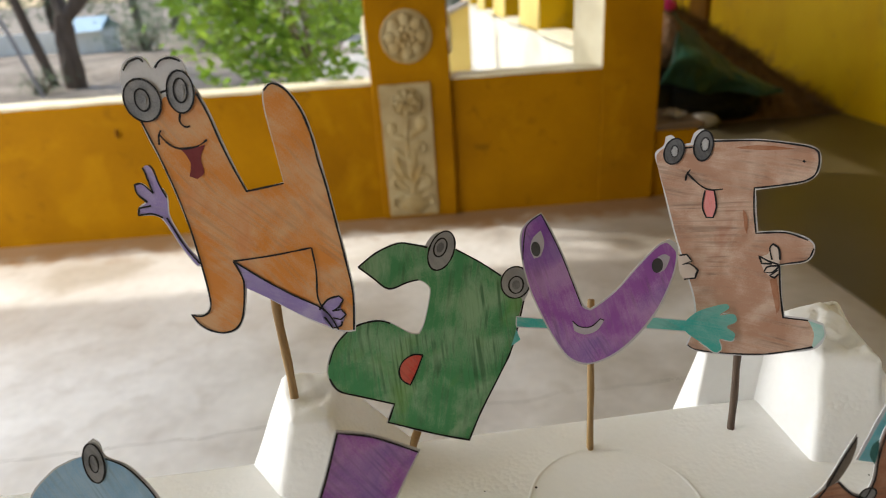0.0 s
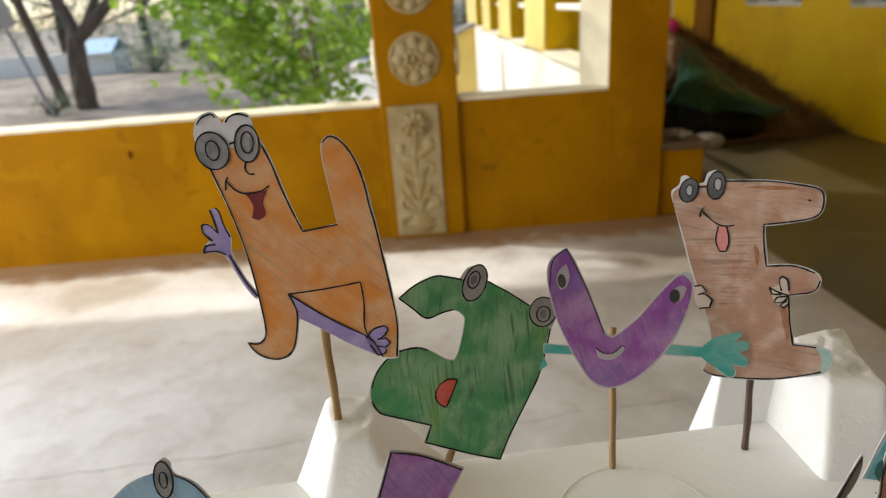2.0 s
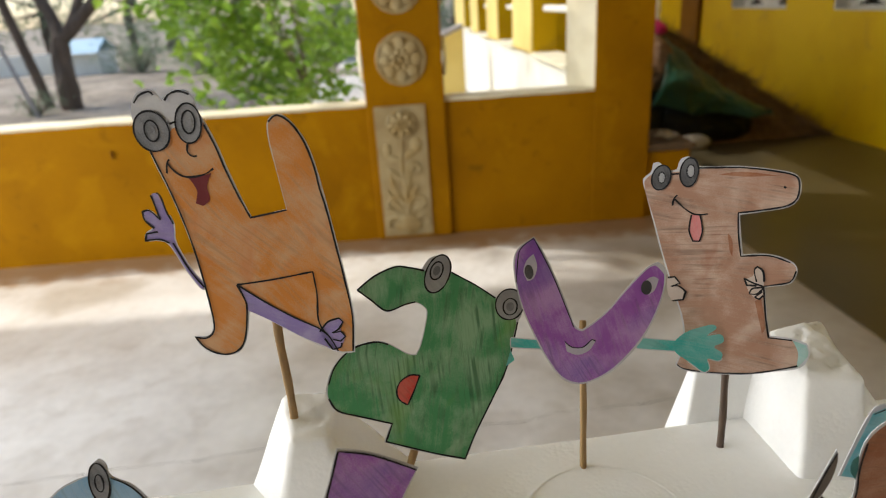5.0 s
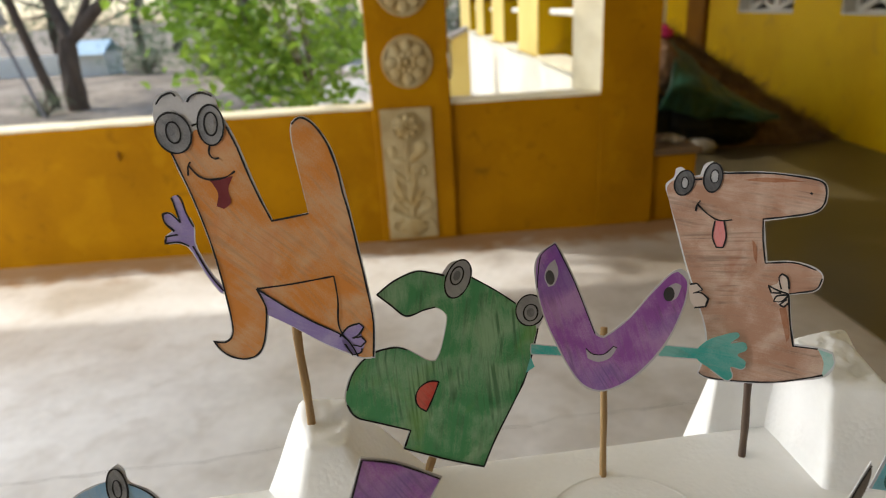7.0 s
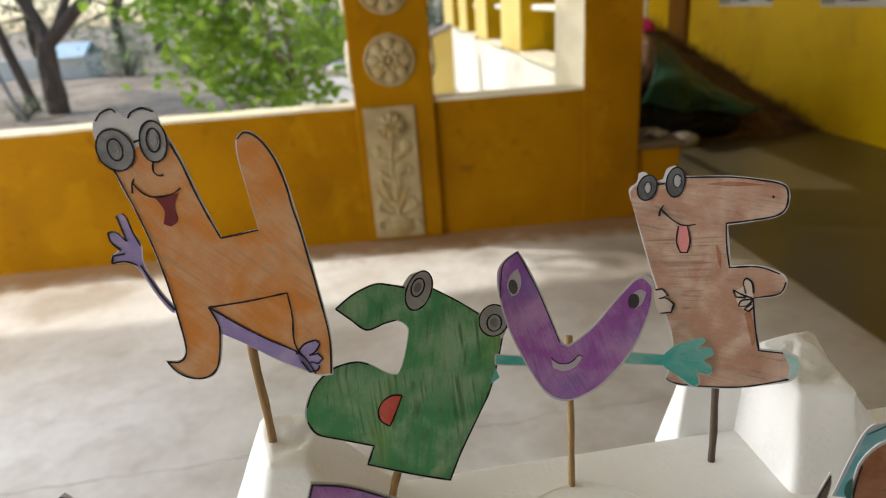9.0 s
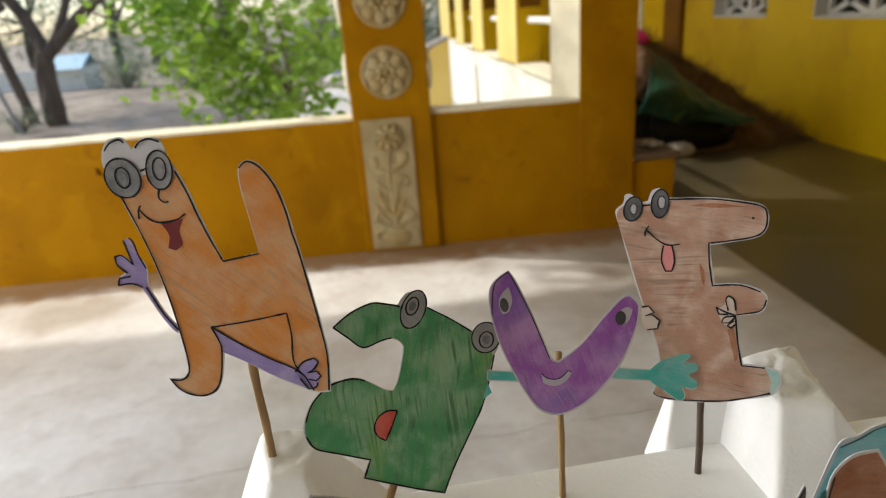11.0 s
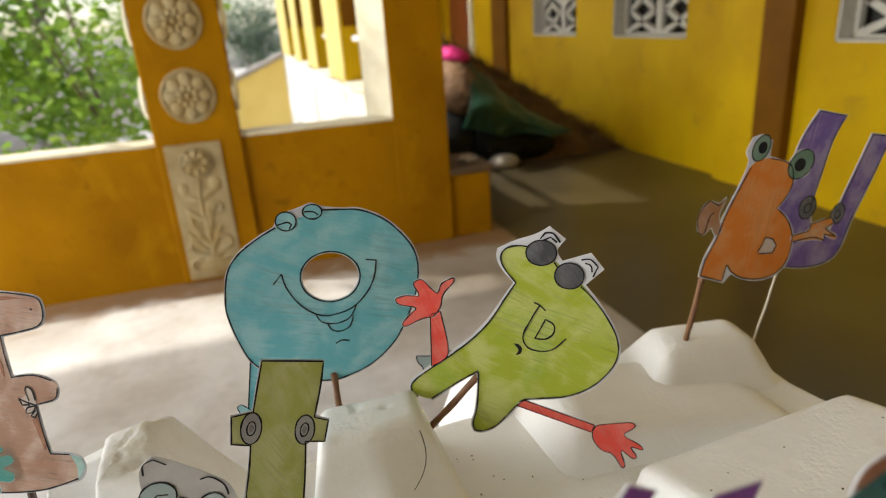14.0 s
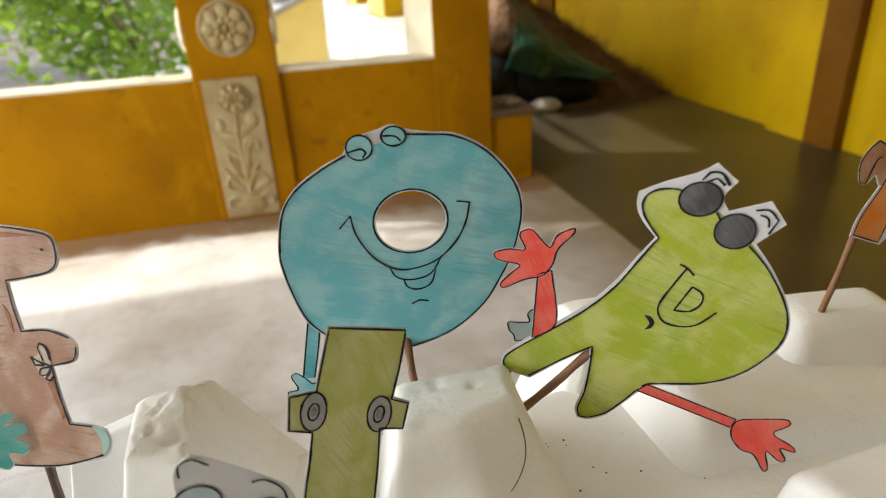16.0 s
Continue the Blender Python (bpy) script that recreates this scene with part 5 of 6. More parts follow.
sheet(letter, 'eye_white', [(-26.3, 39.6), (-24.5, 44.5), (-21.1, 47.2), (-19.9, 41.6), (-21.7, 36.2), (-24.8, 35)], PALE_LILAC, 3)
sheet(letter, 'eye_white', [(28.7, 25.5), (29.3, 30.1), (33.2, 32.3), (36, 30.8), (33.8, 25.9), (30.7, 24.1)], PALE_LILAC, 3)
sheet(letter, 'mouth', [(-9.2, 5.5), (-6.2, 2.7), (-1.1, 2.2), (3.4, 5.5), (5.1, 4.6), (1.6, 0.2), (-3.9, -1.2), (-8.6, 0.8)], PALE_LILAC, 3)
pupil(letter, (-23.8, 39.2, 2.0, 3.3, 5.0))
pupil(letter, (30.0, 27.5, 2.5, 3.3, -5.0))
ink(letter, [(-29.8, 34.9), (-29.3, 39.9), (-27.2, 49.7), (-20.7, 54.4), (-18, 48.7), (-12.7, 36), (-8.3, 22.9), (-4.8, 12.1)], 0.5)
ink(letter, [(-9.2, 5.5), (-6.2, 2.7), (-1.1, 2.2), (3.4, 5.5), (5.1, 4.6)], 0.5)
sheet(letter, 'finger', [(-34.5, 3.5), (-37.2, -3.8), (-33.0, -1.2)], TURQUOISE, -2)
skewer(letter, (0.2, 14.0), (0.389, 0.245, 1.085), WOOD, 0.0016)
finish(letter)

letter = cut_out('brown crayon paper letter with a pink tongue on a skewer', (0.459, 0.272, 1.213), -12, -25)
sheet(letter, 'paper', [(-34.7, 8.9), (-36.7, 15.9), (-33.4, 19.6), (-32.8, 23.6), (-30, 24.2), (-25.8, 20.8), (-22.1, 21.2), (-20.7, 25.9), (-17.3, 27.5), (-13, 23.2), (4.3, 23.7), (17.3, 22.7), (26.3, 21.1), (29.3, 17), (28.9, 10.2), (25, 6.2), (15.3, 3.7), (6.3, 1.8), (7.4, -6.3), (9.1, -16.2), (19.6, -15.1), (28.7, -17.5), (31.7, -21.7), (29.7, -27.6), (22.4, -29.9), (19.6, -30.6), (21.5, -43), (23.7, -52.8), (32.7, -52.9), (38.7, -54.4), (40.3, -59.8), (37, -66.3), (25.9, -70), (14.8, -73.1), (-1.5, -75), (-11.3, -74.9), (-15.5, -72.7), (-14.1, -66.6), (-13.1, -58.2), (-14.4, -50.1), (-17, -42.3), (-20.9, -32), (-25.7, -19.2), (-30.7, -3.8)], PAPER, 0)
sheet(letter, 'coloured_face', [(-33.8, 6.3), (-35.4, 11.4), (-35.7, 15.5), (-31.9, 18.9), (-22.5, 20), (-11.1, 21.8), (4.4, 23), (17.4, 22), (26, 20.4), (28.4, 17), (28.2, 10.6), (24.5, 6.9), (15.2, 4.5), (5.5, 2.7), (6.5, -6.4), (8.3, -17), (19.7, -15.8), (28.5, -18.3), (31.1, -21.7), (29.2, -26.9), (22.3, -29.1), (18.9, -30), (20.8, -43.1), (23.1, -53.7), (32.8, -53.7), (35.7, -59.2), (36, -65.4), (25.8, -69.2), (14.8, -72.3), (-1.6, -74.1), (-11.4, -74), (-14.8, -72.3), (-13.3, -66.5), (-12.4, -58.1), (-13.6, -50), (-16.3, -42.2), (-20.2, -31.9), (-25, -19.1), (-30, -3.8)], BROWN, 1)
sheet(letter, 'foot', [(32.8, -53.7), (38.4, -55.2), (39.6, -59.9), (36.4, -65.6), (35.6, -66), (35.7, -59.2)], PALE_TEAL, 3)
sheet(letter, 'tongue', [(-14.1, 0.5), (-10.4, 0.8), (-8.8, -6.2), (-9.7, -11.4), (-12.5, -11.6), (-14.6, -6.6)], PINK, 3)
sheet(letter, 'hand_drawing', [(-22.8, -30), (-19.2, -29.2), (-16.5, -32.1), (-17.6, -33.8), (-13.7, -36), (-14.6, -39.9), (-19.4, -41), (-21.6, -37.4)], BUFF, 3)
sheet(letter, 'hand_drawing', [(10.6, -27.5), (14.2, -25.9), (14.8, -21.3), (17.7, -21.7), (18.9, -27.9), (19.1, -34.3), (16.5, -36.4), (13.3, -33.6), (12.1, -31.2)], BUFF, 3)
sheet(letter, 'crayon_streak', [(-4.1, 19.6), (5.7, 21.1), (20.2, 20), (7, 19)], RUST, 3)
sheet(letter, 'crayon_streak', [(2, -6.7), (4.2, -10.3), (4.8, -17.6), (3.3, -14.2)], RUST, 3)
sheet(letter, 'crayon_streak', [(15.9, -37.2), (18.4, -35.6), (21.2, -48.2), (20.3, -52.3)], RUST, 3)
eye(letter, (-28.6, 17.2, 4.1, 5.8, -13.0), CHARCOAL, (-28.4, 17.2, 1.4, 2.5, 2.0), GREY_LIGHT)
eye(letter, (-16.6, 20.1, 3.9, 6.6, -3.0), CHARCOAL, (-16.0, 20.7, 1.6, 2.9, 2.0), GREY_LIGHT)
ink(letter, [(-12.9, 22.2), (4.4, 23), (17.4, 22), (26, 20.4), (28.4, 17), (28.2, 10.6), (24.5, 6.9), (15.2, 4.5), (5.5, 2.7), (6.3, -6.4), (8.3, -17), (19.7, -15.8), (28.5, -18.3)])
ink(letter, [(31.1, -21.7), (29.2, -26.9), (22.3, -29.1), (18.9, -30), (20.8, -43.1), (23.1, -53.7), (32.8, -53.7)])
ink(letter, [(36, -65.4), (25.8, -69.2), (14.8, -72.3), (-1.6, -74.1), (-11.4, -74), (-14.8, -72.3)])
ink(letter, [(-22.1, 7.7), (-17.4, 3.4), (-12.5, 0.9), (-7, 1.5)])
ink(letter, [(-21, 9.5), (-22.3, 7.4), (-22.7, 4.4)])
ink(letter, [(-14.1, 0.5), (-14.6, -6.6), (-12.5, -11.6), (-9.7, -11.4), (-8.8, -6.2), (-10.4, 0.8)])
ink(letter, [(-22.3, -30), (-19.2, -29.2), (-16.5, -32.1), (-20.5, -34.1), (-17.1, -33.5), (-13.7, -36), (-14.6, -39.9), (-19.4, -41)])
ink(letter, [(18.6, -30), (14.5, -28.9), (10.5, -27), (12, -30.2), (16, -30)])
ink(letter, [(15.8, -28.2), (14.4, -23.3), (15.4, -21.2), (17.9, -23), (18.9, -27.9)])
ink(letter, [(18.7, -30.5), (14.4, -31.5), (13.3, -34.1), (16.4, -33.8), (18.8, -31)])
ink(letter, [(18.5, -32.5), (15.7, -35.4), (17.6, -36.2), (19.1, -34.3)])
ink(letter, [(-24.7, 18.9), (-21, 19.3)])
ink(letter, [(22.6, 15.3), (23.5, 14.7)])
skewer(letter, (7.1, -66.2), (0.459, 0.252, 1.085), WOOD_DARK, 0.0018)
finish(letter)

letter = cut_out('teal crayon ring-shaped paper letter with a cut-out hole and wide smile', (0.607, 0.25, 1.225), 8, -7)
sheet(letter, 'paper', [(-43.5, 0.8), (-41.4, 8.5), (-34.8, 17.8), (-24.3, 25.2), (-16.7, 29.1), (-14.7, 33.3), (-10.4, 35.6), (-3.3, 37.5), (1.7, 38.9), (7, 36.7), (15.1, 35), (23.4, 33.9), (33.1, 28.7), (41.2, 20.6), (47.2, 10.9), (49.5, 0.4), (48.4, -9.5), (45.7, -19.9), (41.2, -31.2), (33.9, -44.1), (21.8, -55.7), (8.9, -61.6), (-1.1, -63.3), (-15.4, -60.1), (-29.3, -54.5), (-39.2, -44.4), (-43.6, -29.1), (-45.5, -15.1), (-45, -6.7)], PAPER, 0, hole=(5.8, -0.5, 13.7, 13.4, -3.0))
sheet(letter, 'coloured_face', [(-42.9, 0.8), (-40.8, 8), (-34.5, 17.1), (-24, 24.5), (-16.4, 28.2), (-9, 30.9), (1.3, 33.9), (7.3, 35), (15.1, 34.2), (22.9, 33.1), (32.7, 27.9), (40.6, 19.7), (46.4, 10.2), (48.4, 0.5), (47.5, -9.5), (45, -19.8), (40.5, -30.6), (33.5, -43.2), (21.3, -54.7), (8.9, -60.3), (-0.9, -62), (-15.3, -58.9), (-29.1, -53.3), (-38.4, -43.5), (-42.8, -28.6), (-44.7, -14.7), (-44.3, -6.8)], TEAL, 1, hole=(5.8, -0.5, 13.7, 13.4, -3.0))
ink(letter, [tuple(p) for p in ellipse((5.8, -0.5, 13.7, 13.4, -3.0), 22, 0.5)] + [tuple(ellipse((5.8, -0.5, 13.7, 13.4, -3.0), 22, 0.5)[0])], 1.0, 2)
sheet(letter, 'paper_edge', [(-39.2, -42.8), (-35.2, -47.3), (-42, -78.3), (-46.3, -76)], PAPER, -2.5, grow=0.5)
sheet(letter, 'arm', [(-39.2, -42.8), (-35.2, -47.3), (-42, -78.3), (-46.3, -76)], TEAL, -2)
ink(letter, [(-39.2, -42.8), (-35.2, -47.3), (-42, -78.3), (-46.3, -76), (-39.2, -42.8)], 0.7, -1)
sheet(letter, 'paper_edge', [(-37.3, -65.9), (-40.4, -69.6), (-43.8, -64.4), (-46.4, -61.5), (-49.1, -63.3), (-46.3, -71.5), (-51.8, -71.8), (-50.9, -76.4), (-44.8, -77.9), (-39.8, -75.2), (-43.2, -79.8), (-45.7, -84), (-41.8, -85.2), (-38, -81.3), (-37.9, -87.9), (-32.8, -88.7), (-31.7, -82.5), (-27.7, -86.4), (-21.5, -88.7), (-21.3, -86), (-27.8, -80.6), (-23.7, -82.9), (-18.8, -84.8), (-19.4, -80.2), (-25, -77.2), (-30.1, -73.4), (-32.8, -67.1)], PAPER, 103.5, grow=0.5)
sheet(letter, 'hand_drawing', [(-37.3, -65.9), (-40.4, -69.6), (-43.8, -64.4), (-46.4, -61.5), (-49.1, -63.3), (-46.3, -71.5), (-51.8, -71.8), (-50.9, -76.4), (-44.8, -77.9), (-39.8, -75.2), (-43.2, -79.8), (-45.7, -84), (-41.8, -85.2), (-38, -81.3), (-37.9, -87.9), (-32.8, -88.7), (-31.7, -82.5), (-27.7, -86.4), (-21.5, -88.7), (-21.3, -86), (-27.8, -80.6), (-23.7, -82.9), (-18.8, -84.8), (-19.4, -80.2), (-25, -77.2), (-30.1, -73.4), (-32.8, -67.1)], TEAL, 104)
ink(letter, [(-37.3, -65.9), (-40.4, -69.6), (-43.8, -64.4), (-46.4, -61.5), (-49.1, -63.3), (-46.3, -71.5), (-51.8, -71.8), (-50.9, -76.4), (-44.8, -77.9), (-39.8, -75.2), (-43.2, -79.8), (-45.7, -84), (-41.8, -85.2), (-38, -81.3), (-37.9, -87.9), (-32.8, -88.7), (-31.7, -82.5), (-27.7, -86.4), (-21.5, -88.7), (-21.3, -86), (-27.8, -80.6), (-23.7, -82.9), (-18.8, -84.8), (-19.4, -80.2), (-25, -77.2), (-30.1, -73.4), (-32.8, -67.1), (-37.3, -65.9)], 0.7, 105)
sheet(letter, 'paper_edge', [(44, -54.7), (49.5, -56.2), (54.5, -56.5), (52.7, -52), (54.8, -49.3), (58.3, -51.4), (59, -56.2), (62, -53.5), (63.4, -57.3), (60.1, -61.1), (52.9, -66), (47.8, -66.7), (47.2, -62.4), (45.2, -60.3)], PAPER, -1.5, grow=0.5)
sheet(letter, 'hand_drawing', [(44, -54.7), (49.5, -56.2), (54.5, -56.5), (52.7, -52), (54.8, -49.3), (58.3, -51.4), (59, -56.2), (62, -53.5), (63.4, -57.3), (60.1, -61.1), (52.9, -66), (47.8, -66.7), (47.2, -62.4), (45.2, -60.3)], PAPER_BLUE, -1)
ink(letter, [(44, -54.7), (49.5, -56.2), (54.5, -56.5), (52.7, -52), (54.8, -49.3), (58.3, -51.4), (59, -56.2), (62, -53.5), (63.4, -57.3), (60.1, -61.1), (52.9, -66), (47.8, -66.7), (47.2, -62.4), (45.2, -60.3), (44, -54.7)], 0.7, 0)
eye(letter, (-10.4, 31.4, 4.6, 4.7, -3.0), TEAL)
eye(letter, (1.9, 34.7, 4.3, 3.6, -3.0), TEAL)
ink(letter, [(-15.3, 29), (-24, 24.5), (-34.5, 17.1), (-40.8, 8), (-44.3, -6.8), (-44.7, -14.7), (-42.8, -28.6), (-38.4, -43.5), (-29.1, -53.3), (-15.3, -58.9), (-0.9, -62), (8.9, -60.3), (21.3, -54.7), (33.5, -43.2), (40.5, -30.6), (45, -19.8), (47.5, -9.5), (48.4, 0.5), (46.4, 10.2), (40.6, 19.7), (32.7, 27.9), (22.9, 33.1), (15.1, 34.2), (5.7, 35.1)])
ink(letter, [(-16.5, 4.7), (-15.4, -3.3), (-11.1, -12.6), (-5.1, -19.1), (2.4, -22), (13.8, -19.4), (22, -11.9), (26.6, -3.2), (28.4, 6)])
ink(letter, [(-21.1, -0.5), (-18.5, 2.4), (-16.5, 4.7)])
ink(letter, [(28.4, 5.8), (25.5, 6.4), (23.4, 6.8)])
ink(letter, [(-3.7, -20.5), (-1.2, -25.4), (5.4, -27.1), (12.4, -24.8), (16.9, -16.9)])
ink(letter, [(1.3, -26.9), (2.9, -30.7), (7.3, -32.1), (12.1, -29.8), (14.3, -23.5)])
ink(letter, [(3.8, -39.4), (6.9, -37.8), (10.8, -38.6)])
ink(letter, [(-14.8, 29.9), (-10, 30.9), (-8.2, 29.5), (-9.5, 27.4)])
ink(letter, [(-1.8, 35.1), (2.3, 34.7), (4.3, 32.7)])
ink(letter, [(46.1, -61), (51.8, -60.4), (56.9, -59)], 0.6, -2)
ink(letter, [(48.5, -64.6), (53.7, -62.8), (58.5, -59.7)], 0.6, -2)
ink(letter, [(55.9, -39.3), (58.7, -46), (61, -52.5)], 0.6, -2)
skewer(letter, (0.3, -58.2), (0.607, 0.223, 1.14), WOOD_RED, 0.0018)
finish(letter)

letter = cut_out('olive green paper letter with two grey eyes on side tabs', (0.578, 0.2055, 1.18), -6, 8)
sheet(letter, 'paper', [(-1.5, 30.1), (24.6, 22.3), (21.4, 10.4), (17, -2.1), (22.4, -5.7), (18.8, -16.2), (11, -13.7), (8.4, -26.8), (5.3, -41), (-0.3, -66.8), (-23.8, -55.9), (-19.3, -31), (-15.6, -17.8), (-12.8, -7), (-20.3, -3.7), (-17.7, 9.5), (-8.9, 8.8), (-5.6, 18.4)], PAPER, 0)
sheet(letter, 'coloured_face', [(-1, 29.4), (24, 21.8), (20.8, 10.6), (15.8, -3.1), (21.7, -6.1), (18.5, -15.4), (10.3, -12.5), (7.8, -26.6), (4.7, -40.7), (-1, -66.5), (-23.3, -56.2), (-18.7, -31.2), (-15, -18), (-12.2, -6.5), (-19.5, -3.3), (-17.3, 8.7), (-8.5, 8.1), (-5, 18.2)], OLIVE, 1)
eye(letter, (-10.6, 1.1, 4.3, 7.1, -13.0), GREY_LIGHT, (-10.6, 1.1, 1.8, 3.1, -18.0))
eye(letter, (11.0, -7.0, 4.3, 6.8, -11.0), GREY_LIGHT, (10.8, -6.9, 1.8, 3.1, -19.0))
ink(letter, [(-12.2, -6.5), (-19.5, -3.3), (-17.3, 8.7), (-8.5, 8.1), (-5, 18.2), (-1, 29.4), (24, 21.8), (20.8, 10.6), (15.9, -2.6), (21.7, -6.1), (18.5, -15.4), (10.3, -12.5)])
ink(letter, [(-12.2, -6.5), (-15, -18), (-18.7, -31.2), (-23.3, -56.2)])
ink(letter, [(10.3, -12.5), (7.8, -26.6), (4.7, -40.7), (-1, -66.5)])
skewer(letter, (0.3, -41.5), (0.578, 0.21, 1.08), WOOD, 0.0018)
finish(letter)

letter = cut_out('lime green paper letter with red arms, tilted on a slanting skewer', (0.705, 0.197, 1.215), 6, -28)
sheet(letter, 'paper', [(-72.2, -56.1), (-72.4, -49.5), (-65.8, -42.2), (-52.5, -31.3), (-40.1, -20.7), (-30.5, -9.7), (-23.5, 1.3), (-17.9, 9.8), (-22.4, 15.7), (-24.8, 21.4), (-24.5, 26.8), (-16.3, 30.8), (-7.2, 34), (-1.6, 37.5), (5.2, 31.3), (1.7, 26), (3.7, 20.8), (15.9, 24.8), (21.5, 16.8), (13.7, 9.1), (19, 1.6), (24.9, -8.4), (28.7, -17.8), (29.8, -26.8), (27.5, -35.3), (21.3, -44.5), (14.2, -50.2), (4.3, -54.5), (-5.7, -56.2), (-13.6, -57.4), (-18.4, -61.7), (-23.6, -68.3), (-30.3, -76.1), (-37, -79.5), (-41.5, -79), (-42.6, -73.3), (-39.9, -63.3), (-38, -48), (-37.8, -41.7), (-47, -48.3), (-61.2, -59.9)], PAPER, 0)
sheet(letter, 'coloured_face', [(-71, -55.4), (-71.3, -49.9), (-64.9, -43.2), (-51.6, -32.6), (-39.2, -21.9), (-29.6, -10.9), (-22.7, 0.4), (-16.8, 9.9), (-21.1, 16.2), (-23, 21.5), (-21.9, 25.7), (-18.6, 27.9), (-12.5, 28.1), (-5.4, 25.3), (4.2, 17.5), (12.3, 9.1), (17.9, 1.1), (23.9, -8.7), (27.8, -17.9), (28.8, -26.4), (26.6, -34.4), (20.5, -43.2), (13.6, -49.1), (4.2, -53.3), (-5.9, -54.8), (-14.1, -56), (-19.1, -60.3), (-24.1, -67.2), (-30.4, -74.5), (-37.1, -77.9), (-40.6, -77.8), (-41.4, -73.1), (-38.8, -63.2), (-37.1, -47.9), (-36.8, -39.9), (-47, -46.9), (-61.7, -58.4)], LIME, 1)
sheet(letter, 'nose', [(-18.9, -23.1), (-16.5, -23.6), (-15.1, -26), (-16, -28.8), (-18.4, -29.8), (-16.8, -26.7)], INK, 3)
sheet(letter, 'paper_edge', [(-57.7, -8.2), (-52.7, -6.1), (-50.8, -30.3), (-59.9, -38.3)], PAPER, 1.5, grow=0.5)
sheet(letter, 'arm', [(-57.7, -8.2), (-52.7, -6.1), (-50.8, -30.3), (-59.9, -38.3)], RED, 2)
ink(letter, [(-57.7, -8.2), (-52.7, -6.1), (-50.8, -30.3), (-59.9, -38.3), (-57.7, -8.2)], 0.7, 3)
sheet(letter, 'paper_edge', [(-74.2, 0.2), (-68.3, 2.3), (-61.3, 1.6), (-64.7, 8.9), (-60, 11.5), (-55.6, 5.7), (-53, 3.1), (-51.1, 9), (-44.7, 12.4), (-44.6, 10.1), (-50.8, 3.2), (-52.1, -3.6), (-56, -9.3), (-61.9, -10.3), (-70.9, -15.7), (-72.2, -13.7), (-67.5, -8.2), (-63.2, -4.2), (-72.7, -3.1)], PAPER, 2.5, grow=0.5)
sheet(letter, 'hand_drawing', [(-74.2, 0.2), (-68.3, 2.3), (-61.3, 1.6), (-64.7, 8.9), (-60, 11.5), (-55.6, 5.7), (-53, 3.1), (-51.1, 9), (-44.7, 12.4), (-44.6, 10.1), (-50.8, 3.2), (-52.1, -3.6), (-56, -9.3), (-61.9, -10.3), (-70.9, -15.7), (-72.2, -13.7), (-67.5, -8.2), (-63.2, -4.2), (-72.7, -3.1)], RED, 3)
ink(letter, [(-74.2, 0.2), (-68.3, 2.3), (-61.3, 1.6), (-64.7, 8.9), (-60, 11.5), (-55.6, 5.7), (-53, 3.1), (-51.1, 9), (-44.7, 12.4), (-44.6, 10.1), (-50.8, 3.2), (-52.1, -3.6), (-56, -9.3), (-61.9, -10.3), (-70.9, -15.7), (-72.2, -13.7), (-67.5, -8.2), (-63.2, -4.2), (-72.7, -3.1), (-74.2, 0.2)], 0.7, 4)
sheet(letter, 'paper_edge', [(-18.9, -60.2), (-14.9, -56.7), (19.1, -70.1), (17.7, -74.7)], PAPER, 1.5, grow=0.5)
sheet(letter, 'arm', [(-18.9, -60.2), (-14.9, -56.7), (19.1, -70.1), (17.7, -74.7)], RED, 2)
ink(letter, [(-18.9, -60.2), (-14.9, -56.7), (19.1, -70.1), (17.7, -74.7), (-18.9, -60.2)], 0.7, 3)
sheet(letter, 'paper_edge', [(17.9, -75), (19.7, -70), (26.5, -68.5), (37.1, -66.8), (38.8, -69.8), (32, -75.3), (41.5, -81.1), (43, -84.6), (36.1, -82.1), (40.3, -89.1), (38.4, -90.8), (31.5, -83.9), (34.8, -95.5), (33.3, -97.5), (28.3, -87.5), (23.1, -86.5), (18.9, -80.5)], PAPER, 2.5, grow=0.5)
sheet(letter, 'hand_drawing', [(17.9, -75), (19.7, -70), (26.5, -68.5), (37.1, -66.8), (38.8, -69.8), (32, -75.3), (41.5, -81.1), (43, -84.6), (36.1, -82.1), (40.3, -89.1), (38.4, -90.8), (31.5, -83.9), (34.8, -95.5), (33.3, -97.5), (28.3, -87.5), (23.1, -86.5), (18.9, -80.5)], RED, 3)
ink(letter, [(17.9, -75), (19.7, -70), (26.5, -68.5), (37.1, -66.8), (38.8, -69.8), (32, -75.3), (41.5, -81.1), (43, -84.6), (36.1, -82.1), (40.3, -89.1), (38.4, -90.8), (31.5, -83.9), (34.8, -95.5), (33.3, -97.5), (28.3, -87.5), (23.1, -86.5), (18.9, -80.5), (17.9, -75)], 0.7, 4)
eye(letter, (-5.3, 24.9, 6.6, 6.1, 7.0), CHARCOAL)
eye(letter, (6.6, 13.6, 6.3, 6.5, 8.0), CHARCOAL)
ink(letter, [(-10.8, 27.8), (-14.3, 28.4), (-18.6, 27.9), (-21.9, 25.7), (-23, 21.5), (-21.1, 16.2), (-16.8, 9.9), (-22.7, 0.4), (-29.6, -10.9), (-39.2, -21.9), (-51.6, -32.6), (-64.9, -43.2), (-71.3, -49.9), (-71, -55.4), (-68.7, -57.5)])
ink(letter, [(-61.7, -58.4), (-47, -46.9), (-36.8, -39.9), (-37.1, -47.9), (-38.8, -63.2), (-41.4, -73.1), (-40.6, -77.8), (-37.1, -77.9), (-30.4, -74.5), (-24.1, -67.2), (-19.1, -60.3)])
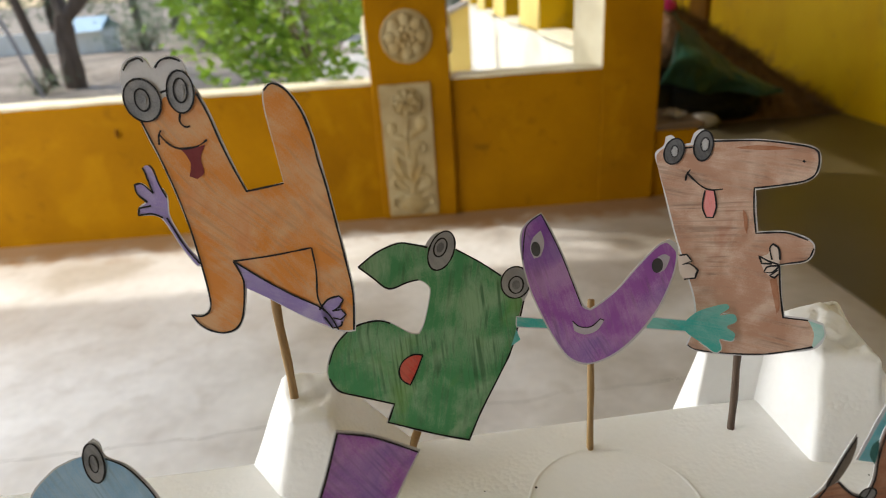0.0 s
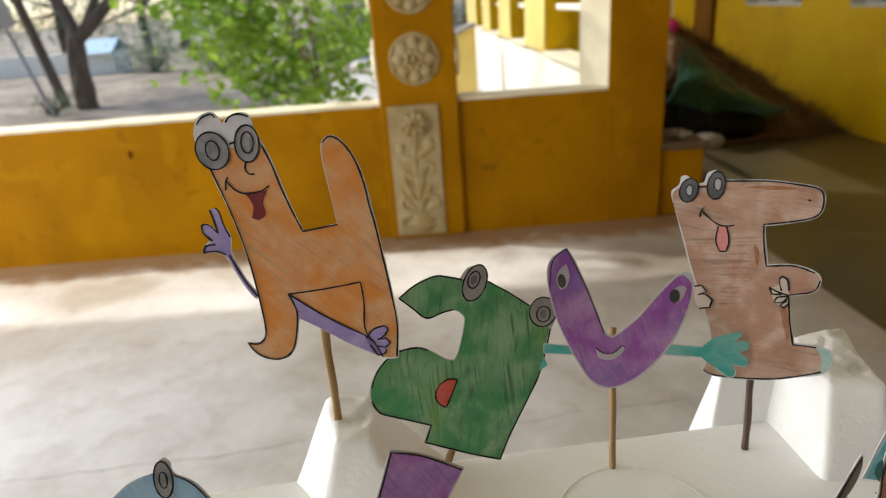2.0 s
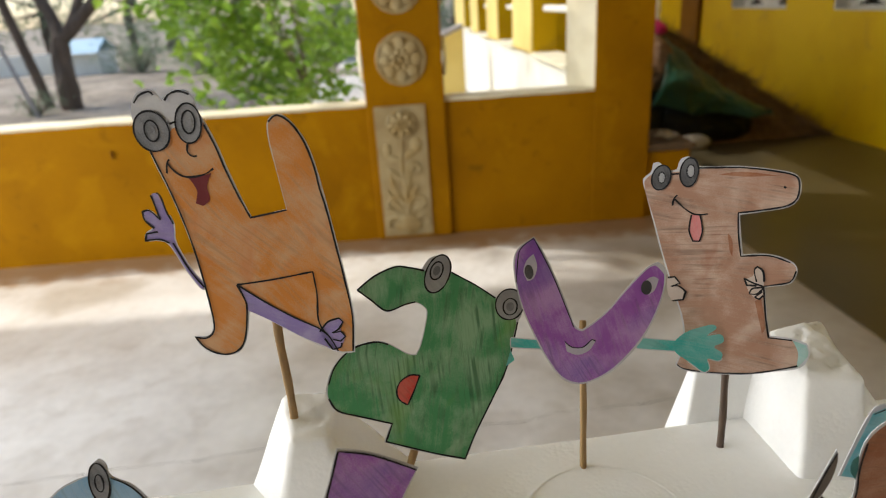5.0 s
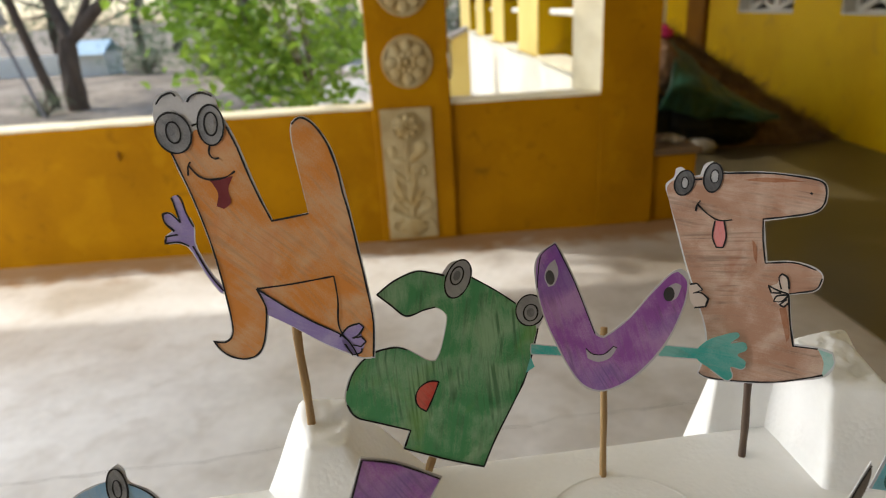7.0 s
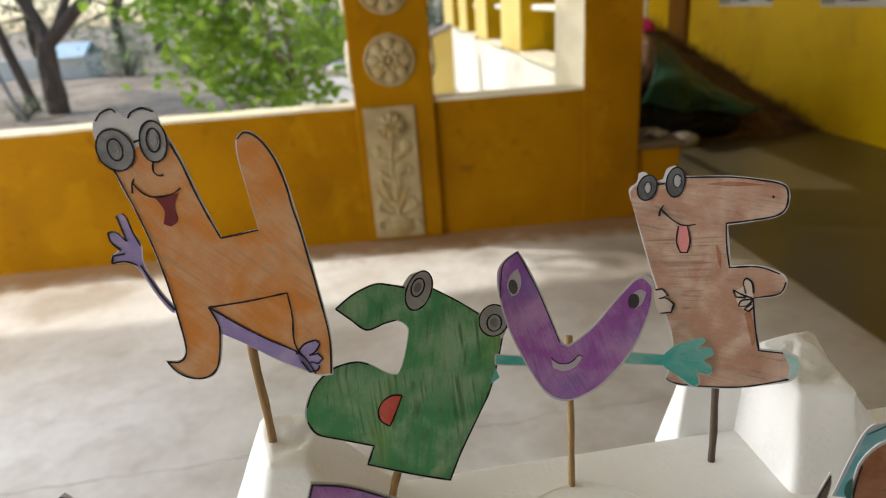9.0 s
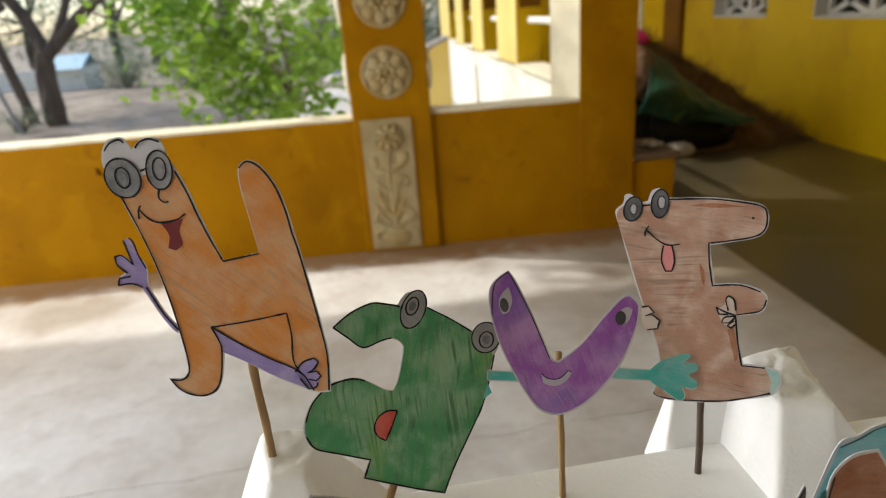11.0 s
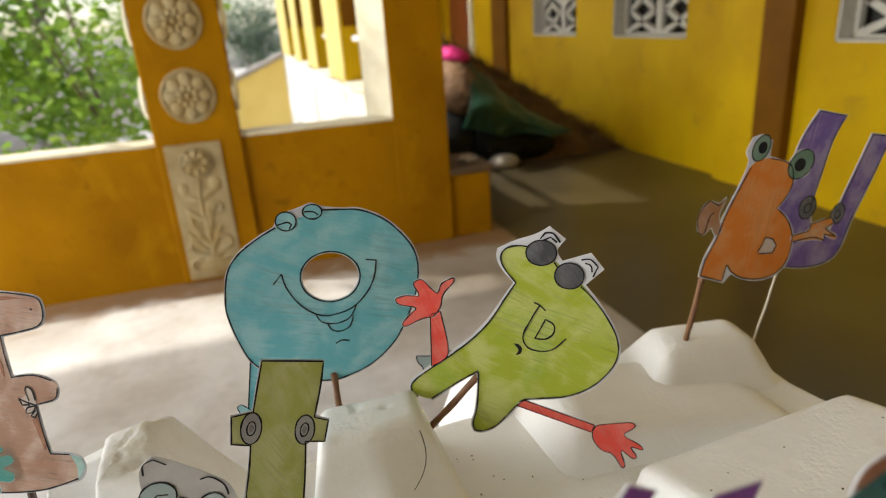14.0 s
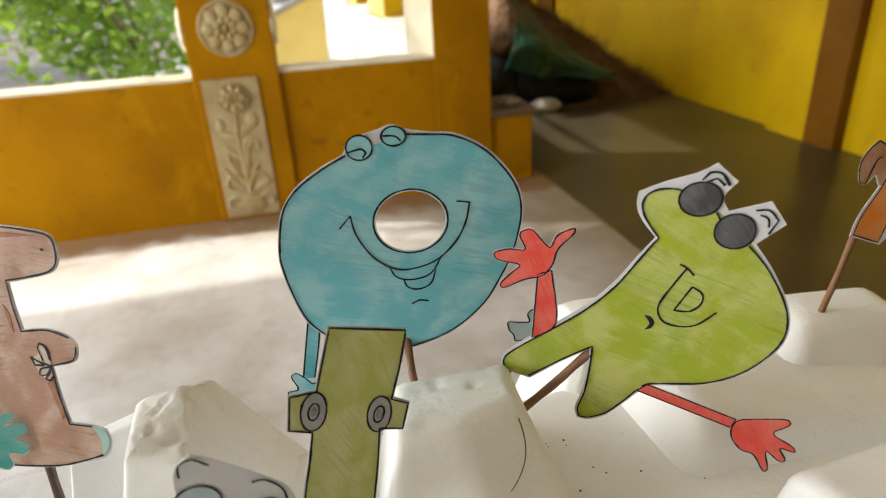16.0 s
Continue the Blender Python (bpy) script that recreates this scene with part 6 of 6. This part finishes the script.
ink(letter, [(-17.2, -57.6), (-14.1, -56), (-5.9, -54.8), (4.2, -53.3), (13.6, -49.1), (20.5, -43.2), (26.6, -34.4), (28.8, -26.4), (27.8, -17.9), (23.9, -8.7), (17.9, 1.1), (11.6, 8.4)])
ink(letter, [(-6.6, -1.9), (-10.5, -9.3), (-14.4, -18.3), (-12.8, -24.5), (-7.7, -26.8), (-1, -25.8), (5.3, -19.4)])
ink(letter, [(-9, -0.2), (-6.5, -1.6), (-3.9, -4.5)])
ink(letter, [(-9, -19.8), (-3.9, -9.2), (-0.3, -12), (-0.3, -16.4), (-3.7, -19.8), (-9, -19.8)])
ink(letter, [(-5.6, 31.7), (-3.5, 34.5), (-0.1, 34.2), (2.8, 30)])
ink(letter, [(-4.4, 31), (-1.2, 32.5), (1.4, 30)])
ink(letter, [(11.7, 21.6), (15.6, 21.8), (18.8, 18.3), (16.7, 13.2)])
ink(letter, [(13.2, 20), (15.7, 18.9), (16.3, 15.7)])
ink(letter, [(0.1, 20.4), (1.8, 17.4)])
skewer(letter, (-34.2, -41.2), (0.645, 0.236, 1.13), WOOD_RED, 0.0018)
finish(letter)

letter = cut_out('orange paper letter with green eyes and brown paws standing on foam', (0.884, 0.258, 1.23), 0, -8)
sheet(letter, 'paper', [(-21, 15.5), (-23, 22.3), (-19.6, 30.7), (-12.8, 31.8), (-6.7, 28), (-7.1, 18.5), (5.6, 13.8), (10.5, 20.2), (19.6, 19.8), (22.2, 13.9), (19.1, 4.1), (11, 1.6), (7.4, -8.3), (2.3, -14.7), (8.9, -20.8), (13.6, -28.7), (15.5, -38.1), (13, -52), (5.4, -59.7), (-6.3, -61.8), (-18, -58.9), (-25.2, -54.8), (-30, -60.2), (-47.4, -53.5), (-45.1, -42.6), (-38.6, -28.9), (-34.2, -15.3), (-26.5, 1)], PAPER, 0)
sheet(letter, 'coloured_face', [(-18.4, 14.2), (-7, 17.2), (6.1, 12.4), (9.5, 1.8), (6, -8.1), (0.8, -14.5), (7.4, -20.7), (12.1, -28.5), (14, -37.9), (11.7, -50.6), (4.8, -58), (-6.4, -60.2), (-18.1, -57.8), (-25.3, -52.9), (-28.8, -47.5), (-31.3, -58.5), (-45.9, -52.9), (-43.6, -42.8), (-37.2, -29.1), (-32.7, -15.5), (-25.1, 0.9)], ORANGE_DEEP, 1)
sheet(letter, 'bowl', [(-7.8, -42.7), (-4.7, -32.8), (0.3, -34.2), (3.5, -39), (1.4, -43.6), (-3.5, -44)], BUFF, 3)
sheet(letter, 'paper_edge', [(-31.9, -2.7), (-36.9, -8), (-43.5, -4.7), (-47.6, -8.3), (-50.7, -14.9), (-49.8, -23.8), (-45.7, -26.5), (-41.4, -20.7), (-38.3, -28.2), (-33.8, -25.2), (-37.8, -14.8)], PAPER, 2.5, grow=0.5)
sheet(letter, 'hand_drawing', [(-31.9, -2.7), (-36.9, -8), (-43.5, -4.7), (-47.6, -8.3), (-50.7, -14.9), (-49.8, -23.8), (-45.7, -26.5), (-41.4, -20.7), (-38.3, -28.2), (-33.8, -25.2), (-37.8, -14.8)], SIENNA, 3)
sheet(letter, 'paper_edge', [(12.7, -33.7), (24.6, -32), (25.9, -27.4), (38.8, -24.7), (41.8, -29.5), (36, -31.6), (45.3, -37.3), (44.2, -40.1), (34.6, -35.1), (36.4, -39.8), (28.5, -38), (14, -37.9)], PAPER, 2.5, grow=0.5)
sheet(letter, 'hand_drawing', [(12.7, -33.7), (24.6, -32), (25.9, -27.4), (38.8, -24.7), (41.8, -29.5), (36, -31.6), (45.3, -37.3), (44.2, -40.1), (34.6, -35.1), (36.4, -39.8), (28.5, -38), (14, -37.9)], ORANGE, 3)
eye(letter, (-13.7, 23.9, 5.3, 7.9, -21.0), EYE_GREEN, (-13.0, 24.1, 2.5, 3.3, -6.0), INK)
eye(letter, (13.4, 11.5, 7.4, 9.5, -37.0), EYE_GREEN, (12.7, 11.3, 3.3, 3.7, -7.0), INK)
ink(letter, [(-7, 17.2), (6.1, 12.4), (9.5, 1.8), (6, -8.1), (0.8, -14.5), (7.4, -20.7), (12.1, -28.5), (14, -37.9), (11.7, -50.6), (4.8, -58), (-6.4, -60.2), (-18.1, -57.8), (-25.3, -52.9), (-28.8, -47.5), (-31.3, -58.5), (-45.9, -52.9), (-43.6, -42.8), (-37.2, -29.1), (-32.7, -15.5), (-25.1, 0.9), (-19, 12.9)])
ink(letter, [(-9, -41.7), (-6.4, -37.7), (-4.7, -32.8), (0.3, -34.2), (3.5, -39), (1.4, -43.6), (-7.8, -43)])
ink(letter, [(-31.9, -3.1), (-37.6, -8.6), (-43.5, -4.7), (-47.6, -8.3), (-50.7, -14.9), (-49.5, -23.9), (-45.8, -25.8), (-42.9, -14.8), (-40.1, -12.7)])
ink(letter, [(13.5, -33.8), (24.6, -32), (25.9, -27.4), (38.8, -24.7), (41.6, -28), (36, -31.6), (44.6, -38), (35.8, -35.3), (36.4, -39.4), (27.5, -36.4), (14.7, -38)])
skewer(letter, (-42.0, -50.5), (0.832, 0.269, 1.115), WOOD_RED, 0.0018)
finish(letter)

letter = cut_out('violet paper letter with grey eyes on a pale thin stick', (0.905, 0.275, 1.23), 0, -5)
sheet(letter, 'paper', [(19.4, 39.2), (41.2, 33.8), (33.6, 18.8), (28.6, -2), (24.4, -23.7), (27.2, -37.8), (35.3, -43.7), (39.9, -40.5), (44.5, -23.8), (53.2, -0.8), (60.9, 20.5), (77.7, 17.5), (66.5, -14.3), (58, -36.1), (51.6, -57.3), (42.5, -66), (24.6, -68.1), (5.8, -64.2), (-1, -42.2), (-3.4, -20.9), (1.9, 2.1), (9.7, 24)], PAPER, 0)
sheet(letter, 'coloured_face', [(20.3, 38.1), (39.7, 33.3), (32.3, 18.9), (27.4, -1.8), (22.7, -23.4), (26.2, -39.2), (35.5, -45.3), (41.3, -41.5), (45.8, -24), (54.5, -0.9), (62, 19.3), (76.2, 16.6), (65.1, -13.4), (56.1, -35), (50.1, -55.9), (41.5, -64.7), (24.5, -66.8), (6.9, -63.2), (0.3, -42.3), (-2.2, -21.1), (3.1, 2), (10.9, 23.8)], VIOLET, 1)
eye(letter, (20.3, -24.2, 6.3, 7.7, -8.0), GREY, (20.4, -24.6, 2.5, 3.1, -8.0))
eye(letter, (44.4, -31.4, 5.2, 7.1, -8.0), GREY, (44.1, -31.8, 2.2, 2.8, -8.0))
ink(letter, [(22.7, -23.4), (27.4, -1.8), (32.3, 18.9), (39.7, 33.3), (20.3, 38.1), (10.9, 23.8), (3.1, 2), (-2.2, -21.1), (0.3, -42.3), (6.9, -63.2), (24.5, -66.8), (41.5, -64.7), (50.1, -55.9), (56.1, -35), (65.1, -13.4), (76.2, 16.6), (62, 19.3), (54.5, -0.9), (45.8, -24)])
skewer(letter, (6.1, -63.0), (0.88, 0.262, 1.11), WOOD_PALE, 0.0008)
finish(letter)

letter = cut_out('plain purple crayon paper letter standing below the green one', (0.301, 0.177, 1.175), 0, 12)
sheet(letter, 'paper', [(-13.5, 7), (-2.3, 2.3), (12.3, -7.9), (3.1, -25.8), (-10.4, -54.5), (-34.7, -42.7), (-22.3, -17.6)], PAPER, 0)
sheet(letter, 'coloured_face', [(-13.2, 6), (-2.4, 1.5), (11.5, -8.4), (2.3, -25.5), (-11.1, -53.6), (-33.9, -42.5), (-21.6, -17.9)], PURPLE, 1)
ink(letter, [(-33.9, -42.5), (-21.6, -17.9), (-13.2, 6), (-2.4, 1.5), (11.5, -8.4)])
skewer(letter, (-11.2, -28.6), (0.297, 0.18, 1.085), WOOD, 0.0018)
finish(letter)

letter = cut_out('light blue paper letter with one long grey eye', (0.197, 0.2, 1.156), 0, 0)
sheet(letter, 'paper', [(-29.3, -14.9), (-18.5, -2.5), (-10.1, 2.4), (-3.6, 4.6), (-1.8, 8.9), (1.1, 11.1), (3, 8.6), (3.5, 3), (9.7, -1.4), (13.9, -8.4), (17.6, -18.3), (19.5, -32.6), (17.7, -50.1), (-37.9, -42)], PAPER, 0)
sheet(letter, 'coloured_face', [(-28.9, -15.5), (-18.1, -3), (-10, 1.6), (-3.4, 3.8), (3.2, 2), (8.9, -2), (13.1, -9.1), (16.5, -18.7), (18.5, -32.5), (17, -48.4), (-36.5, -40.8)], SKY, 1)
eye(letter, (-1.2, 0.5, 3.6, 8.9, -7.0), GREY, (-1.2, 0.5, 1.5, 4.0, -7.0))
ink(letter, [(3.3, 2.3), (8.9, -1.8), (13.2, -8.9), (16.6, -18.5), (18.5, -32.5)])
skewer(letter, (-9.0, -23.4), (0.2, 0.203, 1.08), WOOD, 0.0018)
finish(letter)

letter = cut_out('russet brown paper letter with a pointed dark horn', (0.455, 0.168, 1.165), 0, 0)
sheet(letter, 'paper', [(-4.5, 3.2), (-3.3, -1.5), (-4.1, -9), (-6.5, -15.8), (-1.2, -21.3), (3.5, -23.2), (4.6, -16), (3.9, -5.3), (4.8, 5.8), (10.7, 12.8), (19.6, 13.9), (27.4, -2.4), (40.5, -54.2), (-10.6, -47), (-16.3, -26.5), (-11.5, -17.8), (-8, -7.3)], PAPER, 0)
sheet(letter, 'coloured_face', [(-6.7, -16.5), (-1.4, -22), (3.7, -24.2), (5.3, -16.6), (4.6, -5.9), (5.4, 4.7), (11, 11.5), (19.2, 12.7), (26.4, -2.3), (39.1, -52.6), (-10, -45.7), (-15.3, -26.7), (-10.9, -18.9)], RUST, 1)
sheet(letter, 'horn', [(-4.3, 2), (-3.7, -2.1), (-4.5, -8.7), (-7.3, -15.7), (-10.6, -18.4), (-10.5, -14.6), (-7.6, -7.4)], UMBER, 3)
sheet(letter, 'knob', [(3.9, -10), (1.6, -6.2), (1.6, -2.1), (3.4, -0), (4.1, -5.4)], PETROL, 3)
eye(letter, (4.2, -22.8, 2.8, 3.0, -7.0), GREY)
ink(letter, [(-15.3, -26.7), (-10.9, -18.9), (-7.6, -7.4), (-4.3, 2)])
ink(letter, [(-7, -16), (-1.4, -22), (3.7, -24.2), (5.3, -16.6), (4.6, -5.9), (5.4, 4.7)])
skewer(letter, (11.9, -27.6), (0.456, 0.172, 1.085), WOOD, 0.0018)
finish(letter)

letter = cut_out('teal paper letter with round spectacles and raised eyebrows', (0.545, 0.176, 1.18), 12, 0)
sheet(letter, 'paper', [(-77.7, -6.3), (-71.4, -1.9), (-65.2, 2.6), (-49.7, 4), (-32.6, 0.9), (-16.8, -3.6), (-15.9, 8.3), (-14, 15.9), (-9.2, 20.5), (-3.9, 16.6), (8.1, 4.2), (13.2, -3.2), (14.8, -14.7), (15.3, -31.8), (19.3, -70.7), (-78.6, -39.5)], PAPER, 0)
sheet(letter, 'coloured_face', [(-76.6, -6.6), (-70.8, -3.3), (-64.2, 1.4), (-49.7, 2.8), (-32.5, -0.3), (-17.7, -5.2), (-8.7, -14.6), (4, -21.9), (13.7, -68.9), (-77.5, -39.8)], TEAL, 1)
eye(letter, (-11.6, -0.3, 6.4, 7.6, -14.0), PAPER_BLUE)
eye(letter, (4.7, -13.8, 5.9, 8.8, -14.0), PAPER_BLUE)
ink(letter, [(-76.6, -6.6), (-70.8, -3.3), (-64.2, 1.4), (-49.7, 2.8), (-32.5, -0.3), (-17, -5.4)])
ink(letter, [(-13.8, 12.2), (-12.7, 17.6), (-9, 19.1), (-5.4, 15.2)])
ink(letter, [(3.8, 3.7), (7.5, 3.7), (11.4, -1.8), (12, -8.2)])
ink(letter, [(-5, -2.8), (-2.7, -4.6), (-0.9, -7.6)])
ink(letter, [(-15.7, -3.2), (-11.7, 0.7), (-8.2, -0.2)])
ink(letter, [(1.9, -15.3), (4.8, -11.5), (7.9, -13)])
skewer(letter, (-31.9, -43.9), (0.53, 0.185, 1.085), WOOD, 0.0018)
finish(letter)

letter = cut_out("small plain violet paper letter close to the foam's front", (0.655, 0.035, 1.262), 0, 0)
sheet(letter, 'paper', [(-17.8, 3.5), (-12.2, 0.2), (-15.7, -5.1), (-18.5, -13), (-17.1, -23.8), (-10.2, -28.7), (-6.1, -25.4), (-4.5, -18.1), (-2.3, -10.8), (-0.5, -4.5), (10.2, -4.5), (7.7, -11.5), (6.5, -22), (3.5, -37.9), (-8.9, -41.7), (-24.1, -32.1), (-27.9, -19.6), (-24.7, -8.1), (-20.8, -1)], PAPER, 0)
sheet(letter, 'coloured_face', [(-17.6, 3.1), (-12.5, 0.1), (-15.9, -5), (-18.7, -12.9), (-17.3, -24.1), (-10.2, -29.1), (-5.9, -25.7), (-4.2, -18.2), (-2.1, -11.1), (-0.2, -4.9), (9.8, -4.8), (7.3, -11.4), (6.1, -21.6), (3.1, -37.3), (-8.9, -41.1), (-23.9, -31.8), (-27.6, -19.7), (-24.4, -8.2), (-20.6, -1.3)], PURPLE_DARK, 1)
skewer(letter, (-8.9, -16.1), (0.655, 0.04, 1.085), WOOD, 0.0018)
finish(letter)

letter = cut_out('rust orange paper letter with a dark teal arm and maroon mouth', (0.674, 0.026, 1.263), 0, 0)
sheet(letter, 'paper', [(0.6, -4.9), (2.4, 0.1), (6.2, 1.8), (10.8, 2.6), (15.4, 3.8), (21.5, 4.2), (29.9, 1.1), (43.8, -10.2), (62.1, -61.5), (5.9, -38.2), (4.1, -20.8), (5.1, -14.7), (2, -9.9)], PAPER, 0)
sheet(letter, 'coloured_face', [(1, -5), (2.8, -0.4), (6.5, 1.3), (11.2, 2), (15.8, 3.1), (21.6, 3.6), (29.6, 0.6), (43.2, -10.4), (60.8, -60.1), (6.3, -37.7), (4.6, -21), (5.6, -14.8), (2.5, -10.1)], RUST, 1)
sheet(letter, 'mouth', [(21.7, -16.3), (22.6, -13), (26.5, -12.4), (32.7, -15.9), (34.9, -24.7), (27.3, -22.2)], MAROON, 3)
sheet(letter, 'paper_edge', [(-17.1, -15.7), (-8.3, -12), (-3.1, -7), (3.5, -3.4), (9.3, -1.4), (12.5, -3.5), (9, -4.2), (15.2, -6.5), (14.3, -8.9), (15, -12.2), (9.7, -12.4), (3.3, -11), (-1.2, -13.2), (-9.1, -16.3), (-13.4, -19.6)], PAPER, 1.5, grow=0.5)
sheet(letter, 'arm', [(-17.1, -15.7), (-8.3, -12), (-3.1, -7), (3.5, -3.4), (9.3, -1.4), (12.5, -3.5), (9, -4.2), (15.2, -6.5), (14.3, -8.9), (15, -12.2), (9.7, -12.4), (3.3, -11), (-1.2, -13.2), (-9.1, -16.3), (-13.4, -19.6)], PETROL, 2)
sheet(letter, 'cuff', [(7.3, -4.9), (8.8, -3.4), (13.4, -5), (15.5, -6.4), (9.8, -5.7)], INK, 4)
skewer(letter, (30.9, -35.1), (0.676, 0.032, 1.085), WOOD, 0.0018)
finish(letter)
